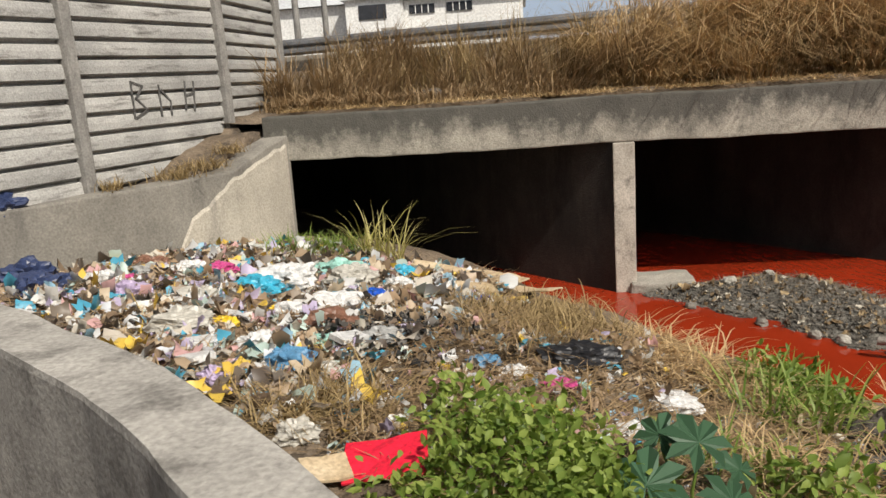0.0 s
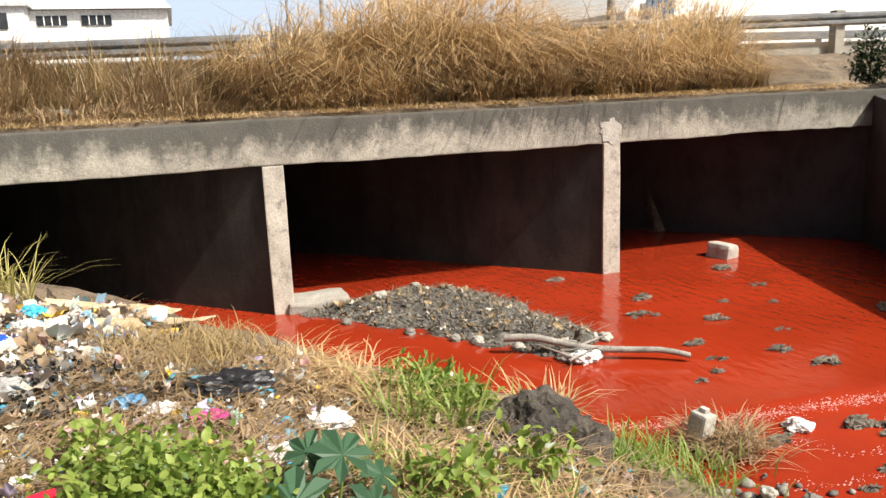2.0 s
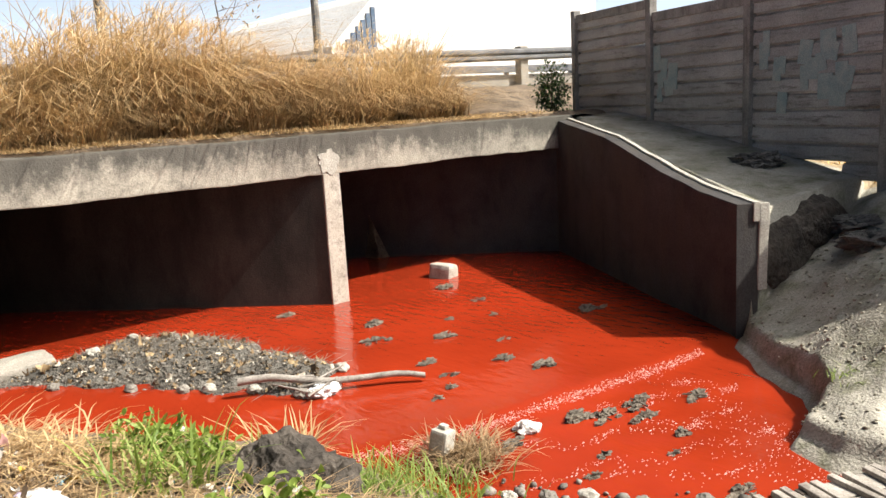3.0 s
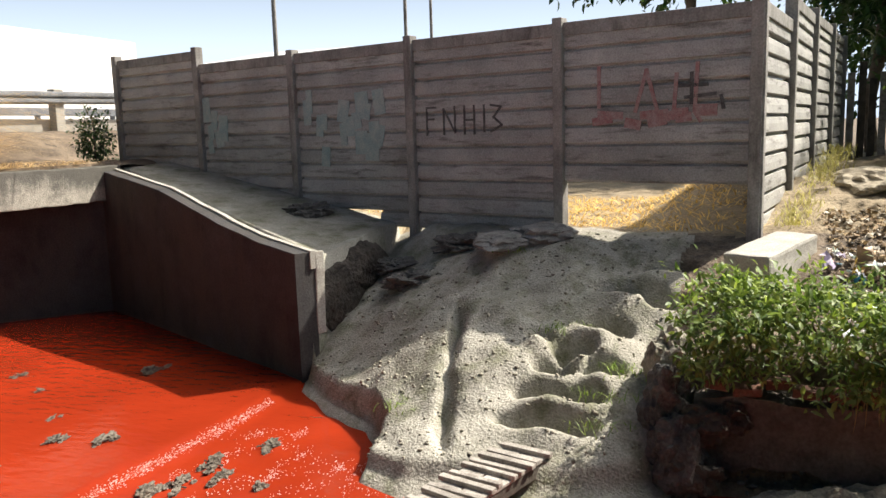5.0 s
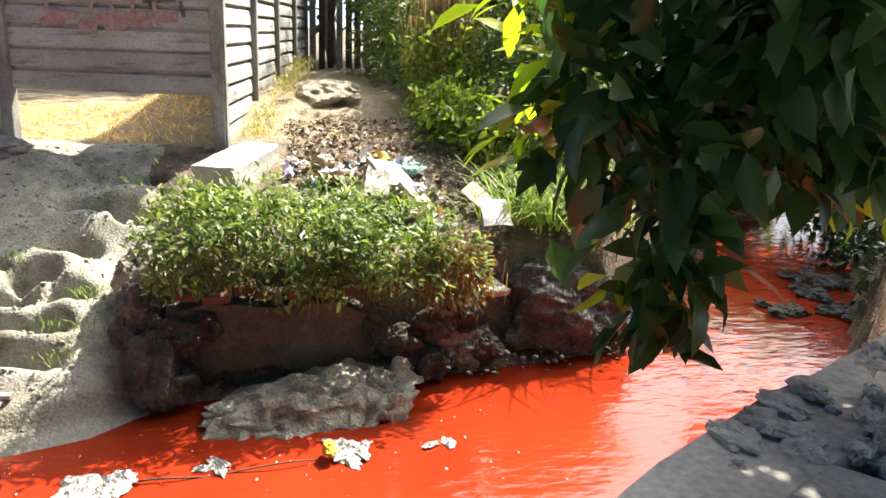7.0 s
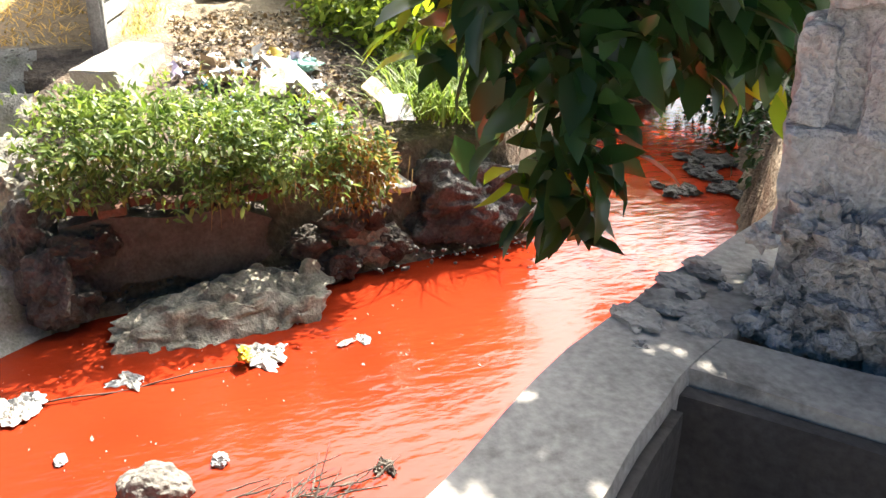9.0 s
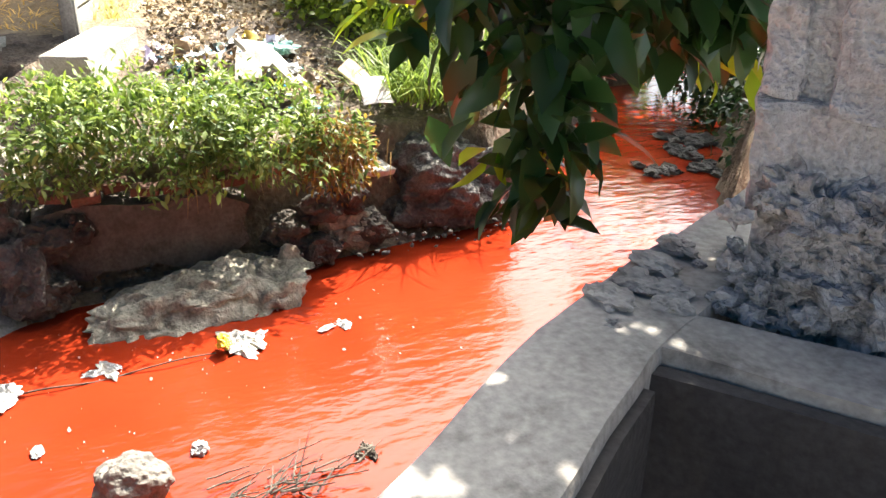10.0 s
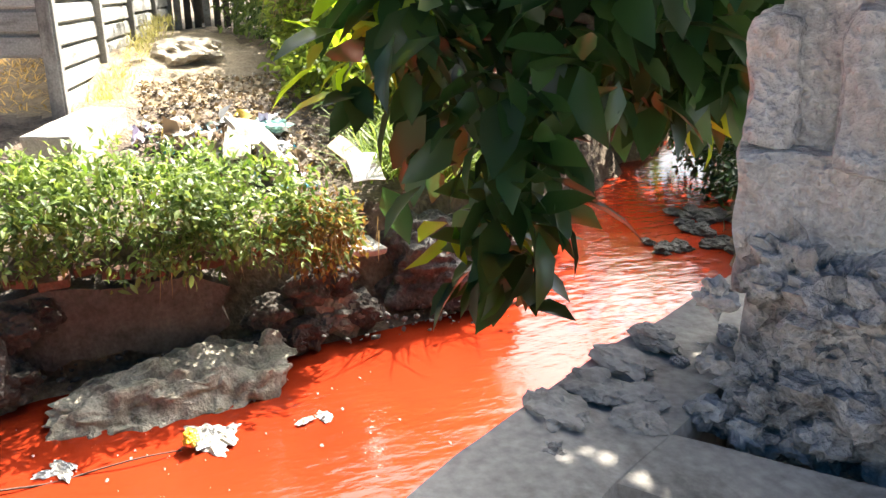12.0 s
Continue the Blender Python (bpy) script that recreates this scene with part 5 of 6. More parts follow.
HEAP = [(-4.6, 5.3), (-3.4, 6.0), (-2.6, 6.7), (-1.9, 6.9), (-1.0, 6.7), (-0.3, 6.3), (-0.1, 5.4), (-0.5, 4.6), (-0.55, 4.0), (-0.7, 3.3), (-0.8, 2.9), (-1.0, 2.75), (-1.5, 3.05), (-2.3, 3.6), (-3.3, 4.4)]
rg = np.random.default_rng(77)
Pn = heap_points(rg, 7600, HEAP, 0.35, 0.05)
tagged(mesh_many("litter", scraps(rg, Pn, 0.02, 0.15, 0.4, 0.13), SCR_F, M_litter), "heap of crumpled paper, film and plastic litter", "litter", kind="stuff")
Pn = heap_points(rg, 5200, HEAP, 0.2, 0.05)
tagged(mesh_many("litter_twigs", blades(rg, Pn, 0.16, 0.007, 1.8, 0.4, zs=0.4), BLADE_F, M_straw2), "brown straw and twigs mixed into the litter", "litter", kind="stuff")
BANK = [(-0.9, 2.6), (-0.2, 2.1), (0.7, 1.9), (1.7, 2.1), (1.9, 2.8), (1.35, 3.3), (1.05, 3.7), (0.35, 4.6), (-0.2, 5.3), (-0.6, 4.6)]
Pn = heap_points(rg, 2300, BANK, 0.2, 0.03)
tagged(mesh_many("litter", scraps(rg, Pn, 0.015, 0.08), SCR_F, M_litter), "scattered litter on the near bank", "litter", kind="stuff")
Pn = heap_points(rg, 5600, BANK, 0.2, 0.03)
tagged(mesh_many("bank_straw", blades(rg, Pn, 0.22, 0.007, 1.5, 0.5, zs=0.3), BLADE_F, M_straw2), "trampled dry grass over the near bank", "grass", kind="stuff")
P0 = np.stack([rg.normal(-0.8, 0.2, 420), rg.normal(4.0, 0.22, 420)], 1)
Pn = np.array([(x, y, height(x, y) + rg.uniform(0.02, 0.08)) for x, y in P0])
tagged(mesh_many("ash", scraps(rg, Pn, 0.015, 0.06), SCR_F, M_ash), "black burnt remains of litter", "ash", kind="stuff")
P0 = np.stack([rg.uniform(6.0, 8.1, 2000), rg.uniform(-2.0, -0.6, 2000)], 1)
Pn = np.array([(x, y, height(x, y) + rg.uniform(0.0, 0.04)) for x, y in P0])
tagged(mesh_many("leaf_litter", scraps(rg, Pn, 0.015, 0.07, 0.25, 0.12), SCR_F, M_brownlit), "dry leaves and scraps beside the path", "leaf litter", kind="stuff")
P0 = np.stack([rg.uniform(5.7, 6.9, 260), rg.uniform(-1.7, -0.5, 260)], 1)
Pn = np.array([(x, y, height(x, y) + rg.uniform(0.02, 0.08)) for x, y in P0])
tagged(mesh_many("litter", scraps(rg, Pn, 0.04, 0.13), SCR_F, M_litter), "pale litter dumped behind the bush", "litter", kind="stuff")


def plastic(name, col):
    m = surface(name, [c * 0.85 for c in col], col, 14, 60, rough=0.38, bump=0.25, spec=0.5, dist=0.01)
    return m


PL = {"white": (0.64, 0.64, 0.63), "milky": (0.46, 0.44, 0.39), "cyan": (0.05, 0.38, 0.55), "blue": (0.015, 0.09, 0.5), "sky": (0.1, 0.25, 0.42), "yellow": (0.72, 0.5, 0.03), "brown": (0.2, 0.1, 0.065), "pink": (0.5, 0.06, 0.22), "mint": (0.3, 0.55, 0.48), "black": (0.02, 0.02, 0.022), "lilac": (0.42, 0.34, 0.5), "grey": (0.33, 0.33, 0.32), "navy": (0.03, 0.045, 0.11), "red": (0.75, 0.02, 0.05), "orange": (0.65, 0.2, 0.03)}
PLM = {k: plastic(k + "_plastic", v) for k, v in PL.items()}


def bag(col, x, y, r, seed, lift=0.0, flat=0.6, group="bags on the heap", z=None, label=None):
    bm = bmesh.new()
    zz = (height(x, y) if z is None else z) + r * 0.3 + lift
    rb = random.Random(int(seed * 10))
    lump(bm, (x, y, zz), (r * rb.uniform(0.95, 1.4), r * rb.uniform(0.7, 1.1), r * flat), seed, 4, 0.42, 1.5)
    for v in bm.verts:
        p = (v.co - Vector((x, y, zz))) / r
        v.co += p.normalized() * r * 0.16 * (0.5 - abs(noise.noise(p * 2.6 + Vector((seed, 7, 0))) * 2))
    return tagged(part("plastic_bag", bm, PLM[col]), label or "crumpled %s plastic bag on the litter heap" % col, "plastic bag", group)


BAGS = [("white", -1.73, 5.25, 0.17), ("cyan", -1.84, 4.98, 0.14), ("cyan", -1.98, 5.1, 0.09), ("blue", -1.04, 4.9, 0.12), ("white", -1.3, 4.8, 0.16), ("sky", -1.2, 3.5, 0.1), ("yellow", -1.8, 4.15, 0.07), ("milky", -2.2, 4.75, 0.14), ("milky", -2.0, 4.1, 0.13), ("milky", -0.95, 2.72, 0.08), ("mint", -1.45, 5.55, 0.16), ("milky", -1.3, 5.3, 0.13), ("cyan", -1.0, 5.75, 0.1), ("black", -0.55, 5.75, 0.08), ("brown", -1.15, 4.05, 0.13), ("lilac", -2.7, 4.85, 0.13), ("pink", -2.3, 5.5, 0.1), ("navy", -3.6, 5.2, 0.2), ("navy", -3.3, 4.85, 0.16), ("navy", -3.9, 5.3, 0.2), ("yellow", -3.3, 5.75, 0.08), ("cyan", -3.5, 5.7, 0.08), ("white", -3.0, 5.1, 0.1), ("white", -2.6, 5.6, 0.09), ("grey", -2.9, 5.5, 0.1), ("blue", -2.6, 5.7, 0.07), ("yellow", -1.6, 4.55, 0.07), ("orange", -1.5, 5.8, 0.06), ("white", -2.4, 4.4, 0.09), ("white", -1.5, 4.5, 0.1), ("milky", -1.0, 3.4, 0.07), ("white", -1.45, 3.75, 0.1), ("lilac", -1.5, 3.3, 0.07), ("white", -0.75, 3.2, 0.06), ("white", -0.98, 5.35, 0.1), ("sky", -0.5, 5.0, 0.07), ("blue", -0.38, 4.95, 0.06), ("mint", -1.1, 3.8, 0.07), ("brown", -3.0, 5.8, 0.11), ("pink", -2.9, 5.2, 0.07), ("grey", -0.85, 3.85, 0.1), ("yellow", -2.05, 5.75, 0.05)]
for k, (c, x, y, r) in enumerate(BAGS):
    bag(c, x, y, r, k * 1.3)
bag("sky", -0.3, 3.7, 0.07, 91, label="pale blue crumpled paper on the bank", group="scraps on the bank")
bag("white", -0.16, 3.62, 0.06, 92, label="white crumpled paper on the bank", group="scraps on the bank")
bag("pink", 0.06, 3.42, 0.06, 93, label="magenta rag on burnt soil", group="scraps on the bank")
bag("mint", 0.14, 3.45, 0.04, 94, label="turquoise scrap on burnt soil", group="scraps on the bank")
bag("white", 0.55, 3.4, 0.1, 95, flat=0.4, label="white plastic sheet in the dry grass", group="scraps on the bank")
bag("black", 0.15, 3.75, 0.16, 96, flat=0.4, label="black burnt clump in the grass", group="scraps on the bank")
bag("white", 0.32, 2.95, 0.07, 97, label="white crumpled bag under the leaves", group="scraps on the bank")
def torn_sack(x, y, w, d, seed, label, mats=("milky", "grey", "milky", "milky", "grey")):
    """Wet film lying in folds on the water: several overlapping crumpled sheets."""
    rd = random.Random(seed)
    t = thing("torn_sack", label, "sack", "scraps in the stream")
    for k, mt in enumerate(mats):
        bm = bmesh.new()
        bmesh.ops.create_grid(bm, x_segments=16, y_segments=16, size=0.5)
        sx, sy = w * rd.uniform(0.5, 0.9), d * rd.uniform(0.5, 0.9)
        for v in bm.verts:
            q = Vector((v.co.x * 3.2 + seed, v.co.y * 3.2, k * 3.0))
            e = max(abs(v.co.x), abs(v.co.y)) * 2
            rim = (e / (v.co.length * 2)) if v.co.length > 1e-4 else 1.0
            v.co *= rim * (1 + 0.3 * noise.noise(v.co.normalized() * 2.2 + Vector((seed, k, 0))))
            fold = abs(noise.noise(q * 1.3)) * 0.5 + abs(noise.noise(q * 3)) * 0.25
            v.co = Vector((v.co.x * sx * (1 + 0.3 * noise.noise(q)), v.co.y * sy * (1 + 0.3 * noise.noise(q + Vector((5, 5, 0)))), 0.42 * w * fold * (1 - e ** 3) + 0.004 + 0.004 * k))
        bmesh.ops.transform(bm, matrix=pose(x + rd.uniform(-0.3, 0.3) * w, y + rd.uniform(-0.3, 0.3) * d, -0.05, 0, 0, rd.uniform(0, 180)), verts=bm.verts)
        part("film", bm, PLM[mt], t, smooth=False)
    return t


torn_sack(4.05, -0.66, 0.2, 0.42, 3, "white torn sack lying in red water")
torn_sack(3.95, 0.62, 0.26, 0.34, 5, "white plastic bag floating in red water", ("milky", "white", "milky", "milky", "grey"))
torn_sack(4.05, -1.18, 0.1, 0.24, 7, "grey-white floating scrap in red water", ("milky", "grey", "milky"))
torn_sack(4.08, 0.04, 0.1, 0.26, 9, "grey-white floating scrap in red water", ("grey", "milky", "grey"))
bag("yellow", 4.02, -0.55, 0.05, 99, z=0.0, label="yellow scrap on the torn sack", group="scraps in the stream")
bag("grey", 3.46, 0.37, 0.032, 103, z=-0.05, flat=0.3, label="grey floating scrap in red water", group="scraps in the stream")
bag("grey", 3.2, -0.3, 0.04, 104, z=-0.05, label="grey floating scrap in red water", group="scraps in the stream")
bag("white", 3.53, 3.7, 0.08, 105, z=-0.05, flat=0.5, label="white lump in shallow red water", group="scraps in the stream")
bag("white", 2.85, 5.2, 0.12, 106, z=0.0, flat=0.5, label="pale rag caught on driftwood", group="scraps in the stream")
bag("mint", 6.75, -1.55, 0.15, 108, z=1.06, flat=0.3, label="pale green sheet behind the bush", group="dumped sacks")
bag("white", 6.1, -1.5, 0.09, 107, z=1.02, flat=0.4, label="white torn sack behind the bush", group="dumped sacks")

# red board, boards and cardboard
def sheet(name, x, y, z, w, d, rx, ry, rz, mat, label, category, t=0.012):
    bm = slab(-w / 2, w / 2, -d / 2, d / 2, 0, t, bevel=0.003, cuts=3, rough=0.02, seed=x * 7)
    bmesh.ops.transform(bm, matrix=pose(x, y, z, rx, ry, rz), verts=bm.verts)
    return tagged(part(name, bm, mat), label, category)


sheet("red_board", -0.58, 2.52, 0.87, 0.3, 0.22, 12, -4, 6, PLM["red"], "bright red plastic board lying on the bank", "board")
sheet("cardboard", -0.78, 2.45, 0.87, 0.16, 0.14, 6, 8, 30, M_card, "torn cream cardboard beside the red board", "cardboard")
for x, y, w, d, rz in ((-0.3, 6.1, 0.45, 0.16, -30), (-0.05, 5.6, 0.5, 0.14, -52), (-0.45, 5.3, 0.3, 0.2, 20), (-0.85, 6.05, 0.5, 0.12, -8), (-0.7, 5.9, 0.55, 0.1, -14), (-0.25, 5.85, 0.25, 0.2, 45)):
    sheet("cardboard", x, y, height(x, y) + 0.06, w, d, random.uniform(-12, 12), random.uniform(-10, 10), rz, M_card, "tan weathered board at the heap's edge", "board")
for x, y in ((-1.75, 3.75), (-0.98, 3.75), (-1.65, 3.45)):
    sheet("folded_cloth", x, y, height(x, y) + 0.05, 0.17, 0.12, 5, 6, random.uniform(0, 180), PLM["white"], "folded white cloth on the litter heap", "cloth", 0.03)
sheet("paper_sheet", 5.4, -1.92, 1.0, 0.3, 0.22, 58, 10, -62, PLM["white"], "white paper sheet propped in the grass", "paper", 0.006)
sheet("paper_sheet", 5.62, -1.85, 1.08, 0.2, 0.2, 40, -15, -40, M_card, "cream card behind the white sheet", "paper", 0.006)

for x, y, z, w, d, rx, ry, rz in ((6.35, -1.35, 1.1, 0.42, 0.3, 14, -22, 20), (6.15, -1.2, 1.06, 0.3, 0.2, -8, -30, -15), (6.0, -1.45, 1.02, 0.22, 0.2, 10, -35, 40)):
    sheet("foam_board", x, y, z, w, d, rx, ry, rz, M_nose, "broken dirty-white foam board behind the bush", "board", 0.03)

# ---- floating debris and foam ----
rnd = random.Random(8)
for k, (x, y, r) in enumerate(((6.02, 5.3, 0.14), (4.21, 6.55, 0.12), (5.51, 6.45, 0.08), (4.45, 5.66, 0.13), (3.89, 6.05, 0.12), (3.77, 7.57, 0.12), (3.84, 5.19, 0.09), (4.4, 4.42, 0.13), (3.77, 4.82, 0.08), (4.28, 4.8, 0.1), (5.2, 5.9, 0.06), (4.8, 6.1, 0.06), (5.6, 7.2, 0.12), (4.7, 5.2, 0.06), (3.4, 4.5, 0.06), (3.6, 4.6, 0.07), (3.3, 3.62, 0.12), (4.02, 3.47, 0.12), (3.9, 3.6, 0.12), (4.38, 3.45, 0.14), (4.2, 3.3, 0.1), (4.19, 2.95, 0.08), (4.75, 3.26, 0.12), (3.6, 3.1, 0.06), (3.35, 2.95, 0.07), (3.9, 2.8, 0.05), (2.9, -0.98, 0.07), (3.75, 2.25, 0.12))):
    z = step_z(x, y)
    clump = thing("debris_clump", "soggy grey-brown clump caught in shallow water", "debris", "debris in the stream")
    for i in range(6):
        q = r * rnd.uniform(0.2, 0.5)
        bm = bmesh.new()
        lump(bm, (x + rnd.uniform(-r, r) * 0.9, y + rnd.uniform(-r, r) * 0.5, z + q * 0.1), (q * 1.0, q * 0.5, q * 0.5), k * 5 + i, 3, 1.1, 2.2)
        part("clod", bm, M_deb, clump)
    for i in range(3):
        a_, l_ = rnd.uniform(0, 6.28), r * rnd.uniform(0.7, 1.4)
        bm = bmesh.new()
        stick(bm, (x - l_ * 0.5 * math.cos(a_), y - l_ * 0.5 * math.sin(a_), z + 0.01), (x + l_ * 0.5 * math.cos(a_), y + l_ * 0.5 * math.sin(a_), z + 0.03), 0.006, 0.003, k + i, 4)
        part("twig", bm, M_deb, clump)
bm = bmesh.new()
stick(bm, (3.95, 0.62, -0.035), (4.0, -0.5, -0.035), 0.006, 0.004, 77, 18)
tagged(part("rope", bm, M_woodd, smooth=True), "thin dark cord trailing between floating sacks", "rope")
raft = thing("branch_raft", "sodden raft of thin branches and reeds", "debris")
rr_ = random.Random(45)
for k in range(46):
    bm = bmesh.new()
    x, y, a = 2.78 + rr_.gauss(0, 0.09), -0.5 + rr_.gauss(0, 0.16), rr_.gauss(-1.2, 0.5)
    l_ = rr_.uniform(0.08, 0.22)
    stick(bm, (x, y, -0.04 + rr_.uniform(0, 0.03)), (x + l_ * math.cos(a), y + l_ * math.sin(a), -0.035 + rr_.uniform(0, 0.05)), 0.005, 0.003, k, 4)
    part("twig", bm, M_deb if k % 3 else M_woodd, raft)
bm = bmesh.new()
stick(bm, (2.75, -0.62, -0.04), (2.95, -0.75, 0.13), 0.005, 0.002, 99, 6)
part("twig", bm, M_woodd, raft)
# canister with matted straw
can = thing("canister", "dirty white plastic canister wedged in matted straw", "canister")
bm = slab(-0.06, 0.06, -0.06, 0.06, 0, 0.2, pose(2.8, 3.72, -0.02, 6, 8, 20), bevel=0.02)
part("body", bm, M_pale, can)
part("neck", slab(-0.025, 0.025, -0.025, 0.025, 0.2, 0.23, pose(2.8, 3.72, -0.02, 6, 8, 20), bevel=0.008), M_pale, can)
rg = np.random.default_rng(9)
Pn = np.stack([rg.normal(2.92, 0.1, 500), rg.normal(3.62, 0.1, 500), np.full(500, -0.04)], 1)
tagged(mesh_many("matted_straw", blades(rg, Pn, 0.25, 0.01, 1.3, 0.8), BLADE_F, M_straw2), "matted wet straw around the canister", "straw", kind="stuff")


def foam(pts, lo, hi, label, seed):
    rg = np.random.default_rng(seed)
    n = len(pts)
    a = np.linspace(0, 2 * math.pi, 7)[:-1]
    B = np.stack([np.cos(a), np.sin(a), np.zeros(6)], 1)
    s = lo + (hi - lo) * rg.uniform(0, 1, (n, 1, 1)) ** 3
    V = B[None] * s * rg.uniform(0.4, 1.3, (n, 6, 1)) * np.array([1.6, 0.7, 1]) + np.asarray(pts)[:, None, :]
    V = np.concatenate([V, np.asarray(pts)[:, None, :] + np.array([0, 0, 0.006])], 1)
    F = np.array([[i, (i + 1) % 6, 6] for i in range(6)])
    return tagged(mesh_many("foam", V, F, M_foam), label, "foam", kind="stuff")


pts = []
for _ in range(1900):
    x = rg.uniform(2.35, 5.6)
    y = weir_y(x) - abs(rg.normal(0.05, 0.02))
    pts.append((x, y, step_z(x, y) + 0.004))
for _ in range(1500):
    u = rg.uniform(0, 1)
    k = rg.integers(0, 9)
    a, b = (((4.85, 3.8), (5.1, 3.1)), ((3.3, 3.5), (4.6, 2.9)), ((4.2, 3.2), (4.7, 2.4)), ((3.0, 3.2), (4.4, 2.6)), ((4.3, 2.5), (4.6, 0.9)), ((4.0, 3.6), (4.9, 3.3)), ((3.4, 2.9), (4.5, 1.9)), ((4.1, 2.6), (4.2, 1.0)), ((4.9, 3.3), (4.4, 2.2)))[k]
    x = a[0] + (b[0] - a[0]) * u + rg.normal(0, 0.06)
    y = a[1] + (b[1] - a[1]) * u + 0.08 * math.sin(u * 14 + k) + rg.normal(0, 0.02)
    pts.append((x, y, step_z(x, y) + 0.004))
foam(pts, 0.002, 0.008, "white foam along the low weir", 41)
pts = [(rg.normal(4.1, 0.35), rg.normal(-0.6, 0.55), -0.045) for _ in range(80)]
pts = [p for p in pts if p[0] < 4.6] + [(rg.uniform(3.3, 4.4), rg.uniform(-0.1, 1.3), -0.045) for _ in range(40)]
foam(pts, 0.002, 0.014, "pale flecks floating on the red water", 42)
P0 = [(rg.uniform(1.0, 3.4), rg.uniform(5.2, 8.0)) for _ in range(1500)]
Pn = np.array([(x, y, bar_z(x, y) + 0.01) for x, y in P0 if bar_z(x, y) > 0.0])
tagged(mesh_many("bar_litter", scraps(rg, Pn, 0.015, 0.07), SCR_F, M_brownlit), "brown scraps caught on the gravel bar", "litter", kind="stuff")
P0 = [(rg.uniform(7.3, 10.5), rg.uniform(-0.1, 6.0)) for _ in range(5200)]
Pn = np.array([(x + 0.28 * y, y, height(x + 0.28 * y, y)) for x, y in P0])
tagged(mesh_many("yard_straw", blades(rg, Pn, 0.16, 0.012, 1.4, 0.6, zs=0.5), BLADE_F, M_gold), "sunlit golden straw behind the fence", "straw", kind="stuff")

# ---- plants ----
def mass_points(rg, n, center, radii, seed, inner=0.35):
    d = unit(rg.normal(size=(n, 3)))
    r = rg.uniform(inner ** 2, 1.0, (n, 1)) ** 0.5
    lump_ = np.array([1 + 0.5 * noise.noise(Vector(v) * 2.2 + Vector((seed, 0, 0))) + 0.4 * noise.noise(Vector(v) * 6 + Vector((seed, 3, 0))) for v in d])[:, None]
    return np.array(center) + d * r * lump_ * np.array(radii), d


def sprig_points(rg, n, center, radii, seed, per=26, spread=0.05):
    """Leaves gathered in sprigs, with gaps between them."""
    C, d = mass_points(rg, max(4, n // per), center, radii, seed, 0.55)
    k = rg.integers(0, len(C), n)
    return C[k] + rg.normal(0, spread, (n, 3)) * np.array([1, 1, 0.8]), unit(d[k] + rg.normal(0, 0.5, (n, 3)))


def plant(name, label, category, blobs, mat, size, seed, droop=0.3, aspect=0.42, stems=(), stem_r=0.02, group="", floor=None, sprigs=0):
    """A plant: leaf crown from several clumps, and its woody stems."""
    rg = np.random.default_rng(seed)
    t = thing(name, label, category, group)
    Vs = []
    for k, (c, r, n) in enumerate(blobs):
        Pk, d = sprig_points(rg, n, c, r, seed + k * 3.3, sprigs) if sprigs else mass_points(rg, n, c, r, seed + k * 3.3)
        if floor is not None:
            ok = np.array([p[2] > floor(p[0], p[1]) for p in Pk])
            Pk, d = Pk[ok], d[ok]
        V, F = leaves(rg, Pk, size, aspect, droop, d, 1.1)
        Vs.append(V)
    mesh_many("crown", np.concatenate(Vs), F, mat, t)
    for k, (a, b) in enumerate(stems):
        bm = bmesh.new()
        stick(bm, a, b, stem_r, stem_r * 0.45, seed + k, 10)
        part("stem" if k else "trunk", bm, M_bark, t, smooth=True)
    return t


def tufts(name, label, spots, length, width, mat, seed, lean=0.5, bend=0.7, spread=0.07, per=120, category="grass", kind=""):
    rg = np.random.default_rng(seed)
    P = np.concatenate([np.stack([rg.normal(x, spread * s, int(per * s)), rg.normal(y, spread * s, int(per * s)), np.full(int(per * s), z)], 1) for x, y, z, s in spots])
    return tagged(mesh_many(name, blades(rg, P, length, width, lean, bend), BLADE_F, mat), label, category, kind=kind)


G = lambda x, y: (x, y, height(x, y) - 0.01)
NB = [(0.7, 2.45), (0.85, 2.3), (1.0, 2.65), (1.25, 2.45), (0.75, 2.75), (1.1, 2.2), (0.55, 2.75)]
tufts("green_grass", "green grass and weeds among litter on the near bank", [(x, y, height(x, y), 0.8) for x, y in NB], 0.18, 0.01, M_blade, 71, 0.8, 0.9, 0.09, 60, kind="stuff")
tufts("dry_tuft", "dry bent grass stems on the near bank", [(x + 0.12, y + 0.1, height(x, y), 0.9) for x, y in NB], 0.18, 0.007, M_straw, 72, 1.0, 1.2, 0.1, 60, kind="stuff")
plant("weed", "dark green leafy weeds on the near bank", "weed", [((0.85, 2.5, height(0.85, 2.5) + 0.1), (0.16, 0.14, 0.1), 200), ((1.2, 2.65, height(1.2, 2.65) + 0.1), (0.14, 0.14, 0.09), 160)], M_weed, 0.06, 73, 0.2, 0.5, sprigs=14)
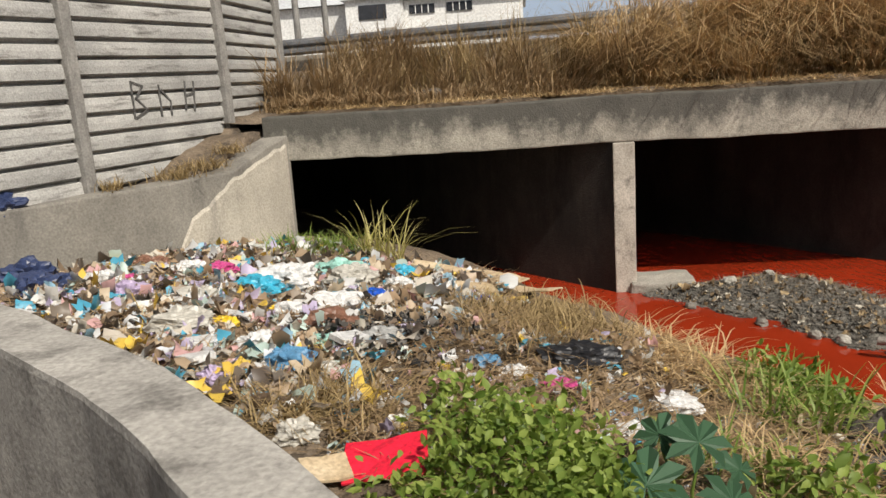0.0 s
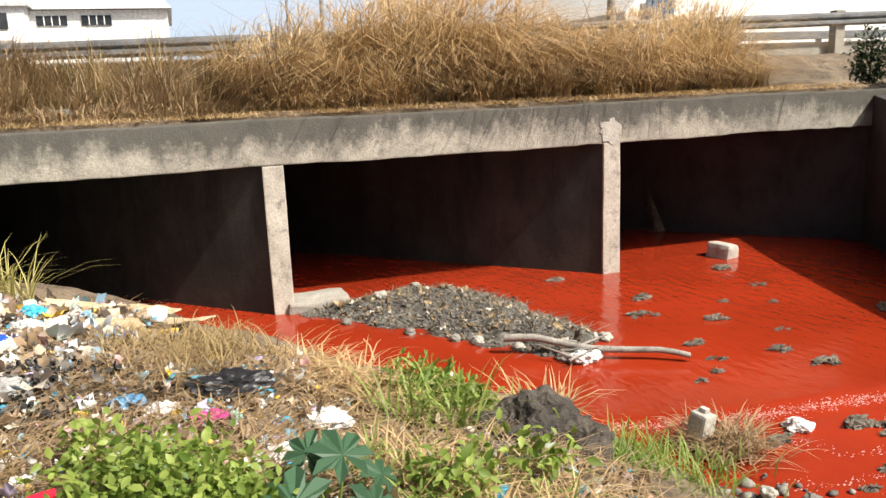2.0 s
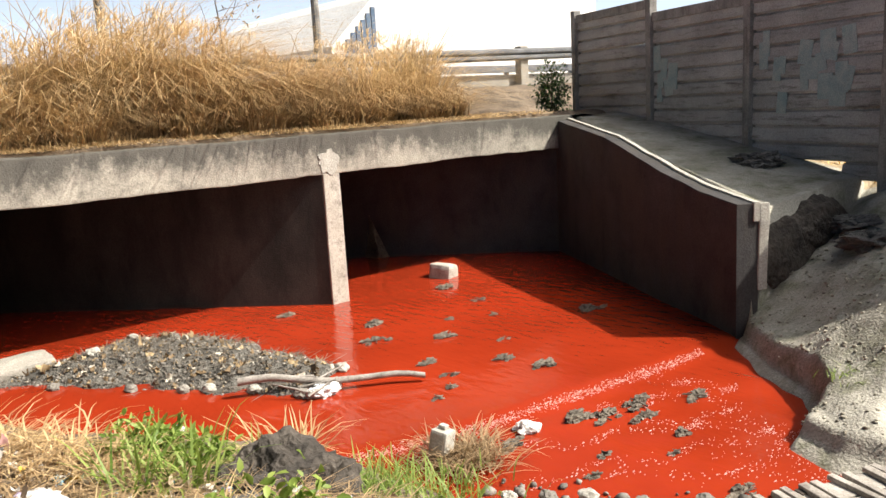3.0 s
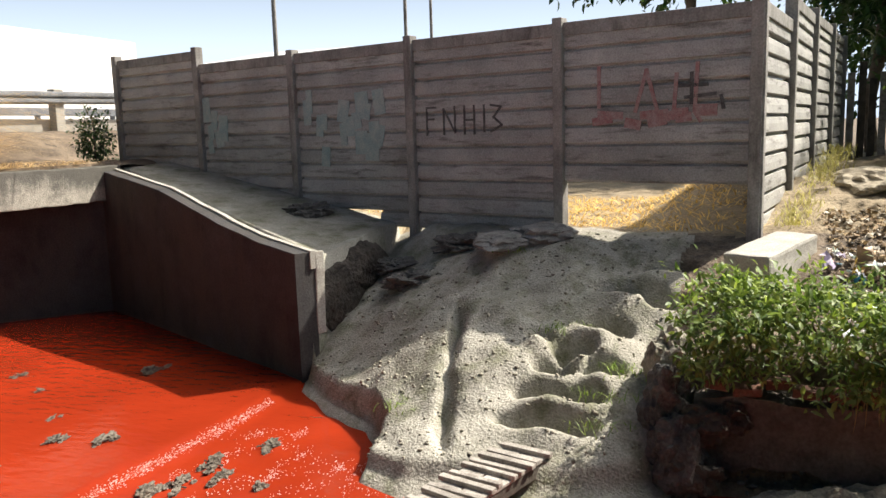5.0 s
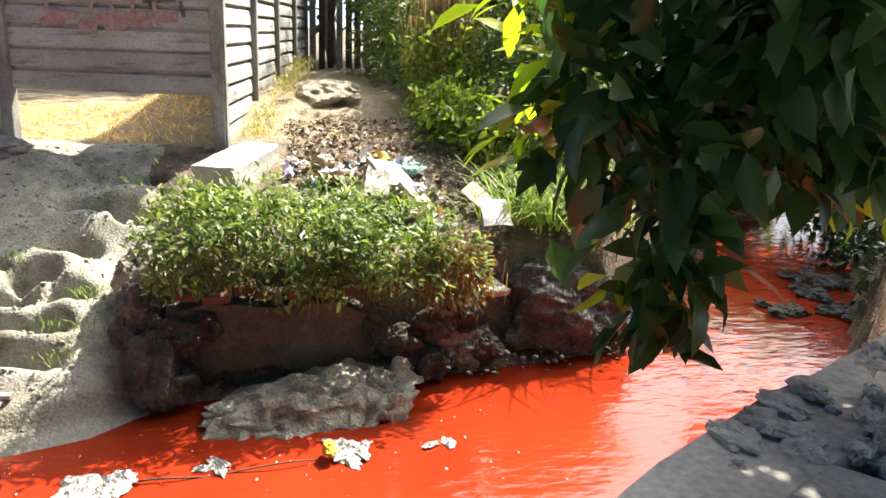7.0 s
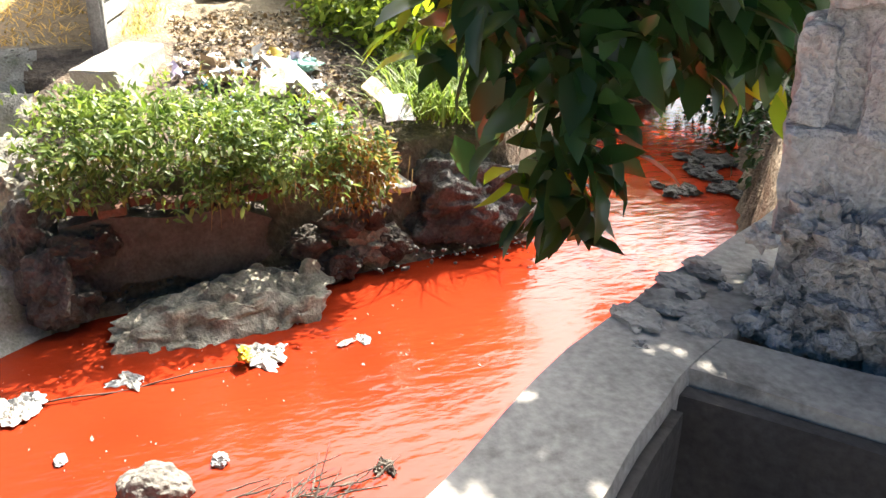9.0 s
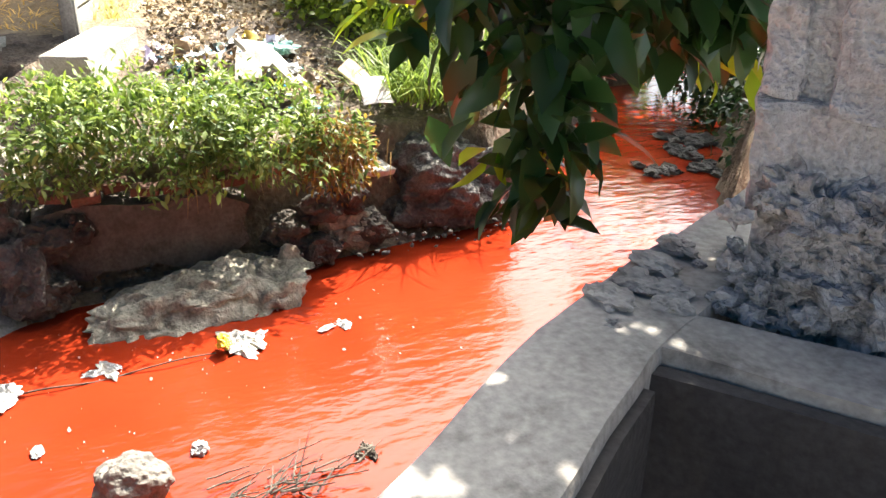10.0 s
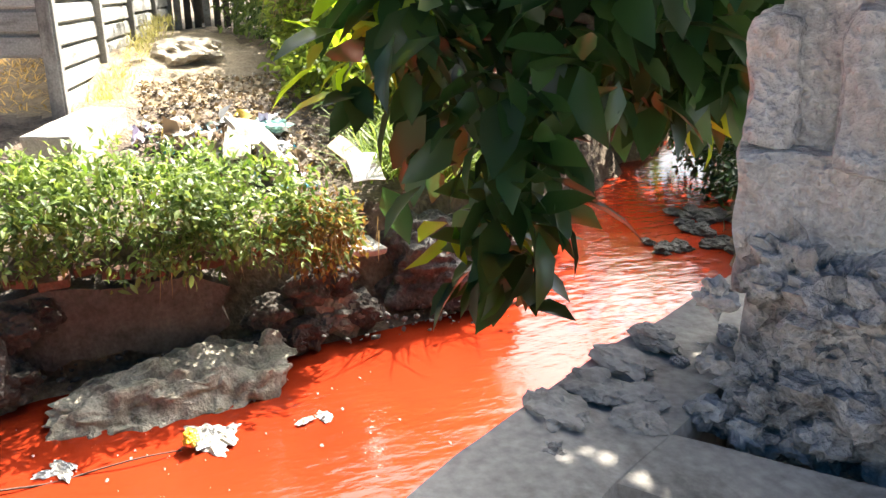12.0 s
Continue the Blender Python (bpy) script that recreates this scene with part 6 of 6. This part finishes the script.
# near bank
plant("bush", "leafy light-green weeds at the parapet foot", "bush", [((-0.12, 2.5, 0.86), (0.34, 0.28, 0.16), 1500), ((-0.3, 2.75, 0.86), (0.18, 0.17, 0.13), 450), ((0.03, 2.3, 0.84), (0.18, 0.2, 0.13), 550), ((-0.3, 2.3, 0.86), (0.24, 0.18, 0.14), 700), ((-0.08, 2.1, 0.84), (0.25, 0.16, 0.12), 450), ((-0.36, 3.05, 0.84), (0.12, 0.12, 0.1), 160), ((0.0, 2.85, 0.82), (0.16, 0.14, 0.1), 250)], M_weed, 0.046, 12, 0.1, 0.55, stems=[(G(0.0, 2.7), (0.05, 2.7, 0.95)), (G(0.2, 2.5), (0.25, 2.45, 0.9)), (G(-0.2, 2.8), (-0.25, 2.8, 0.9))], stem_r=0.005, sprigs=18)
plant("bush", "bright green low bush at the water's edge", "bush", [((1.12, 3.85, 0.55), (0.22, 0.24, 0.16), 900), ((1.35, 3.7, 0.45), (0.18, 0.2, 0.14), 500)], M_blade, 0.06, 13, 0.0, 0.35, stems=[(G(1.12, 3.85), (1.1, 3.9, 0.6))], stem_r=0.006)
tufts("green_grass", "green grass blades at the water's edge", [(1.3, 3.75, 0.38, 1), (1.5, 3.55, 0.3, 1), (0.95, 3.45, 0.52, 1), (1.15, 3.35, 0.5, 0.8)], 0.38, 0.014, M_blade, 14, 0.6, 0.7, 0.08, 60)
tufts("dry_tuft", "dry yellow grass tuft on the dark mound", [(1.72, 3.55, 0.34, 1.0)], 0.42, 0.012, M_straw, 15, 0.6, 1.0, 0.06, 110)
tufts("straw_mound", "thick matted mound of dry straw", [(0.62, 3.95, 0.62, 1.6), (0.8, 3.75, 0.55, 1.4), (0.5, 4.2, 0.6, 1.3), (0.95, 3.6, 0.44, 1.0)], 0.24, 0.01, M_straw, 16, 1.2, 1.3, 0.1, 260)
tufts("dry_weeds", "brown wiry weeds on the near bank", [(-0.2, 4.45, 0.7, 1.5), (0.0, 4.75, 0.62, 1.2), (-0.1, 4.1, 0.72, 1.2), (-0.45, 4.8, 0.68, 0.8), (0.15, 4.35, 0.66, 1.2), (-0.95, 3.1, 0.8, 1.2), (-1.05, 2.9, 0.8, 0.8), (0.1, 5.05, 0.5, 0.8)], 0.23, 0.008, M_dryweed, 17, 0.8, 0.9, 0.12, 300)
tufts("green_grass", "soft green grass by the wing wall", [(-1.95, 6.45, 0.72, 1.2), (-1.75, 6.55, 0.7, 1.2), (-2.15, 6.4, 0.74, 0.8)], 0.3, 0.01, M_blade, 18, 0.7, 0.9, 0.11, 260)
tufts("tall_grass", "tall straw and green reed tuft at the culvert mouth", [(-1.4, 6.55, 0.66, 1.0), (-1.2, 6.5, 0.62, 0.8)], 0.62, 0.012, M_reed, 19, 0.6, 0.8, 0.06, 50)
tufts("dry_weeds", "dry weeds on top of the wing wall", [(-2.85, 6.75, 1.5, 1.0), (-3.0, 6.45, 1.46, 1.0), (-2.75, 7.1, 1.6, 0.8), (-3.3, 6.0, 1.44, 0.7)], 0.16, 0.008, M_dryweed, 20, 1.0, 0.8, 0.09, 160)
tufts("green_grass", "patchy grass at the far bank's near side", [(2.0, 3.2, 0.28, 1.2), (2.15, 2.9, 0.25, 1.2), (1.9, 3.0, 0.33, 1)], 0.16, 0.008, M_blade, 21, 0.7, 0.7, 0.12, 200)
stone("earth_mound", (1.5, 3.2, 0.38), (0.34, 0.3, 0.26), M_darksoil, "dark burnt earth mound at the water's edge", 51, "mound", detail=5, amp=0.35)
stone("earth_mound", (1.15, 2.95, 0.5), (0.22, 0.18, 0.1), M_rock, "grey clod of earth among litter", 52, "mound", detail=4, amp=0.5)
# Two dark mounds added to cover ground that should lie in shade.
stone("earth_mound", (6.82, 3.74, 0.6), (0.55, 0.2, 0.4), M_darksoil, "dark mound added for the shade beside the wing wall's end", 53, "mound", detail=5, amp=0.16)
stone("earth_mound", (7.3, 3.7, 0.82), (0.5, 0.2, 0.27), M_darksoil, "dark mound added for the shade below the fence foot", 54, "mound", detail=5, amp=0.16)


def palmate(bm, c, r, tilt, turn, seed):
    """One palmate leaf of seven pointed lobes."""
    m = Matrix.Translation(c) @ Matrix.Rotation(turn, 4, "Z") @ Matrix.Rotation(tilt, 4, "X")
    ctr = bm.verts.new(m @ Vector((0, 0, 0)))
    ring = []
    for k in range(7):
        a = radians(-150 + 50 * k)
        L = r * (1.0 - 0.09 * abs(k - 3))
        for da, f, dz in ((-0.43, 0.5, 0.0), (-0.27, 0.74, 0.012), (0.0, 1.0, -0.08 * r), (0.27, 0.74, 0.012)):
            ring.append(bm.verts.new(m @ Vector((math.sin(a + da) * L * f, math.cos(a + da) * L * f, dz - 0.12 * r * f * f))))
    a = radians(-150 + 350)
    for p, q in zip(ring, ring[1:]):
        bm.faces.new((ctr, q, p))


castor = thing("castor_plant", "castor plant with broad lobed blue-green leaves", "plant")
for k, (c, r, tl, tn) in enumerate((((0.27, 2.3, 0.88), 0.17, 0.5, -0.2), ((0.46, 2.46, 0.94), 0.15, 0.45, 0.3), ((0.52, 2.27, 0.84), 0.12, 0.5, 0.6), ((0.36, 2.6, 0.9), 0.12, 0.5, -0.4), ((0.6, 2.5, 0.82), 0.1, 0.6, 0.9))):
    bm = bmesh.new()
    palmate(bm, Vector(c), r, tl, tn, k)
    part("leaf", bm, M_castor, castor)
    bm = bmesh.new()
    stick(bm, (0.42, 2.42, 0.62), (c[0], c[1], c[2] - 0.005), 0.008, 0.004, k, 6)
    part("stalk", bm, M_blade, castor, smooth=True)

# far bank
bank_bush = plant("bush", "dense sunlit green weeds spilling over the bank edge", "bush", [((5.2, -0.5, 0.95), (0.5, 0.62, 0.3), 2000), ((5.12, 0.12, 0.98), (0.4, 0.36, 0.28), 1100), ((5.05, -1.1, 0.86), (0.44, 0.44, 0.28), 1250), ((4.88, -0.5, 0.83), (0.22, 0.7, 0.24), 850), ((5.3, -0.2, 1.1), (0.28, 0.34, 0.2), 320), ((5.25, -0.85, 1.02), (0.28, 0.3, 0.2), 320), ((4.92, -1.5, 0.78), (0.22, 0.24, 0.26), 380), ((4.9, 0.22, 0.87), (0.2, 0.24, 0.24), 320)], M_leaf, 0.066, 22, 0.2, 0.36, stems=[(G(5.4, -0.4), (5.1, -0.3, 1.05)), (G(5.4, 0.0), (5.1, 0.1, 1.0)), (G(5.4, -1.0), (5.0, -1.1, 0.9))], stem_r=0.012, sprigs=12)
# Lighter sprigs gathered over the top of the bush.
rg = np.random.default_rng(122)
Vs = []
for c, r, n in (((5.25, -0.4, 1.08), (0.5, 0.75, 0.2), 1500), ((5.1, -1.1, 0.98), (0.4, 0.4, 0.18), 900), ((5.15, 0.2, 1.08), (0.3, 0.3, 0.18), 500)):
    Pk, d = sprig_points(rg, n // 2, c, r, n * 0.01, 12, 0.05)
    V, F = leaves(rg, Pk, 0.062, 0.36, 0.1, d, 1.1)
    Vs.append(V)
mesh_many("bright_leaves", np.concatenate(Vs), F, M_weed, bank_bush, "yellow-green lighter sprigs")
plant("bush", "reddish dry creeper hanging from the bank", "bush", [((4.95, -1.5, 0.72), (0.2, 0.28, 0.28), 1300)], M_russet, 0.05, 23, 0.7, 0.4)
tufts("dry_creeper", "dry rootlets hanging down the bank face", [(4.95, -1.2, 0.75, 1), (4.95, -1.5, 0.75, 1), (4.98, -0.6, 0.7, 0.6)], -0.26, 0.006, M_dryweed, 24, 0.3, 0.2, 0.14, 34)
tufts("tall_grass", "bright green tall grass clump on the far bank", [(5.7, -2.3, 0.85, 1.4), (5.9, -2.7, 0.88, 1.4), (5.6, -2.8, 0.8, 1.2), (6.2, -2.4, 0.95, 1.2), (6.3, -3.0, 0.95, 1.3)], 0.5, 0.016, M_blade, 25, 0.6, 1.0, 0.12, 170)
tufts("green_grass", "yellow-green grass along the sunlit fence", [(7.6 + 0.35 * k, -0.35 - 0.07 * k, 1.27 + 0.045 * k, 0.9) for k in range(12)], 0.17, 0.01, M_reed, 26, 0.6, 0.8, 0.09, 80)
tufts("green_grass", "sparse moss and weeds beside the footholds", [(5.6, 0.75, 0.5, 1), (5.35, 0.85, 0.4, 1), (5.1, 0.95, 0.28, 1), (5.9, 1.35, 0.66, 0.6), (6.9, 2.0, 1.1, 0.7), (5.2, 2.3, 0.22, 0.6)], 0.09, 0.007, M_blade, 27, 0.8, 0.7, 0.14, 260)

hs = lambda x, y: height(x, y)
plant("undergrowth", "tangled green undergrowth beside the path", "bush", [((7.6, -2.2, 1.4), (0.5, 0.4, 0.42), 1700), ((7.0, -2.6, 1.25), (0.5, 0.45, 0.4), 1500), ((8.5, -2.3, 1.75), (0.5, 0.4, 0.7), 1800)], M_leafm, 0.1, 28, 0.2, 0.45, stems=[(G(8.4, -2.6), (8.5, -2.6, 2.4)), (G(7.7, -2.5), (7.6, -2.4, 1.8))], floor=hs)
plant("undergrowth", "sunlit yellow-green undergrowth beyond the path", "bush", [((9.4, -2.5, 2.1), (0.8, 0.5, 0.8), 2200), ((10.8, -2.4, 2.3), (1.0, 0.5, 1.0), 2400), ((8.4, -3.2, 2.1), (0.9, 0.6, 0.9), 2400), ((7.2, -3.3, 1.7), (0.7, 0.6, 0.7), 2000), ((12.5, -2.4, 2.6), (1.0, 0.5, 1.2), 2400)], M_leaf, 0.11, 29, 0.25, 0.4, stems=[(G(9.2, -3.0), (9.3, -2.9, 3.6)), (G(10.4, -3.0), (10.5, -2.9, 4.0)), (G(8.3, -3.8), (8.2, -3.7, 3.4))], stem_r=0.035, floor=hs)
plant("tree", "tall sunlit trees above the undergrowth", "tree", [((9.5, -3.4, 3.5), (1.3, 0.8, 0.8), 750), ((11.5, -2.8, 3.9), (1.3, 0.8, 0.9), 1200), ((8.4, -3.6, 3.0), (1.0, 0.7, 0.8), 600)], M_leafm, 0.13, 30, 0.3, 0.4, stems=[(G(11.2, -3.4), (11.4, -3.4, 5.0)), (G(9.6, -3.9), (9.5, -4.1, 4.5)), (G(8.4, -3.6), (8.4, -3.6, 3.6))], stem_r=0.09)
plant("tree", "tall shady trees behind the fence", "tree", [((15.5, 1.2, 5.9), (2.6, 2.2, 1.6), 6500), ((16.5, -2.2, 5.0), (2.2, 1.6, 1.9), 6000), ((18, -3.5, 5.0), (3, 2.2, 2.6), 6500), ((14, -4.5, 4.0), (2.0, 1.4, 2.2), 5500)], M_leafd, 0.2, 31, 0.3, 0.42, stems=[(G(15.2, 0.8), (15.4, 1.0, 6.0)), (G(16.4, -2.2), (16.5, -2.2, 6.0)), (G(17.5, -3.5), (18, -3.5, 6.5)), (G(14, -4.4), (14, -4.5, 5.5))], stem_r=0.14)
plant("tree", "wall of dark distant trees", "tree", [((14, -5.6, 2.8), (2, 1.0, 1.6), 4500), ((22, -7, 4), (4, 3, 3), 4500), ((10.2, -7.6, 1.25), (1.7, 1.2, 0.6), 3500)], M_leafm, 0.22, 32, 0.3, 0.45, stems=[(G(14, -5.6), (14, -5.6, 4)), (G(22, -7), (22, -7, 6))], stem_r=0.16)
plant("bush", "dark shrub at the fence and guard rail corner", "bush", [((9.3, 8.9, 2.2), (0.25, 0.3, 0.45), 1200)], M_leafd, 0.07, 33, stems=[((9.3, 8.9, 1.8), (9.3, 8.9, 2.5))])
tufts("dry_vine", "brown dry vine draped over a stem", [(8.75, -2.35, 2.4, 1.6), (8.8, -2.4, 2.7, 1.4)], -0.75, 0.012, M_dryweed, 34, 0.25, 0.1, 0.12, 240)
# Added tree, its crown mostly out of view, shading the downstream water.
plant("tree", "tree added over the downstream bend to shade the water", "tree", [((7.6, -7.4, 3.7), (1.5, 1.3, 0.9), 3600), ((6.2, -8.0, 3.4), (1.2, 1.0, 0.8), 2200), ((9.0, -7.6, 3.9), (1.4, 1.0, 0.8), 3000)], M_leafd, 0.17, 36, 0.3, 0.42, stems=[(G(7.0, -8.4), (7.4, -7.6, 4.2)), ((7.2, -8.0, 2.6), (6.2, -8.0, 3.6)), ((7.3, -7.9, 2.8), (8.8, -7.6, 4.0))], stem_r=0.1)
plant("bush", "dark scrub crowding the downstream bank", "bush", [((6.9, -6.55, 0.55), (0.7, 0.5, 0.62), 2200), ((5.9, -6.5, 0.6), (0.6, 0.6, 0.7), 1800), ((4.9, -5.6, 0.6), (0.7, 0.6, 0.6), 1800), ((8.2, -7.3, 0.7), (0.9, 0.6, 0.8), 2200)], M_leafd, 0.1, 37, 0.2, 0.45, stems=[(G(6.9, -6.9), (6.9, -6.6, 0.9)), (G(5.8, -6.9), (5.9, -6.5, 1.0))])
for k, (x, y, r) in enumerate(((5.75, -4.82, 0.2), (6.05, -5.35, 0.26), (6.4, -5.75, 0.3), (5.55, -5.25, 0.22))):
    rd_ = random.Random(k + 70)
    clump = thing("debris_clump", "grey pile of sodden rubbish in the downstream shallows", "debris", "debris in the stream")
    for i in range(14):
        q = r * rd_.uniform(0.15, 0.35)
        bm = bmesh.new()
        lump(bm, (x + rd_.gauss(0, r * 0.5), y + rd_.gauss(0, r * 0.35), -0.04 + q * 0.2), (q * 1.3, q, q * 0.5), k * 20 + i, 2, 0.8, 2.0)
        part("clod", bm, M_gravel if k % 2 == 0 else M_rock, clump)
# plank fence at the path's end
pf = thing("plank_fence", "dark upright weathered planks at the path's end", "fence")
rnd = random.Random(3)
for k in range(7):
    part("plank", slab(-0.02, 0.02, -0.055, 0.055, 0, rnd.uniform(1.3, 1.75), pose(14.7 + rnd.uniform(-0.05, 0.05), -1.6 - 0.16 * k, 1.5, 0, rnd.uniform(-3, 3), 0), bevel=0.004), M_woodd if k % 3 else M_wood, pf)
shack = thing("shack", "grey sheet-metal shack half hidden by trees", "shack")
part("wall", slab(10.6, 12.6, -7.2, -5.4, 1.0, 2.3, bevel=0.01), M_metalroof, shack)
part("roof", slab(10.3, 12.9, -7.5, -5.1, 2.32, 2.4, bevel=0.01), M_metalroof, shack)

# overhanging tree by the pier
ot = thing("tree", "overhanging tree with large dark glossy leaves", "tree")
rg = np.random.default_rng(40)
Vs = []
for c, r, n, low in (((1.75, -1.6, 2.85), (0.4, 0.45, 0.3), 170, 1.7), ((2.15, -1.75, 2.5), (0.7, 0.72, 0.72), 1750, 1.78), ((2.3, -1.12, 2.1), (0.26, 0.22, 0.4), 190, 1.66), ((2.02, -1.27, 1.85), (0.2, 0.2, 0.3), 120, 1.55), ((2.01, -1.27, 1.55), (0.13, 0.12, 0.2), 70, 1.4), ((2.2, -1.8, 2.05), (0.5, 0.5, 0.3), 380, 1.78), ((2.45, -2.2, 2.3), (0.5, 0.5, 0.5), 700, 1.8)):
    Pk, d = mass_points(rg, n, c, r, n * 0.01, 0.2)
    ok = Pk[:, 2] > low + rg.normal(0, 0.05, n)
    V, F = leaves(rg, Pk[ok], 0.165, 0.46, 0.5, d[ok], 0.9)
    Vs.append(V)
mesh_many("crown", np.concatenate(Vs), F, M_leafg, ot)
# Edge leaves in a brighter green that carries the sun's glow through them.
Vs = []
for c, r, n in (((2.48, -0.98, 1.98), (0.2, 0.16, 0.2), 26), ((2.45, -1.0, 2.45), (0.25, 0.2, 0.3), 34), ((2.35, -1.1, 2.2), (0.22, 0.16, 0.2), 22), ((2.2, -1.95, 1.82), (0.22, 0.3, 0.08), 16), ((2.1, -1.2, 1.6), (0.15, 0.12, 0.1), 5)):
    Pk, d = mass_points(rg, n, c, r, n, 0.2)
    V, F = leaves(rg, Pk, 0.16, 0.36, 0.2, d, 0.8)
    Vs.append(V)
mesh_many("bright_leaves", np.concatenate(Vs), F, M_leafy, ot, "bright yellow-green leaves, sun glow put into their colour")
for k, (a, b, r) in enumerate((((1.95, -2.5, 0.6), (2.1, -2.1, 2.4), 0.06), ((2.08, -2.2, 1.9), (2.05, -1.3, 2.1), 0.022), ((2.05, -1.5, 2.05), (1.95, -1.2, 1.5), 0.01), ((2.1, -2.1, 2.3), (2.5, -1.1, 2.2), 0.02), ((2.1, -2.15, 2.2), (2.5, -2.2, 2.8), 0.02), ((2.1, -2.1, 2.4), (2.0, -1.6, 3.1), 0.02), ((2.2, -1.9, 2.2), (2.3, -1.75, 1.7), 0.008))):
    bm = bmesh.new()
    stick(bm, a, b, r, r * 0.45, k + 60, 10)
    part("limb" if k else "trunk", bm, M_bark, ot, smooth=True)
